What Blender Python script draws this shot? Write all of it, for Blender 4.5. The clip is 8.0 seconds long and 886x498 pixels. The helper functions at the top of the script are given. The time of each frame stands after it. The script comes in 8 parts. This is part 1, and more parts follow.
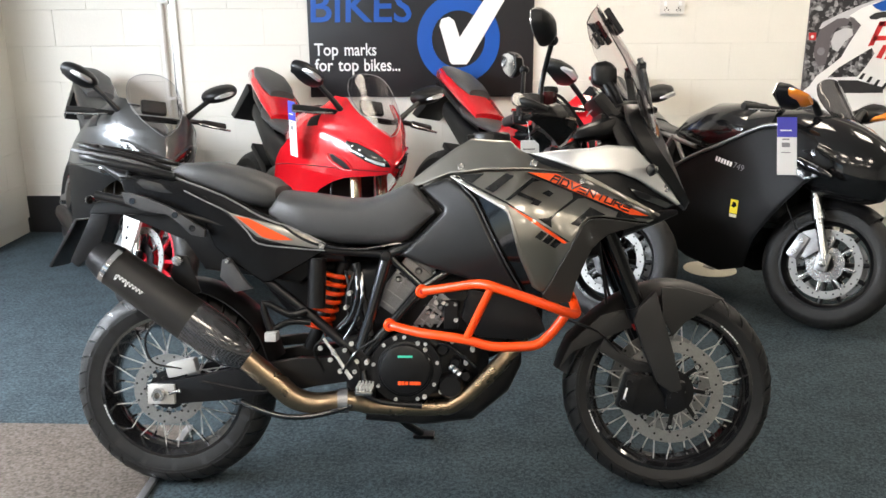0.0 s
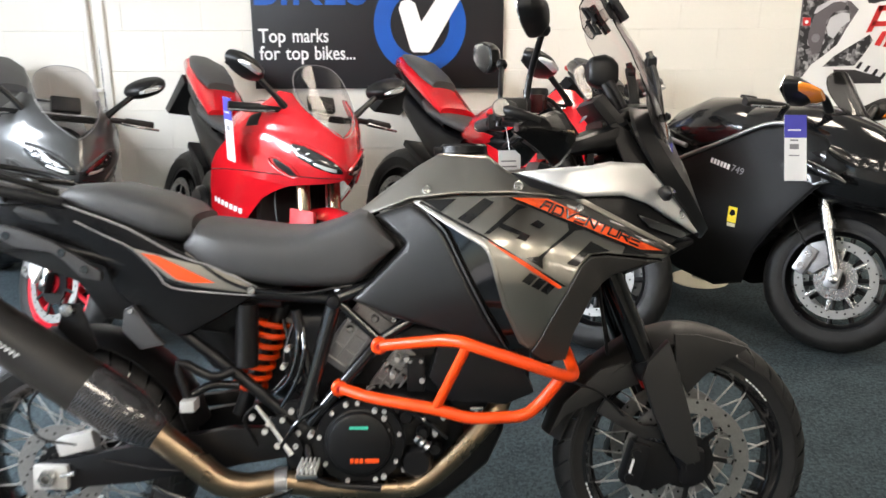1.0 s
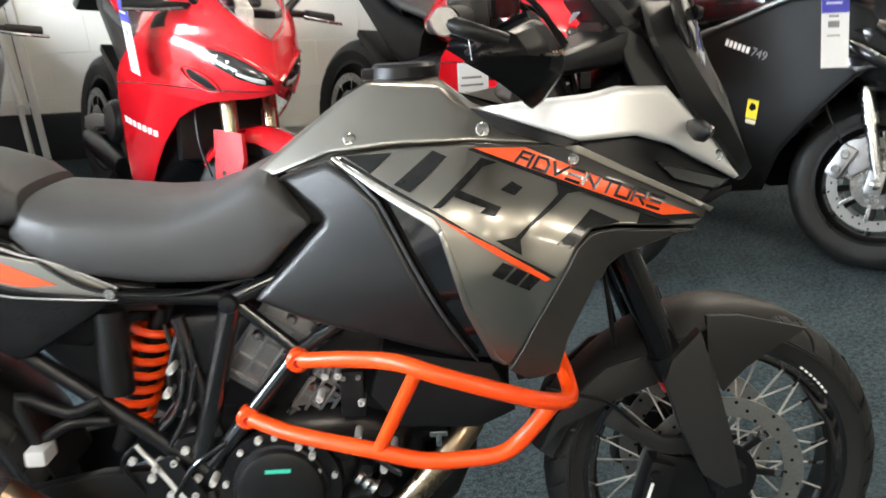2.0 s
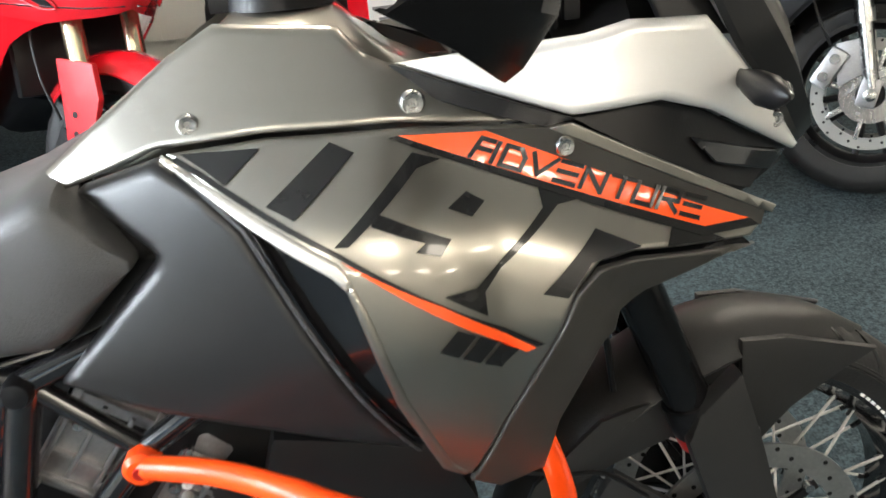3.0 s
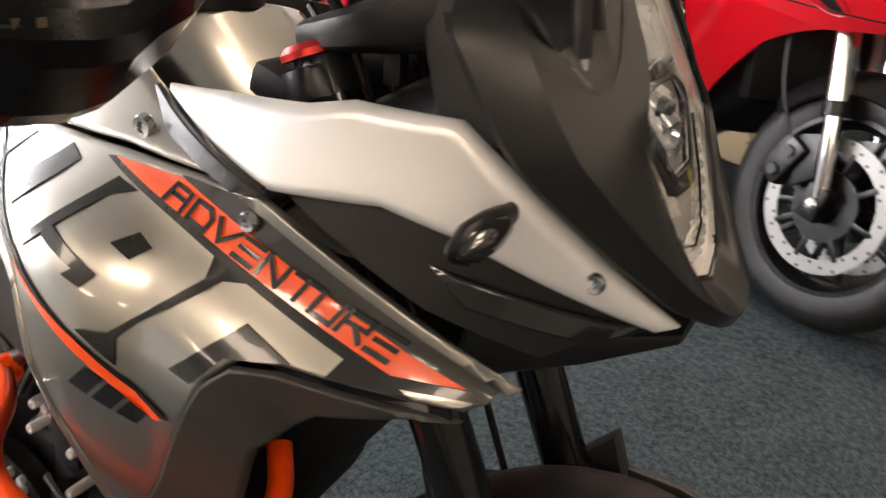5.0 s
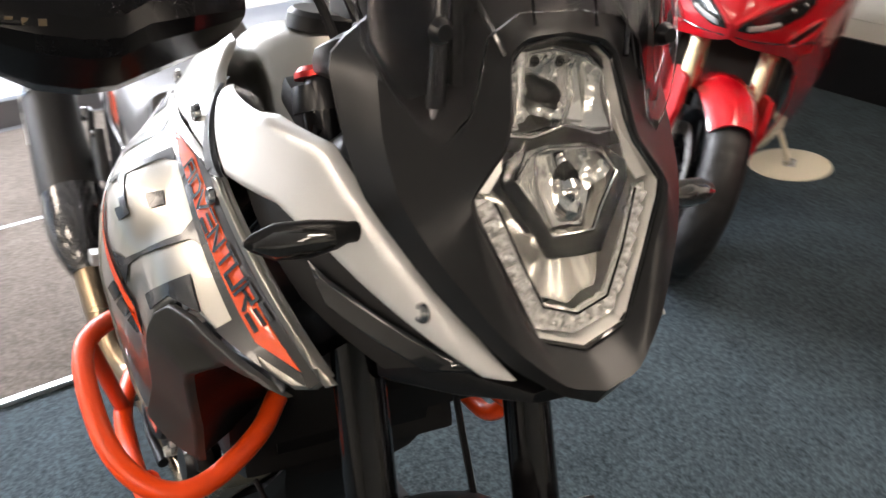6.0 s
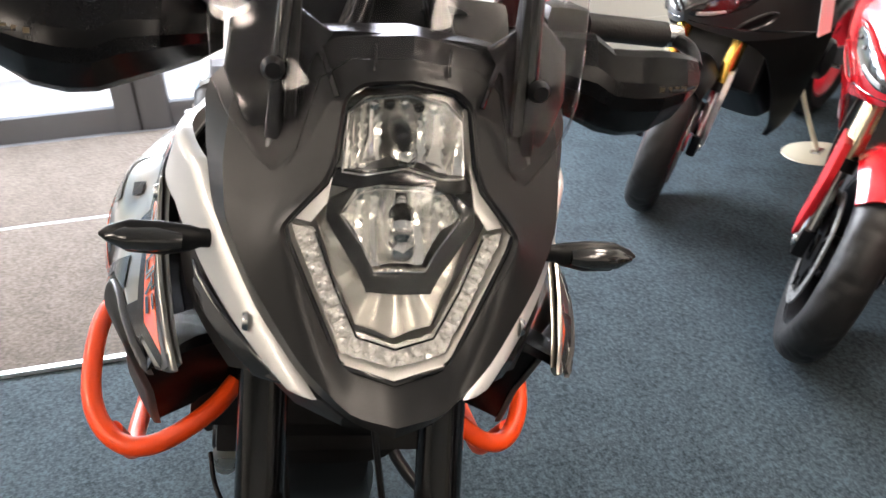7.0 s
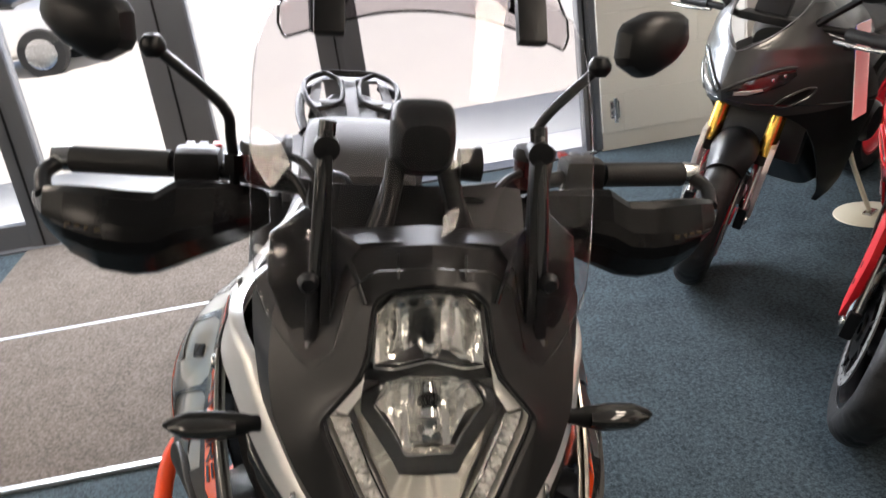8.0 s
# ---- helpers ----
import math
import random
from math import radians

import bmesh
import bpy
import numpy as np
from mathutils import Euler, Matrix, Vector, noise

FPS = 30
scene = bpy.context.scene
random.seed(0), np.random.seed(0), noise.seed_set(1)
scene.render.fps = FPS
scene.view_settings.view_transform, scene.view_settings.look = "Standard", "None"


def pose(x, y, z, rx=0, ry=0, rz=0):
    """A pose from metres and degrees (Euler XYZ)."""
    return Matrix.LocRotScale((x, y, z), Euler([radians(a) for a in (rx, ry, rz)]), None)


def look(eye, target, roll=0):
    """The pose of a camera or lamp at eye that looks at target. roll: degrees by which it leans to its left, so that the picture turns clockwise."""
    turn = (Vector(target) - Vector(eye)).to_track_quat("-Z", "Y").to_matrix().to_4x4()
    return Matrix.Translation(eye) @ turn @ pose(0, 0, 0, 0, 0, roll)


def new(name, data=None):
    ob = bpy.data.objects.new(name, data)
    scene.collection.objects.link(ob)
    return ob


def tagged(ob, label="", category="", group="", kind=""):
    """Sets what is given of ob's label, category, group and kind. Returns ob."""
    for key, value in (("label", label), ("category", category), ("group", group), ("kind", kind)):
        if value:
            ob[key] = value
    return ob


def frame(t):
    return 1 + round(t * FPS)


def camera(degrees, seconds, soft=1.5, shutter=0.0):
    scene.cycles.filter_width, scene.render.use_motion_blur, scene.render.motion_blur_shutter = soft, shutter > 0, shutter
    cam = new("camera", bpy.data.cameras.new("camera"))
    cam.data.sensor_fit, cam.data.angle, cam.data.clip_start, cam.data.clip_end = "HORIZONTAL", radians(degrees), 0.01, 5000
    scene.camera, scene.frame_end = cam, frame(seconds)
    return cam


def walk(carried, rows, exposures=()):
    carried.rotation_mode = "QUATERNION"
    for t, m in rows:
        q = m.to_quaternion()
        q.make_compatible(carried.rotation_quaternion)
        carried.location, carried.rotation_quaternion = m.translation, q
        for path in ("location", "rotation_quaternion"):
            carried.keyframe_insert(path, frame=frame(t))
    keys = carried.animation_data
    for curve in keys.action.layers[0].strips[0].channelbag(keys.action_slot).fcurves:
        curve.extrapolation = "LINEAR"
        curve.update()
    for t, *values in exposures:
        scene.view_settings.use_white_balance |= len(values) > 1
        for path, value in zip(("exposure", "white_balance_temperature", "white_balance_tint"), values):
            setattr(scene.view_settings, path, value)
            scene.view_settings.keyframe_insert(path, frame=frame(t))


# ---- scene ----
from mathutils.geometry import delaunay_2d_cdt

cam = camera(54.5, 8.0, soft=1.5, shutter=0.5)
PATH = [
    (0, (0.962, -2.454, 1.501), (0.883, -0.535, 0.944), -0.4),
    (0.5, (0.976, -2.26, 1.481), (0.915, -0.344, 0.911), 0.1),
    (1, (0.942, -1.915, 1.491), (0.951, -0.005, 0.897), -0.2),
    (1.2, (0.95, -1.794, 1.481), (0.975, 0.111, 0.871), -0.6),
    (2.3, (1.048, -1.086, 1.434), (1.088, 0.692, 0.52), -3.7),
    (2.5, (1.045, -0.967, 1.367), (1.142, 0.814, 0.462), -3.2),
    (3, (1.066, -0.736, 1.364), (1.246, 0.928, 0.269), -3.1),
    (3.5, (1.139, -0.657, 1.327), (1.248, 0.998, 0.21), -4.2),
    (4, (1.314, -0.605, 1.327), (1.175, 1.043, 0.202), -3.8),
    (4.5, (1.484, -0.565, 1.329), (1.018, 1.06, 0.259), -3.4),
    (5, (1.694, -0.474, 1.352), (0.844, 0.976, 0.269), -2.6),
    (5.2, (1.775, -0.444, 1.36), (0.777, 0.914, 0.282), -2.9),
    (6.3, (2.146, -0.112, 1.361), (0.493, 0.533, 0.438), -4.2),
    (6.5, (2.177, -0.044, 1.363), (0.482, 0.503, 0.454), -3.7),
    (7, (2.237, 0.129, 1.361), (0.464, 0.424, 0.484), -3.9),
    (7.5, (2.277, 0.184, 1.439), (0.452, 0.343, 0.637), -5.4),
    (8, (2.266, 0.180, 1.520), (0.427, 0.350, 0.755), -8.15),
]
walk(cam, [(t, look(eye, at, roll)) for t, eye, at, roll in PATH], exposures=[(0, 0.42, 6650, 13), (1.2, 0.45, 6650, 13), (2.4, 0.86, 6500, 9), (3.1, 0.90, 6600, 10), (4.0, 0.58, 6650, 8), (4.5, 0.50, 7050, 13), (5.0, 0.44, 7500, 21), (6.4, 0.78, 6650, 17), (7.0, 0.92, 6700, 17), (7.25, 0.98, 6700, 17), (7.5, 0.70, 6750, 17), (8.0, 0.22, 6800, 17)])

# ---- world, sun, lights, exposure ----
world = bpy.data.worlds.new("world")
scene.world = world
world.use_nodes = True
_sky = world.node_tree.nodes.new("ShaderNodeTexSky")
_sky.sky_type, _sky.sun_disc = "NISHITA", False
_sky.sun_elevation, _sky.sun_rotation = radians(57), radians(52)
_bg = world.node_tree.nodes["Background"]
_bg.inputs["Strength"].default_value = 0.15
world.node_tree.links.new(_sky.outputs["Color"], _bg.inputs["Color"])
_sun = bpy.data.lights.new("sun", "SUN")
_sun.energy, _sun.angle, _sun.color = 5.0, radians(0.5), (1.0, 0.95, 0.88)
new("sun", _sun).matrix_world = look((2.5, 5, 12), (-4, 0, 0))
LAMP_POWER = 18.0          # radiance of the ceiling panels
WINDOW_POWER = 265.0       # sky light entering through the glazed front
WIN_X, WALL_Y, ROOM_X, ROOM_Y, CEIL = -2.42, 3.12, 8.5, -7.5, 2.75
_win = bpy.data.lights.new("window_light", "AREA")
_win.shape, _win.size, _win.size_y = "RECTANGLE", 3.5, 0.85
_win.energy, _win.color = WINDOW_POWER, (0.82, 0.91, 1.0)
new("window_light", _win).matrix_world = look((WIN_X - 0.14, -0.5, 1.85), (-0.7, -0.5, 0.0))


# ---- materials ----
def mat(name, base, rough=0.5, metal=0.0, vary=0.12, scale=12.0, bump=0.0, fine=180.0, coat=0.0, spec=0.5):
    """A surface with stains at one scale and grain at another."""
    m = bpy.data.materials.new(name)
    m.use_nodes = True
    nt = m.node_tree
    p = nt.nodes["Principled BSDF"]
    p.inputs["Roughness"].default_value = rough
    p.inputs["Metallic"].default_value = metal
    p.inputs["Coat Weight"].default_value = coat
    p.inputs["Coat Roughness"].default_value = 0.04
    p.inputs["Specular IOR Level"].default_value = spec
    co = nt.nodes.new("ShaderNodeTexCoord")
    big = nt.nodes.new("ShaderNodeTexNoise")
    big.inputs["Scale"].default_value, big.inputs["Detail"].default_value = scale, 4
    small = nt.nodes.new("ShaderNodeTexNoise")
    small.inputs["Scale"].default_value, small.inputs["Detail"].default_value = fine, 2
    for n in (big, small):
        nt.links.new(co.outputs["Object"], n.inputs["Vector"])
    ramp = nt.nodes.new("ShaderNodeMix")
    ramp.data_type = "RGBA"
    lo, hi = 1 - vary, 1 + vary
    ramp.inputs[6].default_value = (*[min(1, c * lo) for c in base], 1)
    ramp.inputs[7].default_value = (*[min(1, c * hi) for c in base], 1)
    both = nt.nodes.new("ShaderNodeMath")
    both.operation = "MULTIPLY_ADD"
    both.inputs[1].default_value, both.inputs[2].default_value = 0.5, 0.0
    add = nt.nodes.new("ShaderNodeMath")
    add.operation = "ADD"
    nt.links.new(big.outputs["Fac"], add.inputs[0])
    nt.links.new(small.outputs["Fac"], add.inputs[1])
    nt.links.new(add.outputs[0], both.inputs[0])
    nt.links.new(both.outputs[0], ramp.inputs[0])
    nt.links.new(ramp.outputs[2], p.inputs["Base Color"])
    rr = nt.nodes.new("ShaderNodeMapRange")
    rr.inputs["To Min"].default_value, rr.inputs["To Max"].default_value = max(0.0, rough - 0.06), min(1, rough + 0.06)
    nt.links.new(big.outputs["Fac"], rr.inputs["Value"])
    nt.links.new(rr.outputs[0], p.inputs["Roughness"])
    if bump:
        b = nt.nodes.new("ShaderNodeBump")
        b.inputs["Strength"].default_value, b.inputs["Distance"].default_value = bump, 0.002
        nt.links.new(small.outputs["Fac"], b.inputs["Height"])
        nt.links.new(b.outputs["Normal"], p.inputs["Normal"])
    return m


def glass_mat(name, tint, rough=0.0, ior=1.45):
    m = bpy.data.materials.new(name)
    m.use_nodes = True
    p = m.node_tree.nodes["Principled BSDF"]
    p.inputs["Base Color"].default_value = (*tint, 1)
    p.inputs["Transmission Weight"].default_value = 1
    p.inputs["Roughness"].default_value, p.inputs["IOR"].default_value = rough, ior
    return m


def light_mat(name, colour, strength):
    m = bpy.data.materials.new(name)
    m.use_nodes = True
    p = m.node_tree.nodes["Principled BSDF"]
    p.inputs["Base Color"].default_value = (*colour, 1)
    p.inputs["Emission Color"].default_value = (*colour, 1)
    p.inputs["Emission Strength"].default_value = strength
    return m


def carpet_mat(name, dark, light, fine):
    m = mat(name, dark, 0.95, vary=0.0, bump=0.9, fine=fine, spec=0.15)
    nt = m.node_tree
    p = nt.nodes["Principled BSDF"]
    co = nt.nodes.new("ShaderNodeTexCoord")
    mixes = []
    for s, d in ((fine * 0.5, 6), (9.0, 3), (70.0, 4)):
        n = nt.nodes.new("ShaderNodeTexNoise")
        n.inputs["Scale"].default_value, n.inputs["Detail"].default_value = s, d
        nt.links.new(co.outputs["Object"], n.inputs["Vector"])
        mixes.append(n)
    r = nt.nodes.new("ShaderNodeValToRGB")
    r.color_ramp.elements[0].position, r.color_ramp.elements[1].position = 0.41, 0.60
    r.color_ramp.elements[0].color, r.color_ramp.elements[1].color = (*dark, 1), (*light, 1)
    a = nt.nodes.new("ShaderNodeMath")
    a.operation = "MULTIPLY_ADD"
    a.inputs[1].default_value = 0.14
    nt.links.new(mixes[1].outputs["Fac"], a.inputs[0])
    s = nt.nodes.new("ShaderNodeMath")
    s.operation = "MULTIPLY"
    s.inputs[1].default_value = 0.46
    nt.links.new(mixes[0].outputs["Fac"], s.inputs[0])
    h = nt.nodes.new("ShaderNodeMath")
    h.operation = "MULTIPLY_ADD"
    h.inputs[1].default_value = 0.40
    nt.links.new(mixes[2].outputs["Fac"], h.inputs[0])
    nt.links.new(s.outputs[0], h.inputs[2])
    nt.links.new(h.outputs[0], a.inputs[2])
    nt.links.new(a.outputs[0], r.inputs["Fac"])
    nt.links.new(r.outputs["Color"], p.inputs["Base Color"])
    return m


def speckled_mat(name, dark, light, scale):
    """Printed jumble of small dark and pale shapes."""
    m = bpy.data.materials.new(name)
    m.use_nodes = True
    N, L = m.node_tree.nodes, m.node_tree.links
    b = N["Principled BSDF"]
    b.inputs["Roughness"].default_value = 0.4
    co = N.new("ShaderNodeTexCoord")
    v = N.new("ShaderNodeTexVoronoi")
    v.inputs["Scale"].default_value = scale
    n = N.new("ShaderNodeTexNoise")
    n.inputs["Scale"].default_value, n.inputs["Detail"].default_value = scale * 0.7, 6
    L.new(co.outputs["Object"], v.inputs["Vector"])
    L.new(co.outputs["Object"], n.inputs["Vector"])
    mix = N.new("ShaderNodeMath")
    mix.operation = "MULTIPLY"
    L.new(v.outputs["Color"], mix.inputs[0])
    L.new(n.outputs["Fac"], mix.inputs[1])
    ramp = N.new("ShaderNodeValToRGB")
    ramp.color_ramp.elements[0].position, ramp.color_ramp.elements[0].color = 0.22, (*dark, 1)
    ramp.color_ramp.elements[1].position, ramp.color_ramp.elements[1].color = 0.50, (*light, 1)
    L.new(mix.outputs[0], ramp.inputs["Fac"])
    L.new(ramp.outputs["Color"], b.inputs["Base Color"])
    return m


def carbon_mat(name):
    m = mat(name, (0.02, 0.02, 0.022), 0.25, vary=0.1, coat=1.0)
    nt = m.node_tree
    p = nt.nodes["Principled BSDF"]
    co = nt.nodes.new("ShaderNodeTexCoord")
    ch = nt.nodes.new("ShaderNodeTexChecker")
    ch.inputs["Scale"].default_value = 190
    ch.inputs["Color1"].default_value, ch.inputs["Color2"].default_value = (0.012, 0.012, 0.014, 1), (0.06, 0.06, 0.065, 1)
    nt.links.new(co.outputs["Object"], ch.inputs["Vector"])
    nt.links.new(ch.outputs["Color"], p.inputs["Base Color"])
    return m


def brushed_heat_mat(name):
    m = mat(name, (0.33, 0.245, 0.16), 0.28, 1.0, vary=0.3, scale=7, fine=90)
    return m


CARPET = carpet_mat("blue_carpet", (0.016, 0.024, 0.028), (0.063, 0.087, 0.100), 340)
MAT_BROWN = carpet_mat("brown_mat", (0.067, 0.055, 0.046), (0.142, 0.122, 0.104), 260)
WALL_PAINT = mat("cream_paint", (0.765, 0.74, 0.67), 0.6, vary=0.035, scale=3, bump=0.35, fine=90)
CEIL_PAINT = mat("ceiling_paint", (0.62, 0.61, 0.58), 0.8, vary=0.03, scale=2)
TRUNKING = mat("white_plastic", (0.72, 0.70, 0.66), 0.45, vary=0.05)
ALU = mat("grey_aluminium_frame", (0.16, 0.165, 0.175), 0.45, 0.6, vary=0.1)
STRIP = mat("bright_strip", (0.75, 0.75, 0.76), 0.3, 0.9, vary=0.1)
CONCRETE = mat("concrete", (0.66, 0.63, 0.585), 0.9, vary=0.15, scale=1.2, bump=0.4, fine=60)
PANE = glass_mat("window_glass", (0.97, 0.99, 0.98))
LED_PANEL = light_mat("lit_diffuser", (1.0, 0.905, 0.76), LAMP_POWER)
BOARD = mat("black_board", (0.012, 0.012, 0.014), 0.4, vary=0.15)
BLUE = mat("poster_blue", (0.004, 0.080, 0.38), 0.4, vary=0.06)
WHITE = mat("white_print", (0.85, 0.85, 0.84), 0.45, vary=0.03)
RED_PRINT = mat("red_print", (0.62, 0.03, 0.03), 0.45, vary=0.08)
GREY_PRINT = mat("grey_print", (0.22, 0.22, 0.23), 0.4, vary=0.5, scale=40)
DARK_PRINT = mat("dark_print", (0.035, 0.033, 0.035), 0.4, vary=0.5, scale=30)
PALE_PRINT = mat("pale_print", (0.58, 0.58, 0.60), 0.4, vary=0.12, scale=8)
POSTER_BUSY = speckled_mat("busy_dark_print", (0.022, 0.021, 0.023), (0.50, 0.49, 0.50), 42)
YELLOW = mat("yellow_sticker", (0.80, 0.62, 0.02), 0.4, vary=0.05)

RUBBER = mat("tyre_rubber", (0.015, 0.015, 0.0152), 0.52, vary=0.3, scale=20, bump=0.25, fine=260, spec=0.35)
BLACK_GLOSS = mat("gloss_black", (0.008, 0.008, 0.009), 0.14, vary=0.2, coat=0.6)
BLACK_SATIN = mat("satin_black_plastic", (0.008, 0.008, 0.0085), 0.36, vary=0.2, bump=0.08, fine=420, spec=0.27)
FORK_BLACK = mat("hard_black_anodised", (0.004, 0.004, 0.0045), 0.13, vary=0.1, spec=0.4)
BLACK_METAL = mat("black_metal", (0.008, 0.008, 0.009), 0.30, 0.2, vary=0.3, spec=0.4)
BODY_BLACK = mat("matt_black_plastic", (0.013, 0.013, 0.0135), 0.33, vary=0.15, bump=0.06, fine=700, spec=0.34)
TANK_PLASTIC = mat("matt_tank_plastic", (0.012, 0.012, 0.0125), 0.34, vary=0.12, bump=0.08, fine=620, spec=0.45)
SEAT_VINYL = mat("seat_vinyl", (0.052, 0.052, 0.0525), 0.47, vary=0.12, bump=0.3, fine=520, spec=0.45)
GUNMETAL = mat("warm_grey_metallic_paint", (0.30, 0.284, 0.25), 0.32, 0.95, vary=0.05, scale=5, fine=900, coat=0.8)
SILVER_PAINT = mat("silver_paint", (0.88, 0.87, 0.845), 0.42, 0.55, vary=0.015, scale=5, fine=900, coat=0.5)
PALE_EDGE = mat("pale_metallic_paint", (0.52, 0.50, 0.46), 0.36, 0.6, vary=0.03, scale=5, fine=900, coat=0.6)
SHIELD = mat("dark_bronze_plastic", (0.032, 0.030, 0.027), 0.46, vary=0.1, bump=0.06, fine=700)
ORANGE = mat("orange_powder_coat", (0.90, 0.070, 0.006), 0.34, vary=0.06, coat=0.15, spec=0.35)
ORANGE_DECAL = mat("orange_decal", (0.86, 0.085, 0.012), 0.25, vary=0.03, coat=0.8)
DARK_BAND = mat("dark_bronze_decal", (0.030, 0.028, 0.025), 0.30, 0.4, vary=0.1, coat=0.5)
BLACK_DECAL = mat("black_decal", (0.008, 0.008, 0.008), 0.26, vary=0.1, coat=0.3, spec=0.35)
BRACKET = mat("dark_grey_plastic", (0.042, 0.042, 0.044), 0.42, vary=0.15, bump=0.1, fine=500)
GUARD = mat("glossy_black_plastic", (0.0050, 0.0050, 0.0055), 0.24, vary=0.15, bump=0.05, fine=500, spec=0.18)
SILENCER_BLACK = mat("matt_heatproof_black", (0.017, 0.0155, 0.014), 0.46, vary=0.12, scale=30, bump=0.06, fine=500, spec=0.35)
MAUVE_PRINT = mat("mauve_print", (0.13, 0.115, 0.125), 0.4, vary=0.25, scale=20)
MUDGUARD = mat("grained_grey_plastic", (0.015, 0.0147, 0.0144), 0.42, vary=0.12, bump=0.15, fine=420)
RACK_ALU = mat("grey_alloy", (0.20, 0.20, 0.205), 0.42, 0.6, vary=0.2)
CHROME = mat("chrome", (0.80, 0.80, 0.80), 0.12, 1.0, vary=0.05)
REFLECTOR = mat("lamp_reflector", (0.90, 0.90, 0.87), 0.14, 0.82, vary=0.05)
CHIN_MIRROR = mat("satin_reflector", (0.86, 0.83, 0.76), 0.24, 0.75, vary=0.06, scale=30)
CELL = mat("lamp_cell", (0.80, 0.77, 0.70), 0.18, 0.40, vary=0.55, scale=420, coat=1.0)
STEEL = mat("steel", (0.48, 0.48, 0.475), 0.26, 1.0, vary=0.3, scale=45)
ZINC = mat("bright_zinc", (0.62, 0.61, 0.59), 0.34, 0.35, vary=0.15, scale=60)
DISC_DARK = mat("worn_disc_steel", (0.40, 0.40, 0.39), 0.34, 0.9, vary=0.35, scale=60)
DISC = mat("brake_disc_steel", (0.28, 0.28, 0.272), 0.46, 0.6, vary=0.12, scale=60)
CAST_ALU = mat("cast_aluminium", (0.33, 0.33, 0.335), 0.36, 0.85, vary=0.35, scale=16, bump=0.3)
TITANIUM = brushed_heat_mat("heat_tinted_steel")
CARBON = carbon_mat("carbon_weave")
GREEN = mat("green_print", (0.05, 0.55, 0.38), 0.4, vary=0.05)
AMBER = mat("amber_lens", (0.75, 0.22, 0.02), 0.12, vary=0.15, scale=60, coat=1.0)
SMOKE = mat("smoked_lens", (0.014, 0.013, 0.012), 0.16, vary=0.5, scale=70, coat=1.0)
RED_ANOD = mat("red_anodised", (0.60, 0.03, 0.025), 0.3, 0.6, vary=0.1)
GOLD = mat("gold_fork", (0.62, 0.38, 0.08), 0.25, 1.0, vary=0.1)
DULL_GOLD = mat("champagne_fork", (0.56, 0.47, 0.33), 0.25, 1.0, vary=0.1)
BIKE_RED = mat("red_paint", (0.55, 0.007, 0.013), 0.20, vary=0.04, coat=1.0)
BIKE_GREY = mat("dark_silver_paint", (0.066, 0.068, 0.068), 0.32, 0.5, vary=0.05, coat=0.6)
BIKE_BLACK = mat("matt_black_paint", (0.006, 0.006, 0.006), 0.50, vary=0.1, spec=0.18)
ARM_RED = mat("red_moulded_plastic", (0.50, 0.008, 0.013), 0.46, vary=0.06, bump=0.05, fine=500, spec=0.3)
RIM_RED = mat("red_rim", (0.60, 0.015, 0.03), 0.3, vary=0.08, coat=0.4)
SCREEN = glass_mat("clear_acrylic", (0.80, 0.78, 0.785), 0.0, 1.24)
TINTED = glass_mat("tinted_acrylic", (0.62, 0.58, 0.585), 0.02, 1.18)
SMOKE_SCREEN = glass_mat("smoked_acrylic", (0.16, 0.155, 0.155), 0.02, 1.3)
CUP = mat("smoky_red_cup", (0.06, 0.012, 0.012), 0.15, vary=0.2, coat=0.8)
CLEAR = glass_mat("clear_lens", (0.98, 0.98, 0.97), 0.0, 1.2)
MIRROR = mat("mirror_glass", (0.85, 0.86, 0.87), 0.03, 1.0, vary=0.0)
TAG_BLUE = mat("tag_blue", (0.05, 0.05, 0.42), 0.4, vary=0.05)


# ---- mesh tools ----
def finish(bm, angle=38):
    bmesh.ops.remove_doubles(bm, verts=bm.verts, dist=1e-5)
    bmesh.ops.recalc_face_normals(bm, faces=bm.faces)
    lim = radians(angle)
    for f in bm.faces:
        f.smooth = True
    for e in bm.edges:
        e.smooth = len(e.link_faces) == 2 and e.calc_face_angle(0) < lim
    return bm


def mesh_of(name, bm, material, angle=38):
    finish(bm, angle)
    me = bpy.data.meshes.new(name)
    bm.to_mesh(me)
    bm.free()
    me.materials.append(material)
    return me


def part(name, bm, material, parent=None, label="", m=None, angle=38):
    ob = new(name, mesh_of(name, bm, material, angle))
    ob.parent = parent
    if m is not None:
        ob.matrix_basis = m
    return tagged(ob, label)


def piece(name, me, parent, m=None, label=""):
    """One more object on a mesh that is already there."""
    ob = new(name, me)
    ob.parent = parent
    if m is not None:
        ob.matrix_basis = m
    return tagged(ob, label)


def empty(name, label, category, group="", kind="", m=None):
    ob = new(name)
    ob.empty_display_size = 0.1
    if m is not None:
        ob.matrix_basis = m
    return tagged(ob, label, category, group, kind)


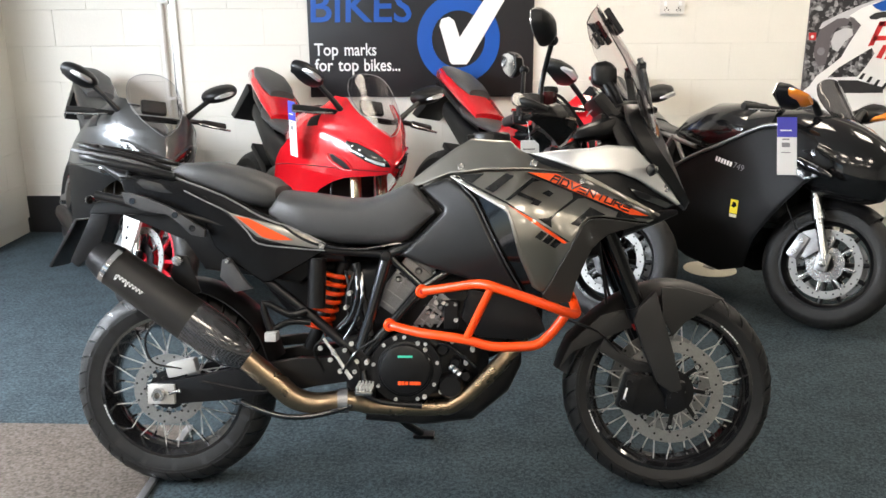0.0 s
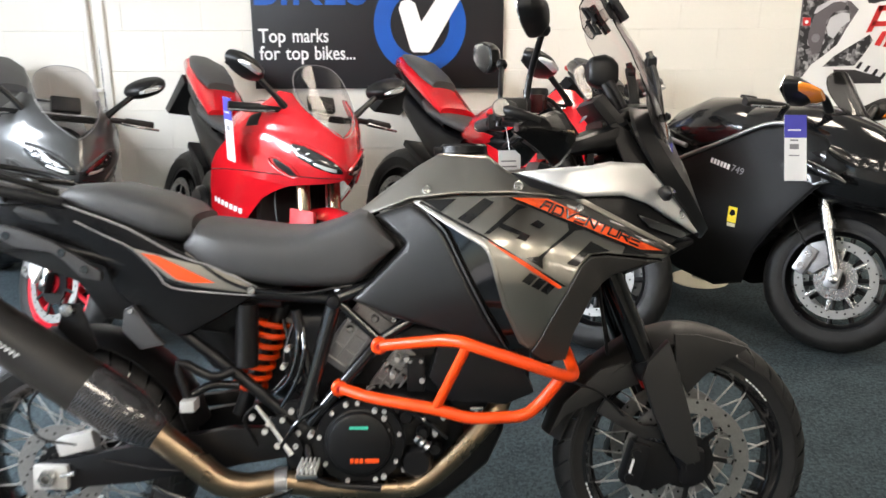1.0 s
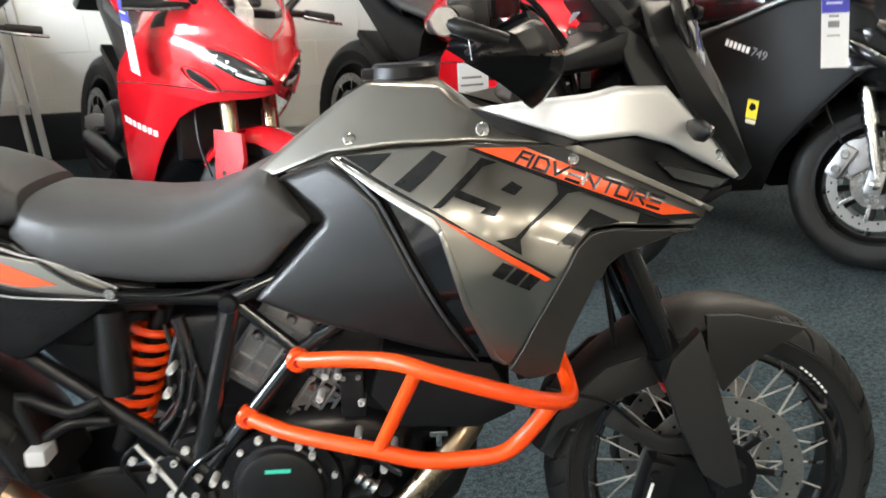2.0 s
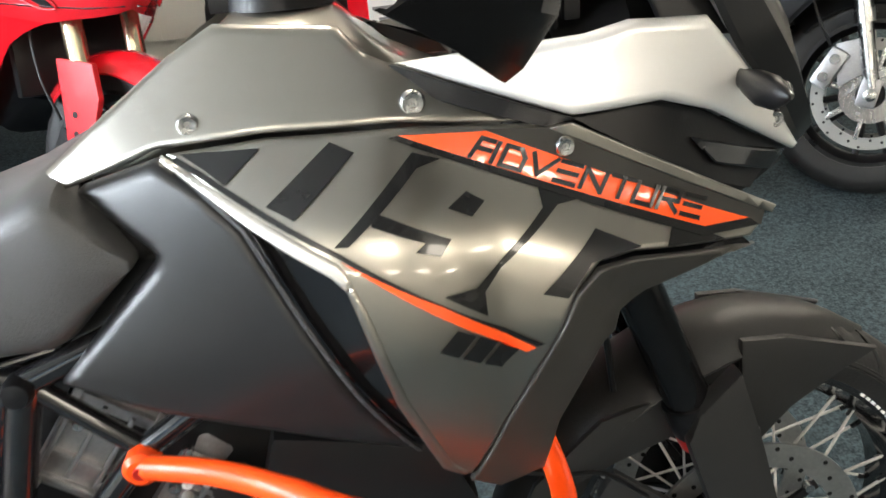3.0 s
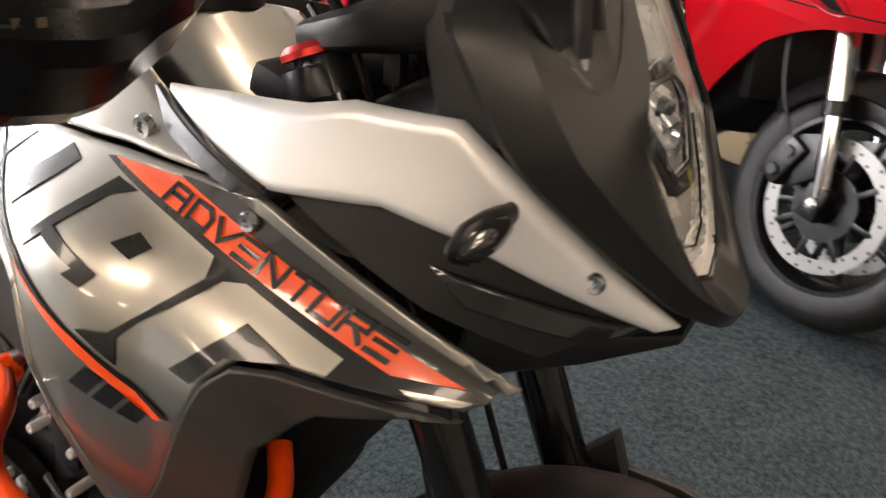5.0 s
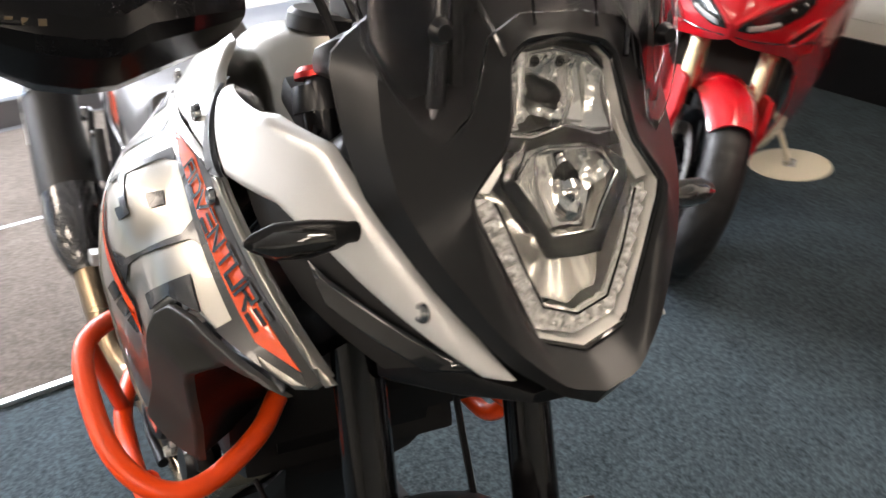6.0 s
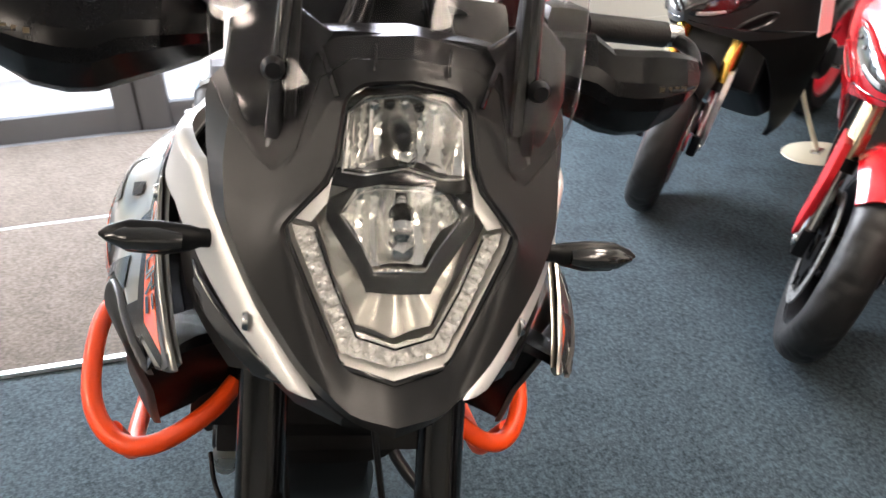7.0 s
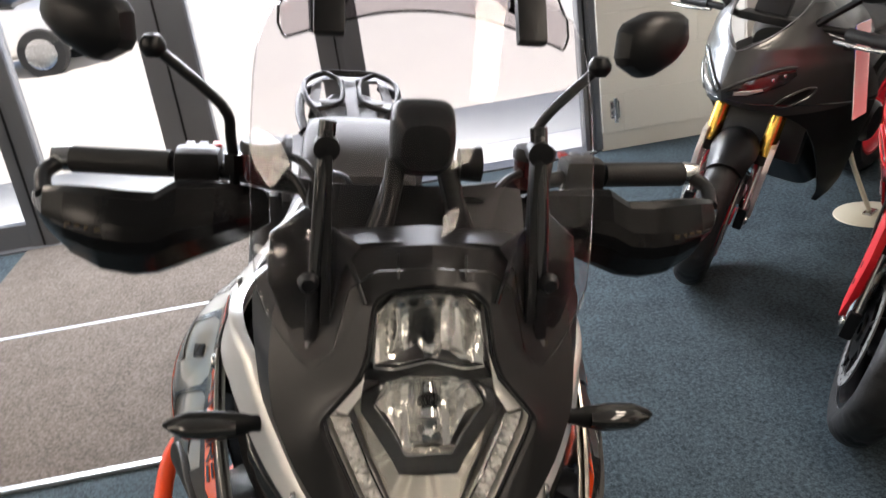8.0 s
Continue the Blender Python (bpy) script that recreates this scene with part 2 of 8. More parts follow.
def box(cx, cy, cz, sx, sy, sz, bev=0.004, m=None, seg=2):
    bm = bmesh.new()
    bmesh.ops.create_cube(bm, size=1)
    bmesh.ops.scale(bm, vec=(sx, sy, sz), verts=bm.verts)
    if bev:
        bmesh.ops.bevel(bm, geom=list(bm.edges), offset=min(bev, 0.45 * min(sx, sy, sz)), segments=seg, affect="EDGES", profile=0.7)
    if m is not None:
        bmesh.ops.transform(bm, matrix=m, verts=bm.verts)
    bmesh.ops.translate(bm, vec=(cx, cy, cz), verts=bm.verts)
    return bm


def join(*bms):
    out = bms[0]
    for b in bms[1:]:
        me = bpy.data.meshes.new("tmp")
        b.to_mesh(me)
        b.free()
        out.from_mesh(me)
        bpy.data.meshes.remove(me)
    return out


def smooth_line(pts, res=6, closed=False):
    """Catmull-Rom through the points."""
    P = [Vector(p) for p in pts]
    if len(P) < 3 or res <= 1:
        return P
    out, n = [], len(P)
    rng = n if closed else n - 1
    for i in range(rng):
        if closed:
            a, b, c, d = P[i - 1], P[i], P[(i + 1) % n], P[(i + 2) % n]
        else:
            b, c = P[i], P[i + 1]
            a = P[i - 1] if i else b * 2 - c
            d = P[i + 2] if i + 2 < n else c * 2 - b
        for k in range(res):
            t = k / res
            out.append(0.5 * ((2 * b) + (c - a) * t + (2 * a - 5 * b + 4 * c - d) * t * t + (3 * b - a - 3 * c + d) * t ** 3))
    if not closed:
        out.append(P[-1])
    return out


def tube(pts, r, n=10, res=5, closed=False, flat=1.0):
    """A round bar along a smooth line; r is one radius or one for each given point."""
    L = smooth_line(pts, res, closed)
    R = [r] * len(L) if isinstance(r, (int, float)) else [float(v) for v in np.interp(np.linspace(0, 1, len(L)), np.linspace(0, 1, len(r)), r)]
    bm = bmesh.new()
    rings, up = [], None
    for i, p in enumerate(L):
        a = L[i - 1] if (i or closed) else L[i]
        b = L[(i + 1) % len(L)] if (i + 1 < len(L) or closed) else L[i]
        d = (b - a).normalized()
        if up is None:
            up = Vector((0, 0, 1)) if abs(d.z) < 0.9 else Vector((0, 1, 0))
        side = d.cross(up).normalized()
        up = side.cross(d).normalized()
        rings.append([bm.verts.new(p + (side * math.cos(2 * math.pi * k / n) * flat + up * math.sin(2 * math.pi * k / n)) * R[i]) for k in range(n)])
    m = len(rings)
    for i in range(m if closed else m - 1):
        A, B = rings[i], rings[(i + 1) % m]
        for k in range(n):
            bm.faces.new((A[k], A[(k + 1) % n], B[(k + 1) % n], B[k]))
    if not closed:
        bm.faces.new(rings[0])
        bm.faces.new(list(reversed(rings[-1])))
    return bm


def lathe(profile, n=32, axis="y", closed=True, c=(0, 0, 0)):
    """Turns (radius, height) round an axis; closed: the profile is a loop."""
    bm = bmesh.new()
    rings = []
    for r, h in profile:
        ring = []
        for k in range(n):
            a = 2 * math.pi * k / n
            u, v = r * math.cos(a), r * math.sin(a)
            p = {"y": (u, h, v), "x": (h, u, v), "z": (u, v, h)}[axis]
            ring.append(bm.verts.new((p[0] + c[0], p[1] + c[1], p[2] + c[2])))
        rings.append(ring)
    m = len(rings)
    for i in range(m if closed else m - 1):
        A, B = rings[i], rings[(i + 1) % m]
        for k in range(n):
            bm.faces.new((A[k], A[(k + 1) % n], B[(k + 1) % n], B[k]))
    if not closed:
        for ring in (rings[0], rings[-1]):
            bm.faces.new(ring)
    return bm


def loft(rings, caps=True):
    bm = bmesh.new()
    V = [[bm.verts.new(p) for p in ring] for ring in rings]
    n = len(V[0])
    for A, B in zip(V, V[1:]):
        for k in range(n):
            bm.faces.new((A[k], A[(k + 1) % n], B[(k + 1) % n], B[k]))
    if caps:
        bm.faces.new(V[0])
        bm.faces.new(list(reversed(V[-1])))
    return bm


def body(stations, n=24, p=2.6):
    """A rounded hull: stations of x, half width, lowest z, highest z, and squareness."""
    rings = []
    for s in stations:
        x, hw, z0, z1 = s[:4]
        q = s[4] if len(s) > 4 else p
        cz, hz = (z0 + z1) / 2, (z1 - z0) / 2
        ring = []
        for k in range(n):
            a = 2 * math.pi * k / n
            cu, su = math.cos(a), math.sin(a)
            ring.append((x, hw * math.copysign(abs(cu) ** (2 / q), cu), cz + hz * math.copysign(abs(su) ** (2 / q), su)))
        rings.append(ring)
    return loft(rings)


def prism(outline, y0, y1, bev=0.004, plane="xz"):
    """An outline drawn in the side view and given a thickness."""
    bm = bmesh.new()
    def put(u, v, w):
        return {"xz": (u, w, v), "yz": (w, u, v), "xy": (u, v, w)}[plane]
    lo = [bm.verts.new(put(u, v, y0)) for u, v in outline]
    hi = [bm.verts.new(put(u, v, y1)) for u, v in outline]
    n = len(outline)
    bm.faces.new(lo)
    bm.faces.new(list(reversed(hi)))
    for k in range(n):
        bm.faces.new((lo[k], hi[k], hi[(k + 1) % n], lo[(k + 1) % n]))
    bmesh.ops.recalc_face_normals(bm, faces=bm.faces)
    if bev:
        bmesh.ops.bevel(bm, geom=list(bm.edges), offset=bev, segments=2, affect="EDGES", profile=0.7)
    return bm


def edge_distance(P, u, v):
    best = 9.0
    for (a, b), (c, d) in zip(P, P[1:] + P[:1]):
        dx, dy = c - a, d - b
        L = dx * dx + dy * dy
        t = 0 if L == 0 else max(0, min(1, ((u - a) * dx + (v - b) * dy) / L))
        best = min(best, math.hypot(u - a - t * dx, v - b - t * dy))
    return best


def inside(P, u, v):
    odd = False
    for (a, b), (c, d) in zip(P, P[1:] + P[:1]):
        if (b > v) != (d > v) and u < a + (v - b) * (c - a) / (d - b):
            odd = not odd
    return odd


def panel(outline, place, thick=0.006, cell=0.03, roll=0.006, off=0.0):
    """A moulded sheet: an outline laid on a curved surface, with rolled edges. place(u, v, out) gives the point."""
    P = [Vector(p) for p in outline]
    if sum(a.x * b.y - b.x * a.y for a, b in zip(P, P[1:] + P[:1])) < 0:
        P = P[::-1]
    flat = [tuple(p) for p in P]
    rim, inward = [], []
    for a, b in zip(P, P[1:] + P[:1]):
        k = max(1, round((b - a).length / (cell * 0.7)))
        n = Vector((a.y - b.y, b.x - a.x)).normalized()
        for i in range(k):
            rim.append(a.lerp(b, i / k))
            inward.append(n)
    pts = list(rim)
    for w in ((0.12, 0.35, 0.65, 1.0) if roll else ()):
        w *= roll
        for k, p in enumerate(rim):
            n = (inward[k - 1] + inward[k])
            n = n / max(0.35, n.length_squared / 2)
            q = p + n * w
            if edge_distance(flat, q.x, q.y) > 0.93 * w and inside(flat, q.x, q.y):
                pts.append(q)
    lo_x, hi_x, lo_y, hi_y = min(p.x for p in P), max(p.x for p in P), min(p.y for p in P), max(p.y for p in P)
    rows = int((hi_y - lo_y) / (cell * 0.866)) + 1
    for j in range(1, rows):
        y = lo_y + j * cell * 0.866
        for i in range(int((hi_x - lo_x) / cell) + 1):
            x = lo_x + (i + 0.5 * (j % 2)) * cell
            if edge_distance(flat, x, y) > roll + cell * 0.45 and inside(flat, x, y):
                pts.append(Vector((x, y)))
    n = len(rim)
    V, _, F, *_ = delaunay_2d_cdt(pts, [(k, (k + 1) % n) for k in range(n)], [], 0, 1e-6, False)
    bm = bmesh.new()
    bv = [bm.verts.new((p.x, p.y, 0)) for p in V]
    for f in F:
        c = sum((V[k] for k in f), Vector((0, 0))) / len(f)
        if inside(flat, c.x, c.y):
            bm.faces.new([bv[k] for k in f])
    bmesh.ops.delete(bm, geom=[v for v in bm.verts if not v.link_faces], context="VERTS")
    uv = {v: (v.co.x, v.co.y) for v in bm.verts}
    if thick:
        ext = bmesh.ops.extrude_face_region(bm, geom=list(bm.faces))
        for v in [g for g in ext["geom"] if isinstance(g, bmesh.types.BMVert)]:
            v.co = place(v.co.x, v.co.y, off - thick)
    for v, (u, w) in uv.items():
        drop = 0.0
        if roll:
            d = min(edge_distance(flat, u, w), roll)
            drop = roll - math.sqrt(max(0, roll * roll - (roll - d) ** 2))
            drop = min(drop, thick * 0.8 if thick else drop)
        v.co = place(u, w, off - drop)
    bmesh.ops.recalc_face_normals(bm, faces=bm.faces)
    return bm


def flip(bm):
    """The other side of a symmetric machine."""
    for v in bm.verts:
        v.co.y = -v.co.y
    return bm


def sides(name, bm, material, parent, label="", angle=38):
    """A part and its mirror image on the other side."""
    a = part(name, bm.copy(), material, parent, label, angle=angle)
    b = part(name, flip(bm), material, parent, label, angle=angle)
    for ob in (a, b):
        ob.modifiers.new("even_normals", "WEIGHTED_NORMAL").keep_sharp = True
    return a, b


def lettering(body_text, size=1.0, depth=0.0, bold=0.0):
    """Flat letters as a bmesh in the xy plane, and their width."""
    cu = bpy.data.curves.new("letters", "FONT")
    cu.body, cu.size, cu.resolution_u, cu.extrude, cu.offset = body_text, size, 3, depth, bold
    ob = bpy.data.objects.new("letters", cu)
    me = bpy.data.meshes.new_from_object(ob)
    bm = bmesh.new()
    bm.from_mesh(me)
    bpy.data.objects.remove(ob)
    bpy.data.meshes.remove(me)
    xs = [v.co.x for v in bm.verts]
    return bm, (min(xs), max(xs))


def ring_tyre(R, half, rim, n=168, grooves=True):
    """A tyre with a round crown and cut grooves."""
    prof = []
    for k in range(13):
        a = math.pi * k / 12
        prof.append((rim + (R - rim) * math.sin(a) ** 0.62, -half * math.cos(a) * (1.0 if 0 < k < 12 else 0.82)))
    bm = bmesh.new()
    rings = []
    for j, (r, h) in enumerate(prof):
        ring = []
        for k in range(n):
            a = 2 * math.pi * k / n
            rr = r
            if grooves and 2 <= j <= 10 and j != 6 and (k + 3 * abs(j - 6)) % 12 < 2:
                rr -= 0.006
            ring.append(bm.verts.new((rr * math.cos(a), h, rr * math.sin(a))))
        rings.append(ring)
    m = len(rings)
    for i in range(m):
        A, B = rings[i], rings[(i + 1) % m]
        for k in range(n):
            bm.faces.new((A[k], A[(k + 1) % n], B[(k + 1) % n], B[k]))
    return bm




# ---- the room ----
def slab(name, x0, x1, y0, y1, z0, z1, material, label, category, kind="structure", parent=None, bev=0.0):
    ob = part(name, box((x0 + x1) / 2, (y0 + y1) / 2, (z0 + z1) / 2, x1 - x0, y1 - y0, z1 - z0, bev), material, parent)
    return tagged(ob, label, category, kind=kind)


slab("floor", WIN_X - 0.05, ROOM_X, ROOM_Y, WALL_Y, -0.12, 0.0, CARPET, "speckled blue-grey carpet over the whole showroom floor", "floor")
slab("ground", -60, WIN_X - 0.05, -60, 60, -0.3, -0.04, CONCRETE, "sunlit pale concrete forecourt outside the glass doors", "ground")
slab("ceiling", WIN_X - 0.2, ROOM_X + 0.2, ROOM_Y - 0.2, WALL_Y + 0.2, CEIL, CEIL + 0.15, CEIL_PAINT, "plain off-white ceiling with lit panels", "ceiling")
wall_north = slab("wall_north", WIN_X - 0.2, ROOM_X + 0.2, WALL_Y, WALL_Y + 0.2, 0, CEIL, WALL_PAINT, "cream painted blockwork wall behind the row of bikes", "wall")
slab("wall_south", WIN_X - 0.2, ROOM_X + 0.2, ROOM_Y - 0.2, ROOM_Y, 0, CEIL, WALL_PAINT, "plain cream painted wall", "wall")
slab("wall_east", ROOM_X, ROOM_X + 0.2, ROOM_Y, WALL_Y, 0, CEIL, WALL_PAINT, "plain cream painted wall", "wall")
wall_west = slab("wall_west", WIN_X - 0.2, WIN_X, 1.62, WALL_Y, 0, CEIL, WALL_PAINT, "cream painted blockwork wall beside the glass doors", "wall")
slab("lintel", WIN_X - 0.2, WIN_X, ROOM_Y, 1.62, 2.3, CEIL, WALL_PAINT, "cream painted lintel above the glazed doors", "wall")
pier = slab("wall_pier", WIN_X, -2.08, 2.32, WALL_Y, 0, CEIL, WALL_PAINT, "cream painted blockwork pier in the corner", "wall")
slab("skirting", -2.08, 0.2, WALL_Y - 0.032, WALL_Y - 0.017, 0, 0.25, BOARD, "tall black skirting along the foot of the wall", "skirting")

# mats before the doors, with bright metal joints
mat_rug = empty("entrance_mat", "worn brown ribbed entrance mat in two panels with joint strips", "mat")
MAT_Y, MAT_W = -0.65, 2.0
part("mat_panel", box(-1.815, MAT_Y, 0.006, 1.15, MAT_W, 0.012, 0.003), MAT_BROWN, mat_rug)
part("mat_panel", box(-0.66, MAT_Y, 0.006, 1.13, MAT_W, 0.012, 0.003), MAT_BROWN, mat_rug)
part("joint_strip", box(-1.232, MAT_Y, 0.0075, 0.022, MAT_W, 0.015, 0.004), STRIP, mat_rug, "bright aluminium strip")
part("joint_strip", box(-0.085, MAT_Y, 0.0075, 0.024, MAT_W, 0.015, 0.004), STRIP, mat_rug, "bright aluminium strip")

# glazed front
POSTS = (-4.4, -2.9, -1.545, -0.66, 0.22, 1.58)
POST_WIDTHS = (0.12, 0.12, 0.17, 0.28, 0.24, 0.10)
for i, y in enumerate(POSTS):
    w = POST_WIDTHS[i]
    p = empty("window_post", "dark grey aluminium upright of the glazed front", "post", "glazed front", "structure", pose(WIN_X - 0.06, y, 0))
    part("post_body", box(0, 0, 1.15, 0.10, w, 2.3, 0.006), ALU, p)
    part("cover_strip", box(0.052, -0.02, 1.15, 0.008, 0.012, 2.28, 0.002), BLACK_SATIN, p)
    part("door_stile", box(0.054, w * 0.26, 1.15, 0.014, w * 0.42, 2.28, 0.004), ALU, p)
for i, (a, b) in enumerate(zip(POSTS, POSTS[1:])):
    w = empty("window_%d" % (i + 1), "tall clear glass pane in a dark grey aluminium frame", "window", "glazed front", "structure", pose(WIN_X - 0.06, (a + b) / 2 + (POST_WIDTHS[i] - POST_WIDTHS[i + 1]) / 4, 0))
    L = b - a - POST_WIDTHS[i] / 2 - POST_WIDTHS[i + 1] / 2 - 0.002
    if i < 4:
        part("bottom_rail", box(0, 0, 0.075, 0.07, L, 0.13, 0.004), ALU, w)
    part("top_rail", box(0, 0, 2.25, 0.07, L, 0.1, 0.004), ALU, w)
    g = part("pane", box(0, 0, 1.17, 0.012, L, 2.06, 0), PANE, w)
    g.visible_shadow = False
sill = slab("door_sill", WIN_X - 0.11, WIN_X + 0.03, -2.9, 1.58, 0.0, 0.012, ALU, "flat aluminium door sill", "sill")
hinge = empty("door_hinge", "small grey metal floor hinge and stop on the door post", "hinge", m=pose(WIN_X + 0.03, 1.69, 0))
part("hinge_leaf", box(0.02, 0.0, 0.25, 0.03, 0.05, 0.10, 0.006), STEEL, hinge)
part("hinge_pin", tube([(0.045, 0, 0.18), (0.045, 0, 0.32)], 0.012, 10, 1), STEEL, hinge)

# white plate for a wall socket
sock = empty("wall_socket", "white double power socket on the painted wall", "socket", m=pose(2.155, WALL_Y - 0.016, 1.45))
part("socket_plate", box(0, -0.012, 0, 0.146, 0.024, 0.086, 0.005), TRUNKING, sock)
for s in (-1, 1):
    part("rocker", box(s * 0.045, -0.027, 0.018, 0.018, 0.008, 0.026, 0.003), WHITE, sock)
    for k in (-1, 0, 1):
        part("pin_hole", box(s * 0.036 + k * 0.011, -0.0255, -0.02 + (0.012 if k == 0 else 0), 0.005, 0.004, 0.009, 0.0), BLACK_SATIN, sock)

# cable trunking beside the poster
tr = empty("cable_trunking", "pair of white painted cable conduits fixed upright on the wall", "conduit", m=pose(-1.03, WALL_Y - 0.016, 0))
part("conduit", tube([(0, -0.016, 0.02), (0, -0.016, CEIL - 0.01)], 0.015, 12, 1), TRUNKING, tr)
part("conduit", box(0.075, -0.01, CEIL / 2, 0.04, 0.02, CEIL - 0.02, 0.003), TRUNKING, tr)
part("perforated_strip", box(0.05, -0.004, CEIL / 2, 0.012, 0.008, CEIL - 0.02, 0.002), STEEL, tr)
for z in (0.3, 0.9, 1.5, 2.1):
    part("saddle", box(0.02, -0.018, z, 0.06, 0.034, 0.022, 0.006), TRUNKING, tr)


# ---- wall pictures ----
def flat_shape(outline, y, depth=0.002):
    return prism(outline, y - depth, y, 0)


def letters_on_wall(text, x, z, height, y, stretch=1.0, slant=0.0):
    bm, (a, b) = lettering(text, 1.0, 0.0, 0.012)
    for v in bm.verts:
        v.co = ((v.co.x - a) * height * stretch + v.co.y * height * slant + x, y, z + v.co.y * height)
    return bm


board = empty("wall_sign", "large black board with blue and white lettering and white tick", "sign", m=pose(0, WALL_Y - 0.016, 0))
BX0, BX1, BZ0 = -0.105, 1.31, 0.905
part("panel", box((BX0 + BX1) / 2, -0.012, (BZ0 + 2.1) / 2, BX1 - BX0, 0.024, 2.1 - BZ0, 0.003), BOARD, board)
part("blue_ring", (lambda bm: (bmesh.ops.scale(bm, vec=(0.95, 1, 1.0), verts=bm.verts), bmesh.ops.translate(bm, vec=(0.84, -0.0265, 1.262), verts=bm.verts), bm)[2])(
    lathe([(0.175, -0.002), (0.272, -0.002), (0.272, 0.002), (0.175, 0.002)], 64)), BLUE, board, "blue ring")
part("tick", flat_shape([(0.722, 1.345), (0.735, 1.385), (0.782, 1.398), (0.815, 1.375), (0.848, 1.275), (1.16, 1.74), (1.27, 1.74), (0.905, 1.125), (0.89, 1.108), (0.80, 1.108), (0.785, 1.125)], -0.030), WHITE, board, "white tick")
part("lettering", letters_on_wall("BIKES", -0.085, 1.372, 0.27, -0.0275, 1.0, 0.04), BLUE, board, "blue lettering")
pen = {"Top": (-0.07, 1.166, 0.86), "marks": (0.122, 1.166, 0.78), "for": (-0.07, 1.070, 0.88), "top": (0.077, 1.070, 0.88), "bikes...": (0.244, 1.070, 0.80)}
for word, (wx, wz, wide) in pen.items():
    part("lettering", letters_on_wall(word, wx, wz, 0.108, -0.0275, wide), WHITE, board, "white lettering")

art = empty("race_poster", "glossy poster of a white racing machine with red bars", "poster", m=pose(2.99, WALL_Y - 0.016, 0.95))
part("sheet", box(0.95, -0.004, 0.65, 1.9, 0.008, 1.35, 0.001), MAUVE_PRINT, art)
part("backdrop_shape", flat_shape([(0.004, 0.640), (0.44, 0.640), (0.33, 0.500), (0.24, 0.440), (0.28, 0.360), (0.22, 0.190), (0.09, 0.075), (0.045, 0.010), (0.004, 0.010)], -0.0088), POSTER_BUSY, art, "printed blur of dark machine parts")
part("frame_shape", flat_shape([(0.068, 0.362), (0.086, 0.400), (0.200, 0.459), (0.305, 0.503), (0.50, 0.570), (0.56, 0.560), (0.36, 0.492), (0.279, 0.449), (0.228, 0.416), (0.152, 0.405), (0.096, 0.362)], -0.0094), PALE_PRINT, art)
part("arm_shape", flat_shape([(0.090, 0.135), (0.053, 0.207), (0.053, 0.257), (0.075, 0.356), (0.105, 0.378), (0.172, 0.422), (0.216, 0.427), (0.250, 0.416), (0.238, 0.383), (0.179, 0.367), (0.146, 0.318), (0.145, 0.241), (0.133, 0.152)], -0.0098), MAUVE_PRINT, art)
part("cover_shape", flat_shape([(0.150, 0.285), (0.166, 0.340), (0.223, 0.367), (0.269, 0.362), (0.279, 0.323), (0.234, 0.285), (0.197, 0.224), (0.164, 0.241)], -0.0100), PALE_PRINT, art)
part("fairing_shape", flat_shape([(0.048, 0.016), (0.086, 0.078), (0.153, 0.129), (0.224, 0.191), (0.259, 0.268), (0.321, 0.383), (0.271, 0.427), (0.231, 0.438), (0.307, 0.486), (0.36, 0.512), (0.60, 0.580), (1.039, 0.50), (1.039, -0.369), (-0.004, -0.369), (-0.004, -0.03)], -0.0092), WHITE, art)
part("nose_shape", flat_shape([(0.241, 0.438), (0.307, 0.482), (0.40, 0.520), (0.50, 0.530), (0.49, 0.43), (0.35, 0.41), (0.285, 0.425)], -0.0103), WHITE, art)
part("duct_shape", flat_shape([(0.155, 0.067), (0.210, 0.124), (0.303, 0.185), (0.401, 0.246), (0.423, 0.213), (0.378, 0.130), (0.335, 0.073)], -0.0115), POSTER_BUSY, art)
part("lower_shape", flat_shape([(0.219, 0.051), (0.344, 0.049), (0.501, 0.006), (0.506, -0.028), (0.241, -0.029)], -0.0112), DARK_PRINT, art)
part("blue_band", flat_shape([(0.371, 0.502), (0.427, 0.524), (0.70, 0.590), (0.70, 0.500), (0.436, 0.465), (0.396, 0.481)], -0.0118), BLUE, art)
part("dark_opening", flat_shape([(0.361, 0.432), (0.394, 0.454), (0.436, 0.462), (0.60, 0.470), (0.58, 0.430), (0.441, 0.427), (0.405, 0.416), (0.372, 0.418)], -0.0121), DARK_PRINT, art)
for outline in ([(0.377, 0.257), (0.429, 0.405), (0.462, 0.405), (0.409, 0.262)], [(0.429, 0.405), (0.570, 0.411), (0.560, 0.380), (0.430, 0.374)], [(0.405, 0.318), (0.500, 0.320), (0.490, 0.292), (0.400, 0.290)],
                [(0.434, 0.188), (0.469, 0.263), (0.500, 0.263), (0.466, 0.181)], [(0.484, 0.178), (0.524, 0.263), (0.558, 0.263), (0.522, 0.174)]):
    part("red_bar", flat_shape(outline, -0.0124), RED_PRINT, art)
for k in range(6):
    x, z = 0.345 + 0.048 * k, 0.060 - 0.020 * k
    part("dark_bar", flat_shape([(x, z), (x + 0.022, z + 0.034), (x + 0.038, z + 0.030), (x + 0.020, z - 0.006)], -0.0124), BOARD, art)
part("arm_boss", lathe([(0.0005, -0.002), (0.024, -0.002), (0.024, 0.0), (0.0005, 0.0)], 28, closed=False, c=(0.096, -0.0102, 0.227)), GREY_PRINT, art)
part("red_mark", flat_shape([(0.010, 0.340), (0.054, 0.340), (0.056, 0.296), (0.015, 0.296)], -0.0110), RED_PRINT, art)
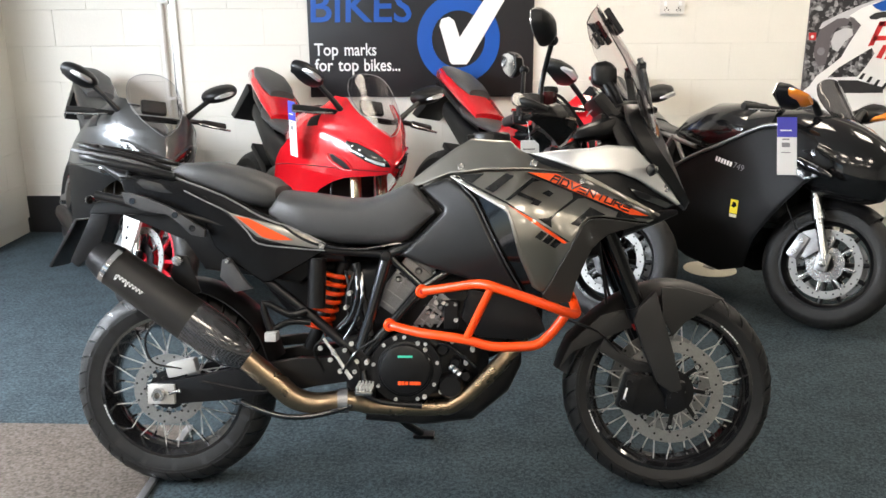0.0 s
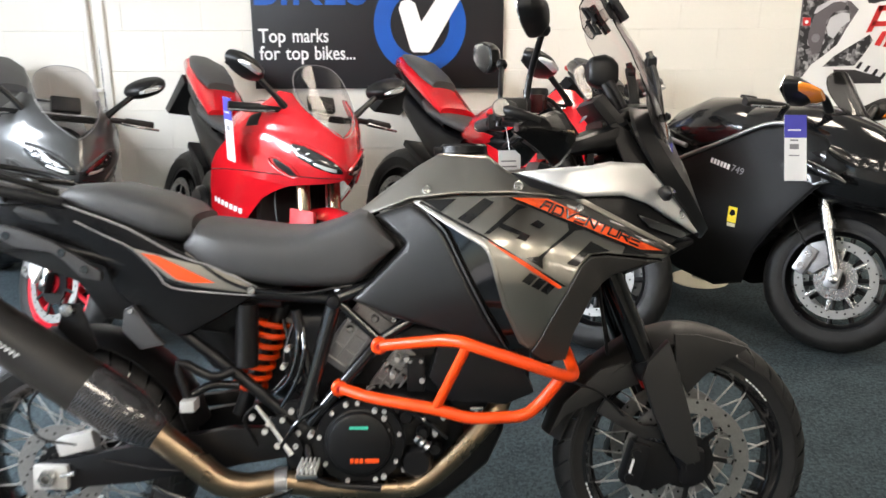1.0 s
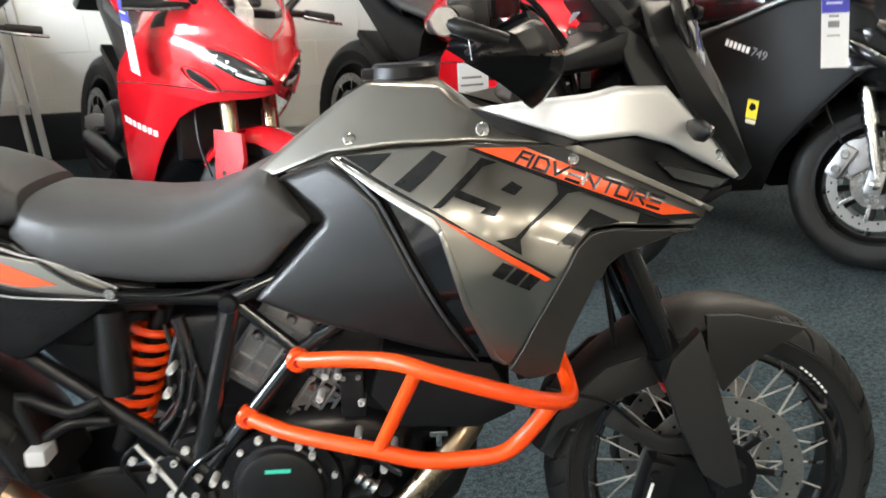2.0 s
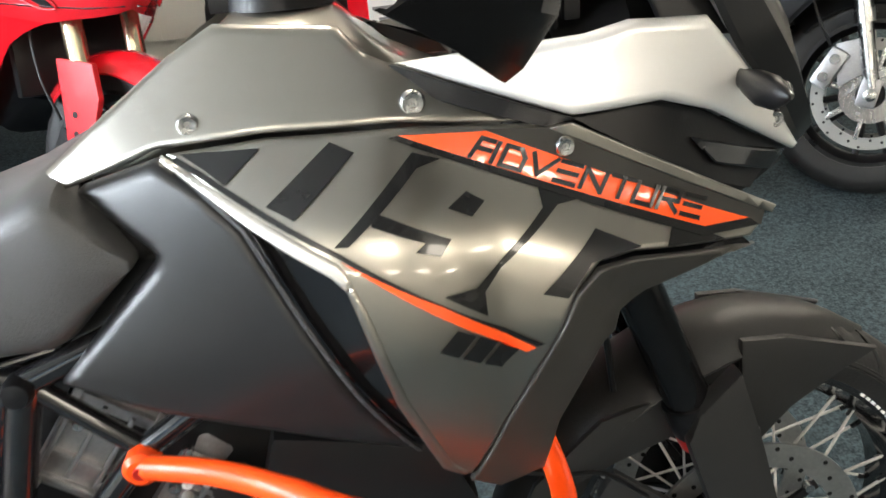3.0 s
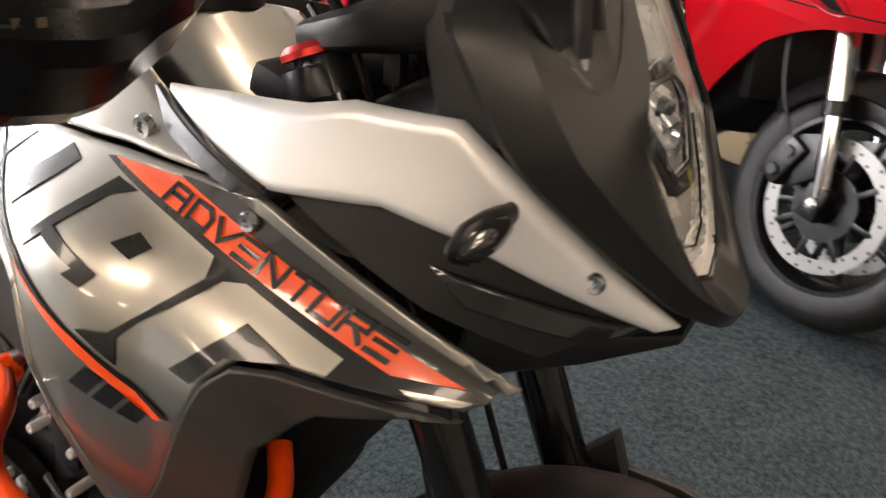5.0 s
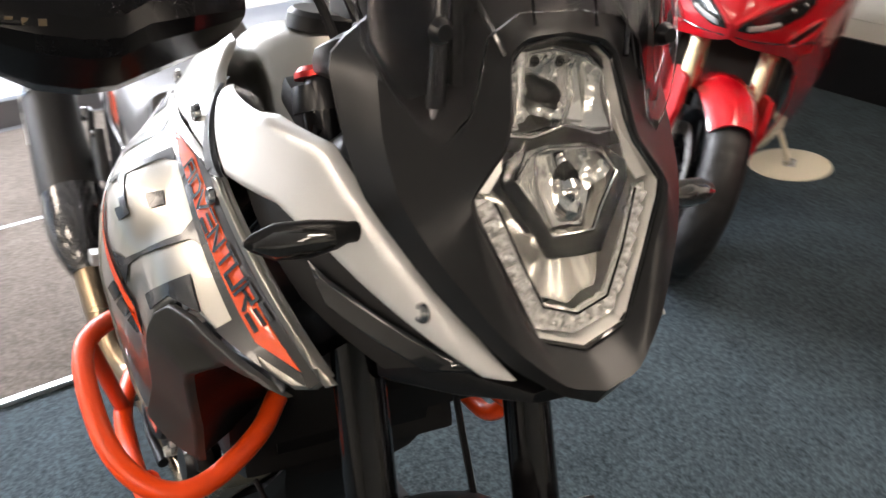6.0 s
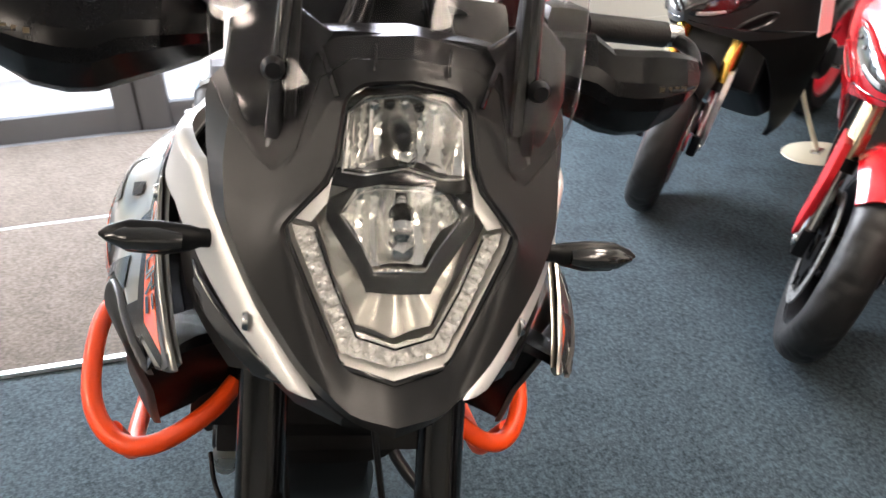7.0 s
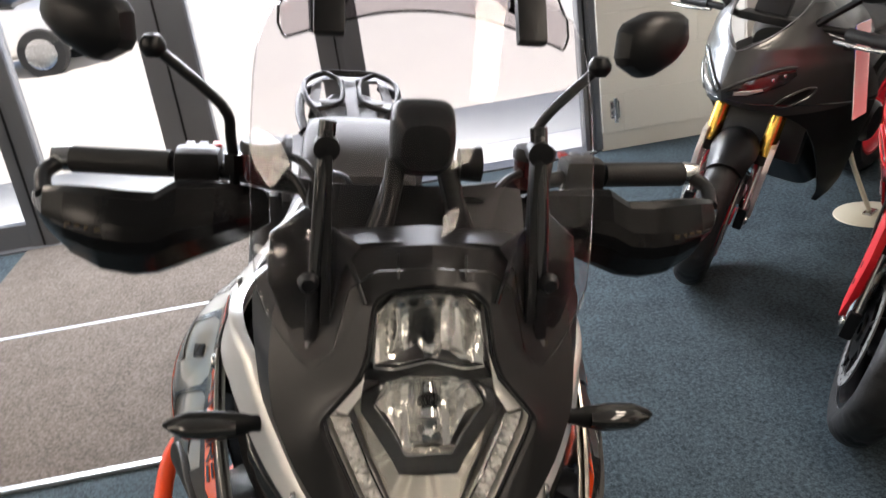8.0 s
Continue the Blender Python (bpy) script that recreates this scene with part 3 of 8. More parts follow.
part("pale_dot", lathe([(0.0005, -0.002), (0.010, -0.002), (0.010, 0.0), (0.0005, 0.0)], 14, closed=False, c=(0.033, -0.0118, 0.316)), WHITE, art)

# ceiling panels
for y, row in ((1.75, (1.0, 2.4, 3.8, 5.2)), (-2.1, (-0.7, 0.9, 2.5, 4.1)), (-4.7, (-0.7, 0.9, 2.5, 4.1))):
    for x in row:
        lamp = empty("ceiling_light", "square lit ceiling panel in a thin white frame", "lamp", "ceiling lights", m=pose(x, y, CEIL))
        part("frame", join(box(0, 0.305, -0.01, 0.64, 0.03, 0.02, 0.003), box(0, -0.305, -0.01, 0.64, 0.03, 0.02, 0.003),
                           box(0.305, 0, -0.01, 0.03, 0.58, 0.02, 0.003), box(-0.305, 0, -0.01, 0.03, 0.58, 0.02, 0.003)), TRUNKING, lamp)
        part("diffuser", box(0, 0, -0.006, 0.58, 0.58, 0.008, 0), LED_PANEL, lamp)


# ---- outside: a parked car ----
def parked_car(m):
    car = empty("parked_car", "silver hatchback parked on the forecourt outside", "car", m=m)
    part("car_body", body([(-2.0, 0.70, 0.45, 0.80), (-1.9, 0.82, 0.25, 0.92), (-0.9, 0.86, 0.2, 0.95), (0.8, 0.86, 0.2, 0.93), (1.8, 0.80, 0.25, 0.80), (2.0, 0.6, 0.4, 0.65)], 24, 4), SILVER_PAINT, car)
    part("cabin", body([(-1.6, 0.62, 0.85, 1.2, 4), (-1.3, 0.68, 0.85, 1.42, 4), (0.1, 0.68, 0.85, 1.45, 4), (1.0, 0.7, 0.85, 0.95, 4)], 24, 4), BLACK_GLOSS, car)
    part("roof", body([(-1.3, 0.55, 1.40, 1.46), (-0.6, 0.64, 1.42, 1.49), (0.05, 0.6, 1.42, 1.47)], 16, 4), SILVER_PAINT, car)
    for x in (-1.25, 1.25):
        for s in (-1, 1):
            w = part("wheel", lathe([(0.2, -0.1), (0.30, -0.1), (0.32, -0.06), (0.32, 0.06), (0.30, 0.1), (0.2, 0.1)], 28), RUBBER, car, m=pose(x, s * 0.78, 0.28))
            part("hub_cap", lathe([(0.0005, -0.02), (0.05, -0.03), (0.17, -0.015), (0.2, -0.03), (0.21, 0.0), (0.0005, 0.0)], 20, closed=False), STEEL, w, m=pose(0, s * 0.09, 0, 0, 0, 0 if s < 0 else 180))
    for s in (-1, 1):
        part("headlight", box(1.86, s * 0.55, 0.66, 0.14, 0.32, 0.14, 0.05), CHROME, car)
    return car


parked_car(pose(-10.6, -4.75, -0.04, 0, 0, 88))


# ---- the adventure bike in the middle ----
LEAN = 11.5
bike = empty("adventure_motorcycle", "grey and black adventure motorcycle with orange crash bars on its stand", "motorcycle", m=pose(0, 0, 0, -LEAN, 0, 0))

# half width of each moulding over its side view (x, z)
def curved(points, degree=2, ridge=1e-4):
    """A smooth low-order surface close to a few half widths."""
    C = np.array(points)
    terms = [(i, j) for i in range(degree + 1) for j in range(degree + 1 - i)]
    def row(x, z):
        u, v = (x - 1.2) / 0.3, (z - 0.9) / 0.15
        return np.array([u ** i * v ** j for i, j in terms])
    A = np.array([row(x, z) for x, z, _ in C])
    w = np.linalg.solve(A.T @ A + ridge * np.eye(len(terms)), A.T @ C[:, 2])
    return lambda x, z: float(row(x, z) @ w)


def shroud_skin(x, z):
    """Half width of the shroud: flat above a straight crease, rounded out below it."""
    u = (x - 1.19) / 0.3
    base = 0.2235 + 0.0169 * u - 0.0500 * u ** 2 + 0.0129 * u ** 3 - 0.0157 * u ** 4
    base += 0.035 * (max(0, 1.10 - x) / 0.21) ** 2
    ahead = 0.5 * (x - 1.10 + math.sqrt((x - 1.10) ** 2 + 0.0009))
    below = (0.997 - z) * 0.943 - ahead * 0.334
    lift = 0.5 * (below + math.sqrt(below * below + 0.0004))
    wide = 0.074 + 0.030 * max(0, 1 - ((x - 1.055) / 0.13) ** 2)
    return base + wide * math.tanh(lift / 0.06) - 0.18 * max(0, 0.82 - z)


SHROUD_LIP = [(1.456, 0.852), (1.316, 0.871), (1.277, 0.869), (1.254, 0.850), (1.229, 0.802), (1.166, 0.684), (1.146, 0.655)]


def shield_skin(x, z):
    """Half width of the shield: it leaves the shroud's lip and turns in towards the front."""
    best = 9.0
    for (a, b), (c, d) in zip(SHROUD_LIP, SHROUD_LIP[1:]):
        dx, dz = c - a, d - b
        t = max(0, min(1, ((x - a) * dx + (z - b) * dz) / (dx * dx + dz * dz)))
        px, pz = a + t * dx, b + t * dz
        gap = math.hypot(x - px, z - pz)
        if gap < best:
            best, lip = gap, shroud_skin(px, pz)
    return lip - 0.50 * best


wing_skin = curved([(1.418, 1.071, 0.182), (1.114, 1.052, 0.172), (1.517, 0.952, 0.126), (1.571, 0.906, 0.080), (1.268, 0.997, 0.223), (1.306, 1.077, 0.203), (1.45, 1.0, 0.165), (1.364, 1.0, 0.205), (1.424, 0.98, 0.178)], 2, 3e-4)
cover_skin = curved([(0.915, 1.016, 0.160), (1.124, 1.024, 0.206), (0.757, 0.957, 0.119), (0.95, 1.10, 0.128), (1.06, 1.092, 0.148), (1.238, 0.997, 0.220), (0.88, 0.993, 0.178), (1.107, 1.006, 0.215), (1.0, 1.05, 0.168)], 2, 3e-4)
flat_side = curved([(0.863, 0.887, 0.199), (0.877, 0.985, 0.180), (0.737, 0.759, 0.180), (0.78, 0.944, 0.135), (1.0, 0.88, 0.238), (1.03, 0.795, 0.245), (1.09, 0.70, 0.250), (1.12, 0.64, 0.245), (0.82, 0.722, 0.192), (0.95, 0.80, 0.228)], 2, 3e-4)


def side_skin(x, z):
    """Half width of the lower tank moulding, tucked in towards its foot."""
    return flat_side(x, z) - 1.6 * max(0, 0.80 - z) ** 2


def laid(field):
    return lambda u, v, out: Vector((u, -(field(u, v) + out), v))


on_flank = laid(shroud_skin)


def nose_x(y, z):
    """How far forward the lamp glass stands."""
    return float(np.interp(z, (0.90, 0.927, 1.0, 1.06, 1.12, 1.17, 1.22), (1.586, 1.578, 1.557, 1.537, 1.510, 1.484, 1.468))) - 1.2 * y * y


def on_nose(u, v, out):
    return Vector((nose_x(u, v) + out, u, v))


def flank_part(name, outline, material, label="", thick=0.006, roll=0.005, off=0.0, cell=0.03, field=None):
    return sides(name, panel(outline, laid(field or shroud_skin), thick, cell, roll, off), material, bike, label, angle=62)



def tread_cuts(R, half, rim, count):
    """Slanted cuts over both shoulders of a tyre, as thin dark strips."""
    bm = bmesh.new()
    def at(c, a, lift):
        r = rim + (R - rim) * math.sin(c) ** 0.62 + lift
        return (r * math.cos(a), -half * math.cos(c), r * math.sin(a))
    for s in (0, 1):
        for k in range(count):
            a0 = 2 * math.pi * (k + 0.5 * s) / count
            run = [(radians(17 + 10 * j), a0 + 0.022 * j, 0.015 * (1 - abs(j - 2.5) / 4)) for j in range(7)]
            rows = []
            for c, a, w in run:
                c = c if s == 0 else math.pi - c
                rows.append((bm.verts.new(at(c, a - w, 0.0008)), bm.verts.new(at(c, a + w, 0.0008)), bm.verts.new(at(c, a, -0.003))))
            for A, B in zip(rows, rows[1:]):
                bm.faces.new((A[0], A[1], B[1], B[0]))
                bm.faces.new((A[1], A[2], B[2], B[1]))
                bm.faces.new((A[2], A[0], B[0], B[2]))
    return bm


# wheels with wire spokes
def wire_wheel(name, x, z, R, half, rimR, spokes, discs, disc_r, label):
    w = part(name, ring_tyre(R, half, rimR + 0.012, 192), RUBBER, bike, label, pose(x, 0, z))
    b = half * 0.80
    for s in (-1, 1):
        for c0 in (12, 19):
            c = radians(c0)
            rr, yy = rimR + 0.012 + (R - rimR - 0.012) * math.sin(c) ** 0.62, s * half * math.cos(c)
            part("sidewall_rib", tube([(rr * math.cos(2 * math.pi * k / 60), yy, rr * math.sin(2 * math.pi * k / 60)) for k in range(60)], 0.0013, 5, 1, closed=True), RUBBER, w)
    tagged(part("tread", tread_cuts(R, half, rimR + 0.012, 34), BLACK_DECAL, w), "black tread pattern", kind="stuff")
    part("rim", lathe([(rimR - 0.012, -b * 0.55), (rimR - 0.004, -b * 0.8), (rimR + 0.002, -b), (rimR + 0.016, -b), (rimR + 0.016, b), (rimR + 0.002, b), (rimR - 0.004, b * 0.8), (rimR - 0.012, b * 0.55), (rimR - 0.020, 0.02), (rimR - 0.020, -0.02)], 72), BLACK_GLOSS, w, "gloss black rim")
    part("hub", lathe([(0.014, -0.09), (0.036, -0.09), (0.048, -0.072), (0.048, -0.06), (0.032, -0.045), (0.032, 0.045), (0.048, 0.06), (0.048, 0.072), (0.036, 0.09), (0.014, 0.09)], 32), BLACK_METAL, w, "black hub")
    for s in (-1, 1):
        L = Vector((0, 0, rimR - 0.008)) - Vector((0.040, s * 0.062, 0.018))
        for lean_s in (-1, 1):
            me = mesh_of("spoke", tube([(lean_s * 0.040, s * 0.062, 0.018), (0, s * b * 0.45, rimR - 0.004)], 0.0022, 6, 1), ZINC)
            nip = mesh_of("spoke_nipple", tube([(lean_s * 0.003, s * (b * 0.45 + 0.002), rimR - 0.028), (0, s * b * 0.45, rimR - 0.008)], 0.0038, 6, 1), BLACK_METAL)
            for k in range(spokes // 4):
                a = 360 * (k + (0.25 if lean_s > 0 else 0) + (0.5 if s > 0 else 0)) / (spokes // 4)
                piece("spoke", me, w, pose(0, 0, 0, 0, a, 0))
                piece("spoke_nipple", nip, w, pose(0, 0, 0, 0, a, 0))
    for s in discs:
        d = part("brake_disc", lathe([(disc_r - 0.037, s - 0.0025), (disc_r, s - 0.0025), (disc_r, s + 0.0025), (disc_r - 0.037, s + 0.0025)], 60), DISC_DARK, w, "drilled steel brake disc")
        part("disc_carrier", lathe([(0.045, s - 0.004), (max(0.062, disc_r - 0.090), s - 0.004), (max(0.062, disc_r - 0.090), s + 0.004), (0.045, s + 0.004)], 40), BLACK_METAL, w, "black disc carrier")
        bob = mesh_of("bobbin", lathe([(0.0003, s - 0.006), (0.007, s - 0.006), (0.007, s + 0.006), (0.0003, s + 0.006)], 12, closed=False, c=(disc_r - 0.05, 0, 0)), STEEL)
        arm = mesh_of("carrier_arm", box(disc_r - 0.066, s, 0, 0.056, 0.007, 0.013, 0.003, Matrix.Rotation(radians(10), 3, "Y").to_4x4()), BLACK_METAL)
        for k in range(8):
            piece("bobbin", bob, w, pose(0, 0, 0, 0, 45 * k, 0))
            piece("carrier_arm", arm, w, pose(0, 0, 0, 0, 45 * k, 0))
        hole = mesh_of("disc_hole", lathe([(0.0002, s - 0.0031), (0.0036, s - 0.0031), (0.0036, s + 0.0031), (0.0002, s + 0.0031)], 8, closed=False), BLACK_SATIN)
        for k in range(36):
            a, rr = 2 * math.pi * k / 36, disc_r - 0.034 + 0.013 * (k % 3)
            piece("disc_hole", hole, w, pose(rr * math.cos(a), 0, rr * math.sin(a)))
    # white lettering on rim and tyre, as bars
    for k in range(7):
        a = radians(36 + k * 2.6)
        part("rim_print", box((rimR + 0.009) * math.cos(a), -b - 0.0008, (rimR + 0.009) * math.sin(a), 0.004, 0.001, 0.007, 0, Matrix.Rotation(-a, 3, "Y").to_4x4()), WHITE, w)
        a = radians(196 + k * 2.6)
        part("rim_print", box((rimR + 0.009) * math.cos(a), -b - 0.0008, (rimR + 0.009) * math.sin(a), 0.004, 0.001, 0.007, 0, Matrix.Rotation(-a, 3, "Y").to_4x4()), WHITE, w)
    return w


FZ, RZ = 0.328, 0.322
front_wheel = wire_wheel("front_wheel", 1.56, FZ, 0.325, 0.060, 0.245, 40, (-0.072, 0.072), 0.16, "black road tyre on a wire-spoked front wheel")
rear_wheel = wire_wheel("rear_wheel", 0.0, RZ, 0.320, 0.076, 0.218, 40, (-0.085,), 0.112, "broad black road tyre on a wire-spoked rear wheel")

# fork, guards and front mudguard
for s in (-1, 1):
    part("fork_tube", tube([(1.462, s * 0.108, 0.552), (1.335, s * 0.108, 0.86), (1.25, s * 0.108, 1.055)], 0.029, 20, 1), FORK_BLACK, bike, "gloss black upper fork tube")
    part("fork_seal", lathe([(0.022, 0), (0.031, 0), (0.032, 0.014), (0.031, 0.02), (0.022, 0.02)], 24, "z"), RED_ANOD, bike, "red fork seal ring", pose(1.466, s * 0.108, 0.538, 0, -22.4, 0))
    part("fork_collar", lathe([(0.024, 0), (0.033, 0), (0.034, 0.02), (0.033, 0.045), (0.024, 0.045)], 24, "z"), BLACK_METAL, bike, "", pose(1.459, s * 0.108, 0.558, 0, -22.4, 0))
    part("fork_leg", tube([(1.555, s * 0.105, FZ - 0.01), (1.462, s * 0.108, 0.552)], 0.021, 16, 1), BLACK_METAL, bike, "lower fork leg")
    part("axle_clamp", box(1.565, s * 0.105, FZ, 0.06, 0.04, 0.085, 0.012), BLACK_METAL, bike)
    part("fork_guard", prism([(1.493, 0.652), (1.442, 0.598), (1.430, 0.560), (1.462, 0.465), (1.503, 0.372), (1.545, 0.342), (1.578, 0.352), (1.553, 0.455), (1.522, 0.565)], s * 0.118, s * 0.150, 0.010), MUDGUARD, bike, "dark plastic fork guard")
    part("fender_brace", prism([(1.352, 0.498), (1.330, 0.462), (1.440, 0.395), (1.52, 0.39), (1.52, 0.42), (1.44, 0.43)], s * 0.088, s * 0.104, 0.005), MUDGUARD, bike, "dark plastic mudguard brace")
    cal = part("brake_caliper", box(1.425, s * 0.098, 0.335, 0.050, 0.056, 0.110, 0.014, Matrix.Rotation(radians(16), 3, "Y").to_4x4()), BLACK_METAL, bike, "black four-piston brake caliper")
    for z in (-0.03, 0.03):
        part("caliper_bolt", lathe([(0.0003, -0.004), (0.011, -0.004), (0.012, 0.004), (0.0003, 0.004)], 14, closed=False, c=(1.415 + z * 0.3, s * 0.13, 0.335 + z)), BLACK_METAL, cal)
    part("caliper_mount", prism([(1.43, 0.40), (1.50, 0.38), (1.55, 0.29), (1.45, 0.26), (1.42, 0.28)], s * 0.092, s * 0.106, 0.005), BLACK_METAL, bike)
part("caliper_print", box(1.412, -0.1295, 0.335, 0.006, 0.0012, 0.036, 0, Matrix.Rotation(radians(16), 3, "Y").to_4x4()), WHITE, bike)
part("axle", tube([(1.56, -0.128, FZ), (1.56, 0.128, FZ)], 0.014, 16, 1), BLACK_METAL, bike)


def mudguard(points, half, sag, thick=0.005):
    """A channel-shaped guard along a line in the side view."""
    L = smooth_line([(x, 0, z) for x, z in points], 4)
    W = np.interp(np.linspace(0, 1, len(L)), np.linspace(0, 1, len(half)), half)
    rings = []
    for i, p in enumerate(L):
        d = (L[min(i + 1, len(L) - 1)] - L[max(i - 1, 0)]).normalized()
        nrm = Vector((-d.z, 0, d.x))
        if nrm.z < 0 and abs(nrm.z) > 0.3:
            nrm = -nrm
        outer, inner = [], []
        for j in range(11):
            b = -1 + 2 * j / 10
            lift = -sag * (abs(b) ** 2.4)
            outer.append(p + nrm * lift + Vector((0, b * W[i], 0)))
            inner.append(p + nrm * (lift - thick) + Vector((0, b * (W[i] - thick * 0.7), 0)))
        rings.append(outer + inner[::-1])
    return loft(rings)


part("front_mudguard", mudguard([(1.735, 0.608), (1.655, 0.652), (1.56, 0.672), (1.47, 0.655), (1.39, 0.618), (1.31, 0.555), (1.24, 0.475), (1.205, 0.392)], [0.02, 0.055, 0.072, 0.085, 0.088, 0.085, 0.078, 0.06], 0.04), MUDGUARD, bike, "dark plastic front mudguard with a pointed tip")
for s in (-1, 1):
    part("mudguard_cheek", prism([(1.525, 0.652), (1.585, 0.650), (1.712, 0.617), (1.656, 0.584), (1.600, 0.545), (1.560, 0.50), (1.530, 0.565)], s * 0.066, s * 0.078, 0.004), MUDGUARD, bike, "dark plastic mudguard side")
    part("mudguard_cheek", prism([(1.46, 0.60), (1.34, 0.565), (1.25, 0.48), (1.215, 0.40), (1.255, 0.45), (1.36, 0.50), (1.44, 0.53)], s * 0.076, s * 0.086, 0.004), MUDGUARD, bike, "dark plastic mudguard side")

# engine and frame
part("crankcase", body([(0.56, 0.10, 0.30, 0.50, 4), (0.62, 0.14, 0.27, 0.54, 4), (0.85, 0.145, 0.27, 0.55, 4), (0.95, 0.12, 0.33, 0.52, 4), (1.0, 0.08, 0.38, 0.5, 4)], 32), BLACK_METAL, bike, "black crankcase")
for s in (-1, 1):
    cover = part("clutch_cover", lathe([(0.0005, -0.026), (0.066, -0.026), (0.074, -0.022), (0.078, -0.012), (0.084, -0.010), (0.087, 0.0), (0.087, 0.04), (0.0005, 0.04)], 48, closed=False), BLACK_SATIN, bike, "round black clutch cover with small print", pose(0.75, s * 0.168, 0.413, 0, 0, 0 if s < 0 else 180))
    part("green_mark", box(0.0, -0.0268, 0.042, 0.044, 0.0012, 0.007, 0), GREEN, cover, "pale green mark")
    for k in range(3):
        part("logo_bar", box(-0.017 + k * 0.011, -0.0268, -0.038, 0.009, 0.0012, 0.011, 0), ORANGE_DECAL, cover, "orange logo bar")
    part("logo_bar", box(0.03, -0.0268, -0.038, 0.034, 0.0012, 0.010, 0), ORANGE_DECAL, cover, "orange logo bar")
    for k in range(9):
        a = radians(40 * k + 12)
        part("cover_bolt", lathe([(0.0003, -0.008), (0.0055, -0.008), (0.006, 0.0), (0.0003, 0.0)], 10, closed=False, c=(0.097 * math.cos(a), -0.005, 0.097 * math.sin(a))), ZINC, cover)
    part("cover_flange", lathe([(0.084, -0.006), (0.106, -0.006), (0.108, 0.02), (0.084, 0.02)], 40), BLACK_METAL, cover)
part("water_pump", lathe([(0.0005, -0.02), (0.03, -0.02), (0.04, -0.008), (0.042, 0.02), (0.0005, 0.02)], 28, closed=False, c=(0.885, -0.155, 0.36)), BLACK_METAL, bike, "black water pump cover")
for k, (x, z, r) in enumerate(((0.86, 0.47, 0.02), (0.90, 0.43, 0.016), (0.88, 0.30, 0.014), (0.93, 0.39, 0.018))):
    part("engine_boss", lathe([(0.0005, -0.014), (r * 0.7, -0.014), (r, -0.004), (r, 0.012), (0.0005, 0.012)], 18, closed=False, c=(x, -0.15, z)), BLACK_METAL, bike)
# cylinders: the rear one leans back, the front one forward, both finned
def cylinder_block(name, m, label, long=0.17, wide=0.105):
    """A cast cylinder seen from its side: ribs along it, cross ribs, bosses and bolts on both faces."""
    c = part(name, box(0, 0, 0, wide, 0.20, long, 0.012), CAST_ALU, bike, label, m)
    part("head_joint", box(0, 0, long * 0.20, wide + 0.008, 0.206, 0.006, 0.002), BLACK_METAL, c)
    part("head_cover", box(0, 0, long * 0.5 + 0.012, wide * 0.86, 0.19, 0.045, 0.014), CAST_ALU, c)
    for s in (-1, 1):
        for x in (-0.42, -0.12, 0.20, 0.44):
            part("rib", box(x * wide, s * 0.104, -0.02 * long, 0.006, 0.016, long * (0.90 if abs(x) > 0.3 else 0.62), 0.0025), CAST_ALU, c)
        for z in (-0.40, -0.18, 0.06, 0.32, 0.50):
            part("rib", box(0.0, s * 0.103, z * long, wide * 0.94, 0.012, 0.006, 0.0025), CAST_ALU, c)
        for x, z, r in ((0.30, -0.30, 0.013), (-0.28, 0.10, 0.010), (0.05, 0.43, 0.011), (-0.40, -0.44, 0.008)):
            part("boss", lathe([(0.0004, -0.014), (r * 0.55, -0.014), (r * 0.8, -0.011), (r, 0.0), (r, 0.006), (0.0004, 0.006)], 16, closed=False), CAST_ALU if r > 0.0105 else STEEL, c, "", pose(x * wide, s * 0.102, z * long, 0, 0, 0 if s < 0 else 180))
        for x in (-0.42, 0.42):
            for z in (-0.46, 0.22, 0.58):
                part("head_bolt", lathe([(0.0003, -0.009), (0.006, -0.009), (0.007, 0.0), (0.0003, 0.0)], 10, closed=False), STEEL, c, "", pose(x * wide, s * 0.108, z * long, 0, 0, 0 if s < 0 else 180))
    return c


cylinder_block("rear_cylinder", pose(0.738, -0.005, 0.645, 0, 36, 0), "grey cast rear cylinder with ribs and bolts")
cylinder_block("front_cylinder", pose(0.822, -0.005, 0.555, 0, 36, 0), "grey cast front cylinder with ribs and bolts", 0.11, 0.07)
sensor = part("ignition_cover", box(0.885, -0.152, 0.575, 0.042, 0.020, 0.085, 0.006), BLACK_SATIN, bike, "black boxed engine sensor")
for x in (0.872, 0.898):
    part("sensor_screw", lathe([(0.0003, -0.005), (0.0055, -0.005), (0.006, 0.0), (0.0003, 0.0)], 10, closed=False), STEEL, sensor, "", pose(x, -0.163, 0.608))
part("radiator_joint", lathe([(0.0004, -0.03), (0.012, -0.03), (0.015, -0.022), (0.011, -0.014), (0.015, -0.006), (0.011, 0.002), (0.015, 0.01), (0.0004, 0.012)], 16, "x", closed=False), STEEL, bike, "ribbed metal coupling", pose(0.905, -0.165, 0.405, 0, 38, 0))
part("pipe_clip", box(1.03, -0.150, 0.487, 0.032, 0.006, 0.010, 0.002), STEEL, bike, "small bright clip")
part("pipe_clip", box(1.03, -0.150, 0.474, 0.010, 0.006, 0.022, 0.002), STEEL, bike, "small bright clip")
part("engine_heart", body([(0.56, 0.07, 0.48, 0.72, 4), (0.75, 0.10, 0.45, 0.74, 4), (1.0, 0.10, 0.42, 0.70, 4), (1.16, 0.12, 0.50, 0.72, 4)], 20), BLACK_SATIN, bike, "dark airbox and hoses")
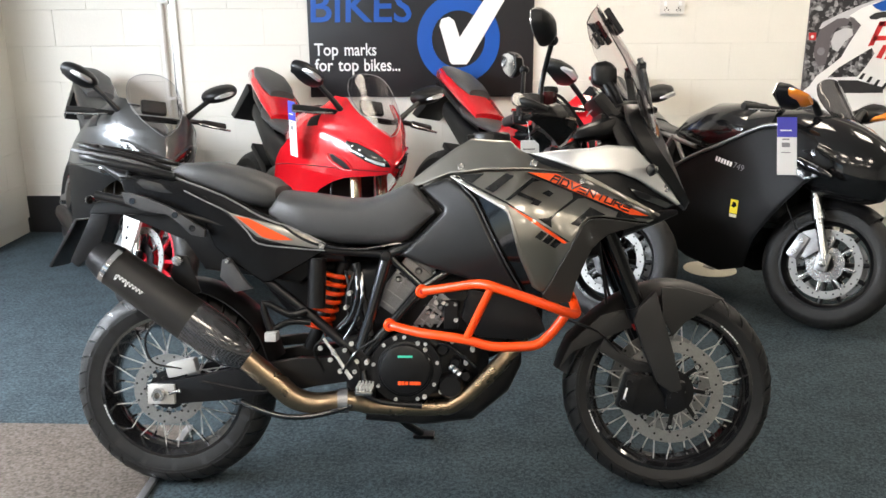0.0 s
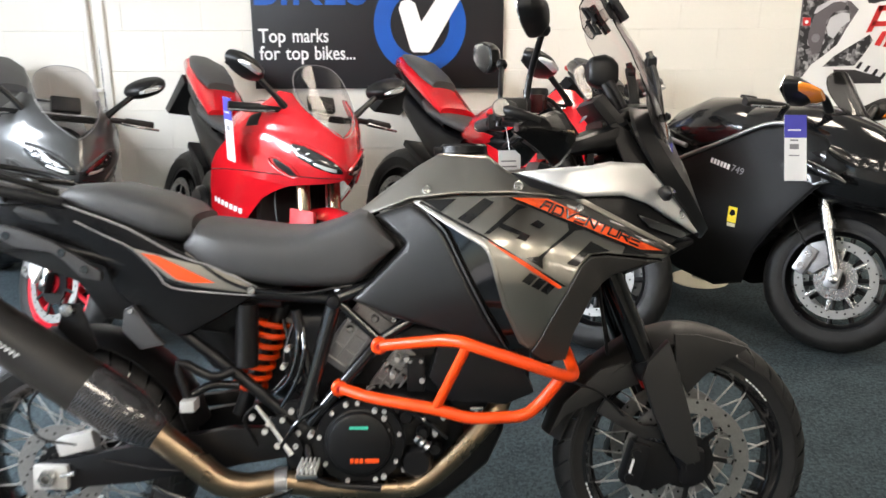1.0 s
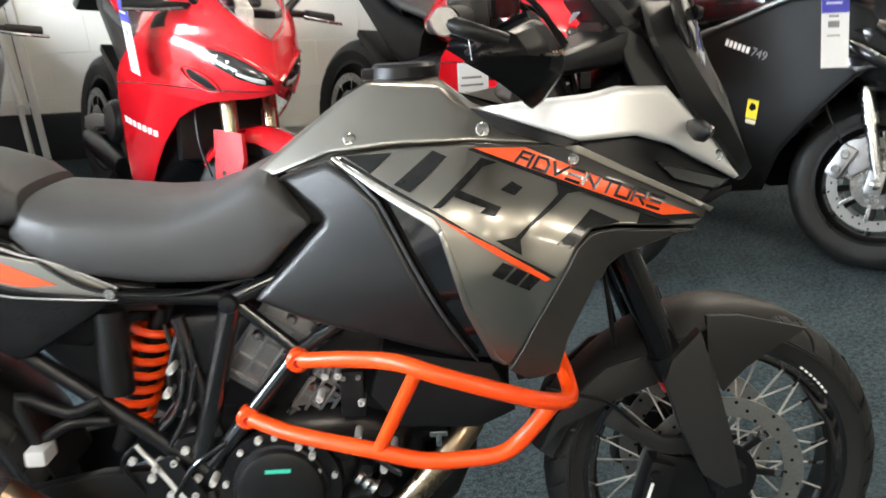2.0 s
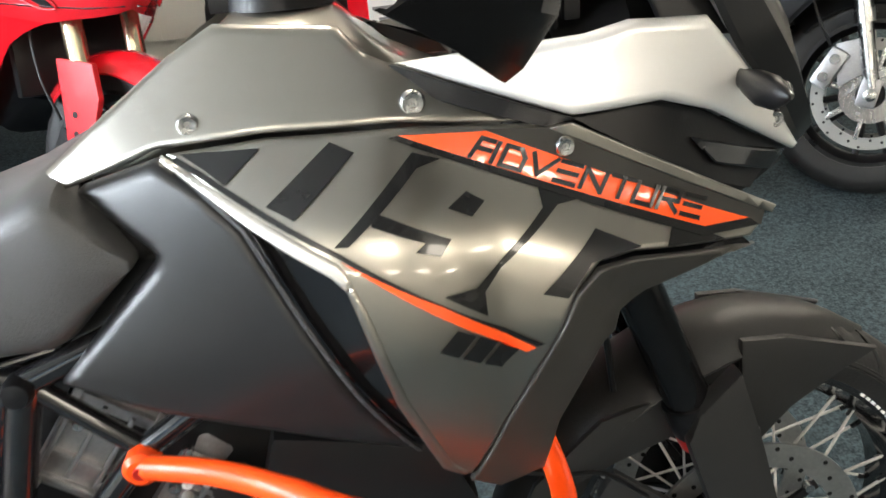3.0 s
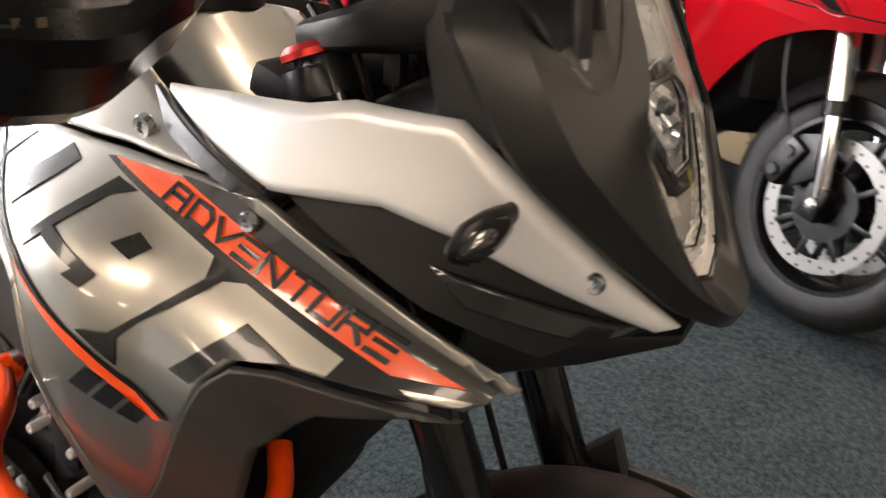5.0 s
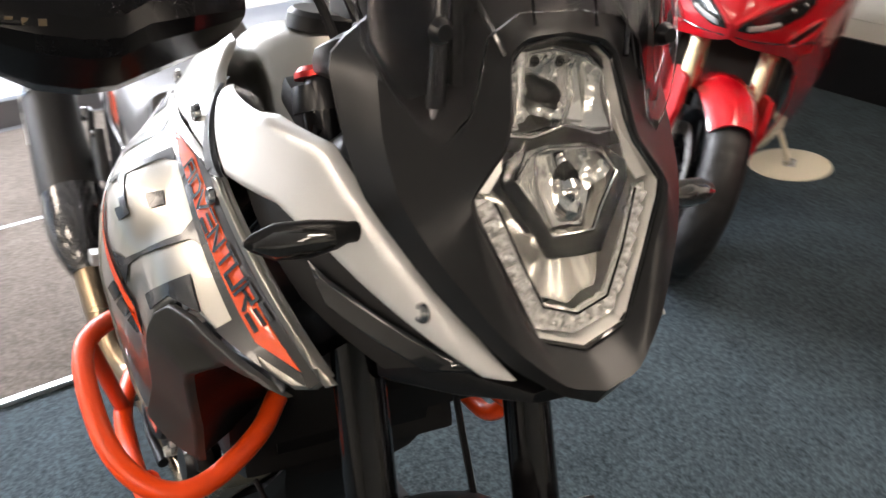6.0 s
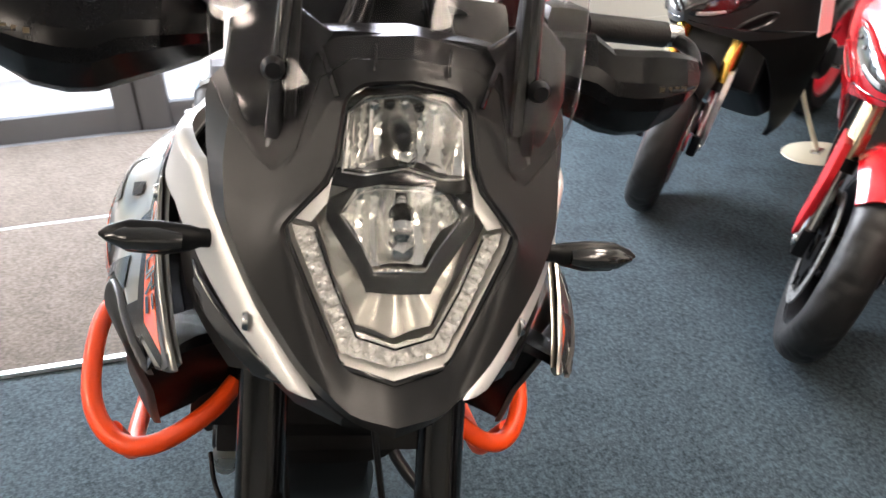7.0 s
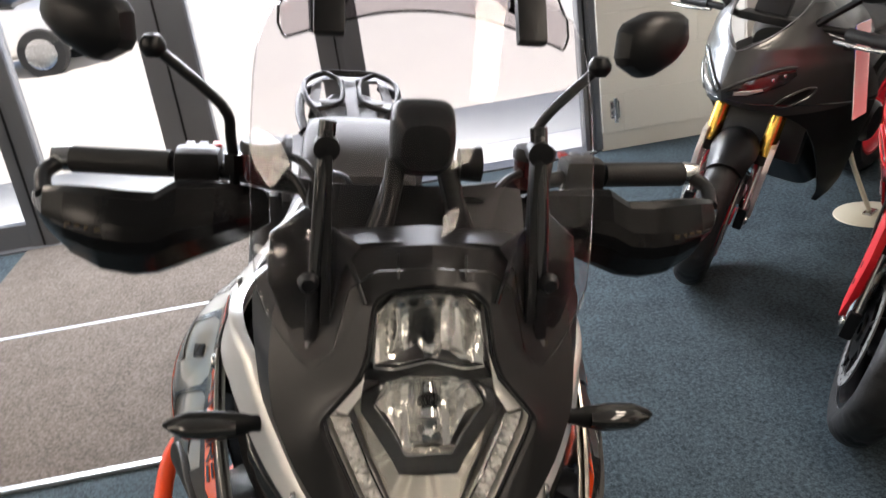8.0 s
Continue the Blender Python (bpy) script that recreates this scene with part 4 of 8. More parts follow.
part("radiator", box(1.165, -0.015, 0.700, 0.045, 0.37, 0.20, 0.008, Matrix.Rotation(radians(-14), 3, "Y").to_4x4()), BLACK_SATIN, bike, "black radiator")
part("radiator_cowl", prism([(0.94, 0.655), (1.13, 0.62), (1.17, 0.53), (1.10, 0.50), (0.96, 0.51), (0.915, 0.57)], -0.165, 0.165, 0.012), BLACK_SATIN, bike, "black plastic lower cowl")
part("sump_guard", body([(0.62, 0.09, 0.225, 0.27, 4), (0.80, 0.12, 0.22, 0.27, 4), (0.95, 0.12, 0.235, 0.33, 4), (1.06, 0.10, 0.32, 0.44, 4), (1.10, 0.08, 0.40, 0.50, 4)], 20), BLACK_SATIN, bike, "black sump guard")
for s in (-1, 1):
    y = s * 0.15
    for a, b, r in (((0.695, 0.755), (0.612, 0.47), 0.020), ((0.60, 0.73), (0.642, 0.51), 0.013), ((0.80, 0.655), (0.628, 0.455), 0.0165), ((0.695, 0.755), (0.80, 0.655), 0.012), ((0.80, 0.655), (1.02, 0.80), 0.015), ((0.695, 0.755), (1.05, 0.90), 0.016), ((1.02, 0.80), (1.24, 0.98), 0.016)):
        part("frame_tube", tube([(a[0], y, a[1]), (b[0], y, b[1])], r, 12, 1), BLACK_GLOSS, bike, "gloss black frame tube")
    part("frame_cap", lathe([(0.0005, -0.010), (0.014, -0.008), (0.017, 0.0), (0.017, 0.02), (0.0005, 0.02)], 20, closed=False, c=(0.692, s * 0.168, 0.752)), BLACK_METAL, bike, "", None)
    part("pivot_plate", prism([(0.56, 0.50), (0.64, 0.52), (0.66, 0.42), (0.655, 0.32), (0.60, 0.30), (0.56, 0.38)], s * 0.128, s * 0.150, 0.008), BLACK_METAL, bike, "black swingarm pivot plate")
    part("subframe_tube", tube([(0.24, s * 0.125, 0.74), (0.45, s * 0.135, 0.575), (0.615, s * 0.14, 0.435)], 0.015, 12, 1), BLACK_METAL, bike, "black subframe tube")
    part("subframe_rail", tube([(-0.20, s * 0.12, 0.93), (0.12, s * 0.125, 0.86), (0.40, s * 0.13, 0.78), (0.69, s * 0.14, 0.755)], 0.014, 10, 3), BLACK_METAL, bike, "black subframe rail")
    hanger = part("peg_hanger", tube([(0.45, s * 0.155, 0.585), (0.40, s * 0.17, 0.575), (0.325, s * 0.175, 0.61), (0.345, s * 0.178, 0.525)], 0.011, 10, 3), BLACK_METAL, bike, "black pillion peg bracket")
    part("pillion_peg", box(0.352, s * 0.19, 0.513, 0.035, 0.05, 0.028, 0.006), ZINC, hanger, "bare metal pillion peg")
    part("peg_stay", tube([(0.352, s * 0.17, 0.53), (0.40, s * 0.16, 0.552), (0.462, s * 0.15, 0.548)], 0.010, 10, 3), BLACK_METAL, hanger)
    peg = part("footpeg", box(0.632, s * 0.205, 0.355, 0.050, 0.075, 0.014, 0.004), STEEL, bike, "toothed steel footpeg")
    for k in range(5):
        for j in range(3):
            part("peg_tooth", box(0.612 + k * 0.010, s * (0.175 + j * 0.03), 0.368, 0.005, 0.018, 0.014, 0.001), ZINC, peg)
    part("peg_bracket", tube([(0.62, s * 0.15, 0.40), (0.63, s * 0.165, 0.36), (0.635, s * 0.18, 0.335)], 0.010, 10, 3), BLACK_METAL, bike)
    part("heel_plate", prism([(0.535, 0.47), (0.565, 0.48), (0.615, 0.40), (0.605, 0.36), (0.575, 0.40)], s * 0.158, s * 0.164, 0.002), BLACK_METAL, bike)
    for x, z in ((0.49, 0.47), (0.52, 0.435), (0.55, 0.40), (0.60, 0.43), (0.585, 0.485)):
        part("frame_bolt", lathe([(0.0003, -0.008), (0.007, -0.008), (0.008, 0.0), (0.0003, 0.0)], 10, closed=False, c=(x, 0, z)), ZINC, bike, "", pose(0, s * 0.152, 0) if s < 0 else pose(2 * x, s * 0.152, 0, 0, 0, 180))
part("brake_pedal", tube([(0.60, -0.165, 0.345), (0.68, -0.185, 0.315), (0.80, -0.185, 0.305)], [0.008, 0.007, 0.010], 10, 3), BLACK_METAL, bike, "black brake pedal")
part("brake_master", tube([(0.585, -0.158, 0.38), (0.545, -0.158, 0.44), (0.50, -0.155, 0.50)], [0.009, 0.006, 0.004], 10, 3), ZINC, bike, "rear brake cylinder and rod")
part("brake_hose", tube([(0.50, -0.15, 0.50), (0.47, -0.15, 0.46), (0.49, -0.12, 0.36), (0.30, -0.13, 0.33), (0.12, -0.135, 0.36)], 0.004, 8, 5), BLACK_SATIN, bike, "black brake hose")
for k, pts in enumerate(([(0.56, -0.10, 0.70), (0.585, -0.13, 0.60), (0.55, -0.13, 0.54), (0.50, -0.11, 0.50)], [(0.60, -0.12, 0.72), (0.57, -0.14, 0.62), (0.585, -0.14, 0.55), (0.62, -0.12, 0.50)], [(1.22, -0.17, 0.57), (1.27, -0.16, 0.55), (1.33, -0.13, 0.52), (1.40, -0.10, 0.45)], [(1.18, -0.05, 1.12), (1.30, -0.10, 1.02), (1.33, -0.09, 0.80), (1.36, -0.07, 0.60)], [(1.18, 0.06, 1.12), (1.31, 0.03, 1.0), (1.34, 0.02, 0.80), (1.40, 0.06, 0.55)])):
    part("hose", tube(pts, 0.0045 if k != 2 else 0.0035, 8, 6), BLACK_SATIN, bike, "thin black hose")

for x, z in ((0.719, 0.507), (0.787, 0.492), (0.809, 0.473), (0.816, 0.443), (0.633, 0.432), (0.807, 0.330), (0.855, 0.343), (0.882, 0.331), (0.595, 0.401), (0.565, 0.466), (0.531, 0.457), (0.58, 0.638), (0.569, 0.595), (0.841, 0.612), (0.863, 0.612), (0.829, 0.571), (0.889, 0.495), (0.60, 0.56), (0.90, 0.56), (0.95, 0.47), (0.93, 0.43)):
    for s in (-1, 1):
        part("engine_bolt", lathe([(0.0003, -0.004), (0.003, -0.004), (0.0035, -0.008), (0.0062, -0.008), (0.0072, 0.0), (0.0072, 0.03), (0.0003, 0.03)], 12, closed=False), ZINC, bike, "", pose(x, s * (0.176 if math.hypot(x - 0.75, z - 0.413) < 0.12 else 0.160), z, 0, 0, 0 if s < 0 else 180))
for pts in ([(0.60, -0.15, 0.72), (0.605, -0.165, 0.64), (0.585, -0.165, 0.57), (0.55, -0.16, 0.53)], [(0.615, -0.15, 0.70), (0.62, -0.168, 0.63), (0.60, -0.168, 0.56), (0.565, -0.165, 0.50)], [(0.84, -0.16, 0.50), (0.90, -0.17, 0.47), (0.96, -0.165, 0.42)], [(0.56, -0.16, 0.40), (0.60, -0.17, 0.46), (0.66, -0.165, 0.50)]):
    part("hose", tube(pts, 0.0055, 8, 5), BLACK_GLOSS, bike, "black rubber hose")

part("airbox", body([(0.30, 0.06, 0.62, 0.72, 4), (0.36, 0.07, 0.55, 0.74, 4), (0.55, 0.07, 0.46, 0.76, 4), (0.66, 0.07, 0.46, 0.76, 4)], 20), BLACK_SATIN, bike, "black airbox behind the shock", pose(0, 0.05, 0))
# shock with orange spring
shock = part("shock_absorber", tube([(0.440, -0.055, 0.45), (0.555, -0.055, 0.735)], 0.021, 16, 1), BLACK_METAL, bike, "rear shock absorber with an orange coil spring")
coil = []
for k in range(7 * 12 + 1):
    a, t = 2 * math.pi * k / 12, k / 84
    c = Vector((0.458, -0.055, 0.505)).lerp(Vector((0.532, -0.055, 0.688)), t)
    coil.append(c + Vector((0.035 * math.cos(a), 0.035 * math.sin(a), -0.012 * math.cos(a))))
part("spring", tube(coil, 0.0078, 8, 1), ORANGE, shock, "orange coil spring")
part("reservoir", tube([(0.474, -0.125, 0.590), (0.480, -0.125, 0.742)], 0.0275, 18, 1), BLACK_SATIN, bike, "black reservoir")

# swingarm and rear brake
for s in (-1, 1):
    part("swingarm_leg", prism([(-0.055, 0.345), (0.03, 0.362), (0.20, 0.395), (0.42, 0.435), (0.60, 0.44), (0.62, 0.37), (0.40, 0.335), (0.20, 0.300), (-0.01, 0.283), (-0.055, 0.295)], s * 0.100, s * 0.132, 0.009), BLACK_METAL, bike, "black swingarm leg")
part("rear_caliper", box(0.055, -0.118, 0.400, 0.095, 0.045, 0.046, 0.014, Matrix.Rotation(radians(-14), 3, "Y").to_4x4()), ZINC, bike, "cast rear brake caliper")
part("axle_block", box(-0.005, -0.138, 0.320, 0.085, 0.02, 0.062, 0.010), ZINC, bike, "pale axle block")
part("axle_nut", lathe([(0.0105, -0.022), (0.0195, -0.022), (0.0215, -0.014), (0.0215, 0.004), (0.0105, 0.004)], 6, c=(-0.008, -0.148, 0.322)), STEEL, bike, "hexagon axle nut")
part("axle_adjuster", tube([(0.02, -0.148, 0.325), (0.055, -0.148, 0.332)], 0.006, 8, 1), STEEL, bike)
part("sensor_cable", tube([(0.06, -0.138, 0.40), (-0.03, -0.14, 0.42), (-0.05, -0.14, 0.50), (0.01, -0.14, 0.555), (0.09, -0.12, 0.53)], 0.0035, 8, 6), BLACK_SATIN, bike, "black sensor cable")
part("chain_guard", prism([(0.06, 0.43), (0.40, 0.47), (0.44, 0.44), (0.06, 0.40)], 0.09, 0.12, 0.005), BLACK_SATIN, bike, "black chain guard")
part("rear_hugger", mudguard([(-0.05, 0.665), (0.08, 0.668), (0.20, 0.622), (0.30, 0.53), (0.345, 0.42)], [0.06, 0.085, 0.09, 0.09, 0.085], 0.03), BLACK_SATIN, bike, "black inner rear mudguard")

# exhaust
SIL_A, SIL_B = Vector((-0.132, -0.215, 0.739)), Vector((0.290, -0.205, 0.438))
ax = (SIL_B - SIL_A).normalized()
def sil(t):
    return SIL_A.lerp(SIL_B, t)
def oval(t0, t1, r0, r1, k=5, n=28):
    pts = [sil(t0 + (t1 - t0) * i / (k - 1)) for i in range(k)]
    return tube(pts, [r0 + (r1 - r0) * i / (k - 1) for i in range(k)], n, 1, flat=1.0)
silencer = part("silencer", oval(0.06, 0.60, 0.060, 0.067), SILENCER_BLACK, bike, "matt black exhaust silencer with a carbon end and bright band")
part("carbon_sleeve", tube([sil(t) for t in (0.595, 0.66, 0.73, 0.80, 0.86, 0.91, 0.95, 0.98)], [0.0675, 0.068, 0.068, 0.066, 0.060, 0.052, 0.044, 0.036], 28, 1), CARBON, silencer, "carbon fibre taper")
part("bright_band", oval(0.035, 0.065, 0.0625, 0.0628, 3), CHROME, silencer, "bright band")
part("end_cap", oval(-0.075, 0.036, 0.044, 0.0615, 5), BLACK_SATIN, silencer, "black end cap")
part("outlet", oval(-0.082, -0.06, 0.026, 0.028, 3), STEEL, silencer)
side = Vector((0, -1, 0))
upv = ax.cross(side).normalized()
def on_sil(t, h, r=0.0625):
    """A point on the outer side of the silencer: t along it, h up its side."""
    a = h / r
    return sil(t) + Vector((0, -r * math.cos(a), 0)) + upv * (r * math.sin(a))


for k in range(8):
    t0, tall = 0.125 + 0.0225 * k, 0.016 if k in (0, 3) else 0.008
    part("script_stroke", tube([on_sil(t0, -0.004), on_sil(t0 + 0.006, tall - 0.004), on_sil(t0 + 0.012, tall * 0.4 - 0.004), on_sil(t0 + 0.010, -0.006), on_sil(t0 + 0.022, -0.004)], 0.0013, 6, 3), WHITE, silencer, "white script logo stroke")
part("silencer_bolt", lathe([(0.0005, -0.012), (0.015, -0.010), (0.017, 0.0), (0.0005, 0.0)], 16, closed=False, c=(0.062, -0.16, 0.735)), STEEL, bike, "round fixing bolt")
part("silencer_strap", prism([(0.035, 0.69), (0.05, 0.75), (0.09, 0.75), (0.13, 0.64), (0.09, 0.62)], -0.155, -0.148, 0.003), BLACK_METAL, bike, "black silencer bracket")
part("mid_pipe", tube([sil(0.96), (0.36, -0.195, 0.375), (0.415, -0.185, 0.325), (0.48, -0.17, 0.305), (0.56, -0.16, 0.312), (0.64, -0.155, 0.300)], [0.034, 0.034, 0.033, 0.032, 0.031, 0.026], 20, 5), TITANIUM, bike, "heat-tinted exhaust link pipe")
part("pipe_clamp", tube([(0.545, -0.161, 0.311), (0.575, -0.159, 0.312)], 0.037, 20, 1), CAST_ALU, bike, "pipe clamp")
part("down_pipe", tube([(0.62, -0.155, 0.297), (0.74, -0.150, 0.290), (0.86, -0.150, 0.292), (0.90, -0.150, 0.305), (0.96, -0.148, 0.352), (1.05, -0.14, 0.445), (1.10, -0.10, 0.52), (1.06, -0.05, 0.60)], 0.0245, 20, 5), TITANIUM, bike, "heat-tinted header pipe")
part("collector_shield", tube([(0.25, -0.165, 0.305), (0.31, -0.18, 0.285), (0.388, -0.19, 0.268), (0.47, -0.195, 0.272), (0.56, -0.19, 0.294), (0.60, -0.17, 0.31)], 0.009, 10, 3), BLACK_GLOSS, bike, "black lower guard bar")
part("side_stand", tube([(0.62, 0.15, 0.30), (0.70, 0.22, 0.15), (0.765, 0.30, 0.075)], 0.014, 10, 3), BLACK_METAL, bike, "black side stand")
part("stand_foot", box(0.775, 0.305, 0.069, 0.075, 0.045, 0.012, 0.005, Matrix.Rotation(radians(LEAN), 3, "X").to_4x4()), BLACK_METAL, bike)

# crash bars
def crash_bar(s):
    y = lambda v: s * (v + 0.008 if s < 0 else 0.15 + (v - 0.15) * 0.8)
    up = part("crash_bar", tube([(0.80, y(0.166), 0.648), (0.89, y(0.225), 0.668), (0.972, y(0.30), 0.687), (1.034, y(0.330), 0.675), (1.143, y(0.330), 0.638), (1.205, y(0.310), 0.613), (1.240, y(0.272), 0.600), (1.246, y(0.225), 0.610), (1.232, y(0.165), 0.648), (1.205, y(0.13), 0.68)], 0.0138, 14, 5), ORANGE, bike, "orange tubular crash bar")
    part("lower_tube", tube([(0.703, y(0.155), 0.544), (0.79, y(0.205), 0.532), (0.925, y(0.262), 0.523), (1.006, y(0.272), 0.505), (1.080, y(0.276), 0.506), (1.132, y(0.275), 0.512), (1.170, y(0.276), 0.542), (1.216, y(0.292), 0.606)], 0.0138, 14, 5), ORANGE, up)
    part("cross_tube", tube([(1.005, y(0.318), 0.684), (0.932, y(0.264), 0.524)], 0.0115, 12, 1), ORANGE, up)
    for x, v, z in ((0.80, 0.166, 0.648), (0.703, 0.155, 0.544)):
        part("bar_end", lathe([(0.0005, -0.012), (0.014, -0.012), (0.020, -0.006), (0.020, 0.016), (0.0005, 0.016)], 18, closed=False), ORANGE, up, "", pose(x, y(v), z, 0, 0, 0 if s < 0 else 180))
        part("bar_bolt", lathe([(0.0005, -0.016), (0.007, -0.016), (0.008, -0.010), (0.0005, -0.010)], 12, closed=False), RED_ANOD, up, "", pose(x, y(v), z, 0, 0, 0 if s < 0 else 180))


crash_bar(-1)
crash_bar(1)

# tank and flank panels
tank = part("fuel_tank", body([(0.755, 0.085, 0.905, 0.945, 2.6), (0.83, 0.112, 0.92, 1.00, 2.6), (0.90, 0.125, 0.93, 1.06, 2.8), (0.955, 0.126, 0.94, 1.102, 3), (1.06, 0.126, 0.94, 1.100, 3), (1.12, 0.13, 0.92, 1.05, 3), (1.22, 0.15, 0.90, 1.0, 3), (1.33, 0.13, 0.88, 0.96, 3)], 36), GUNMETAL, bike, "warm grey metallic tank top")
part("tank_base", body([(0.765, 0.085, 0.78, 0.91, 2.6), (0.83, 0.108, 0.74, 0.93, 2.6), (0.95, 0.122, 0.70, 0.95, 3), (1.12, 0.125, 0.70, 0.95, 3), (1.33, 0.125, 0.74, 0.93, 3)], 28), BLACK_SATIN, bike, "black inner tank")
cap = part("filler_cap", lathe([(0.0005, 0.024), (0.052, 0.024), (0.058, 0.018), (0.060, 0.0), (0.0005, 0.0)], 36, "z", closed=False, c=(1.005, 0, 1.100)), BLACK_SATIN, bike, "black filler cap")
part("cap_hinge", box(0.95, 0, 1.108, 0.04, 0.05, 0.018, 0.005), BLACK_SATIN, cap)
tank_side = flank_part("tank_side", [(0.878, 0.984), (0.915, 0.960), (0.953, 0.922), (0.970, 0.888), (1.000, 0.824), (1.045, 0.735), (1.100, 0.640), (1.085, 0.640), (0.95, 0.685), (0.819, 0.722), (0.737, 0.755), (0.742, 0.764), (0.800, 0.824), (0.852, 0.876), (0.860, 0.884), (0.862, 0.892), (0.856, 0.898), (0.82, 0.926), (0.788, 0.951), (0.796, 0.957)], TANK_PLASTIC, "matt dark grey lower tank moulding", 0.018, 0.014, field=side_skin, cell=0.016)
flank_part("seat_gap", [(0.70, 0.75), (0.75, 0.77), (0.87, 0.89), (0.80, 0.96), (0.765, 0.975), (0.74, 0.90), (0.72, 0.80)], BLACK_DECAL, "black gap lining between seat and tank", 0.006, 0, -0.030, 0.04, side_skin)
flank_part("side_rib", [(0.884, 0.988), (0.918, 0.963), (0.957, 0.924), (0.974, 0.890), (1.004, 0.826), (1.049, 0.737), (1.104, 0.640), (1.099, 0.640), (1.045, 0.734), (1.000, 0.823), (0.970, 0.887), (0.953, 0.921), (0.914, 0.960)], BRACKET, "narrow edge rib", 0.010, 0.001, 0.004, 0.03, side_skin)
flank_part("side_recess", [(0.895, 0.988), (0.960, 0.955), (1.040, 0.905), (1.060, 0.870), (1.090, 0.763), (1.125, 0.680), (1.150, 0.648), (1.100, 0.640), (1.045, 0.735), (1.000, 0.824), (0.970, 0.888), (0.953, 0.922)], BLACK_GLOSS, "gloss black recess", 0.004, 0, -0.012, 0.04, side_skin)
shroud = flank_part("radiator_shroud", [(0.890, 0.990), (0.985, 1.002), (1.107, 1.004), (1.250, 0.996), (1.266, 0.994), (1.478, 0.880), (1.469, 0.863), (1.454, 0.857), (1.316, 0.875), (1.280, 0.873), (1.258, 0.854), (1.233, 0.805), (1.170, 0.687), (1.148, 0.659), (1.120, 0.676), (1.081, 0.763), (1.052, 0.870), (1.037, 0.896), (0.958, 0.942)], GUNMETAL, "warm grey metallic shroud with black number graphics", 0.008, 0.007, 0.004, 0.016)
flank_part("shroud_edge", [(0.886, 0.991), (0.896, 0.985), (0.970, 0.947), (1.042, 0.909), (1.052, 0.893), (1.046, 0.884), (1.034, 0.896), (0.957, 0.940), (0.884, 0.986)], PALE_EDGE, "bright bevelled edge", 0.005, 0.0045, 0.0065, 0.010)
flank_part("shroud_roll", [(1.052, 0.893), (1.064, 0.862), (1.091, 0.770), (1.128, 0.684), (1.146, 0.664), (1.138, 0.664), (1.118, 0.678), (1.080, 0.763), (1.051, 0.868), (1.046, 0.884)], GUNMETAL, "rolled rear edge of the shroud", 0.005, 0.0045, 0.0065, 0.010)
flank_part("shroud_shield", [(1.456, 0.852), (1.316, 0.871), (1.277, 0.869), (1.254, 0.850), (1.229, 0.802), (1.166, 0.684), (1.146, 0.655), (1.178, 0.628), (1.230, 0.628), (1.246, 0.690), (1.286, 0.785), (1.335, 0.825), (1.415, 0.848)], SHIELD, "matt dark grey lower shroud shield", 0.010, 0.004, 0.008, 0.022, shield_skin)
front_edge = [(1.452, 0.853), (1.415, 0.846), (1.335, 0.823), (1.286, 0.784), (1.246, 0.690), (1.230, 0.632)]
rings = []
for p in smooth_line([(x, 0, z) for x, z in front_edge], 4):
    x, z = p.x, p.z
    w = shield_skin(x, z)
    rings.append([(x - 0.002, -(w + 0.004), z), (x - 0.03, -(w * 0.5 + 0.07), z + 0.012), (x - 0.05, -0.12, z + 0.02), (x - 0.06, -0.12, z + 0.028), (x - 0.04, -(w * 0.5 + 0.07), z + 0.02), (x - 0.012, -(w - 0.002), z + 0.010)])
sides("shroud_lining", loft(rings), GUARD, bike, "gloss black inner face of the shroud")
flank_part("tank_cover", [(0.765, 0.950), (0.752, 0.966), (0.82, 1.018), (0.897, 1.073), (0.945, 1.100), (1.062, 1.092), (1.085, 1.066), (1.238, 0.997), (1.107, 1.008), (0.985, 1.006), (0.880, 0.994)], GUNMETAL, "warm grey metallic tank cover", 0.010, 0.009, 0.008, cell=0.014, field=cover_skin)
flank_part("tank_strap", [(1.060, 1.050), (1.112, 1.055), (1.271, 0.999), (1.240, 0.995)], BLACK_SATIN, "grey connecting strip", 0.006, 0.0012, 0.014, field=wing_skin)
flank_part("nose_wing", [(1.114, 1.054), (1.20, 1.064), (1.290, 1.070), (1.333, 1.079), (1.416, 1.074), (1.450, 1.040), (1.517, 0.969), (1.577, 0.905), (1.562, 0.903), (1.424, 0.981), (1.364, 1.001), (1.271, 0.999)], SILVER_PAINT, "pale silver painted wing panel", 0.016, 0.012, 0.011, cell=0.014, field=wing_skin)
flank_part("wing_underside", [(1.275, 0.994), (1.364, 0.998), (1.424, 0.978), (1.562, 0.902), (1.511, 0.893), (1.486, 0.882), (1.40, 0.92)], BLACK_SATIN, "dark air duct under the wing", 0.004, 0, -0.014, field=wing_skin)
flank_part("duct_blade", [(1.40, 0.958), (1.555, 0.903), (1.520, 0.893), (1.43, 0.925)], BLACK_GLOSS, "black duct blade", 0.005, 0.003, -0.004, field=wing_skin)
flank_part("trim_strip", [(1.247, 0.992), (1.268, 0.996), (1.491, 0.879), (1.484, 0.873)], GUNMETAL, "grey narrow trim strip", 0.005, 0.002, 0.009)
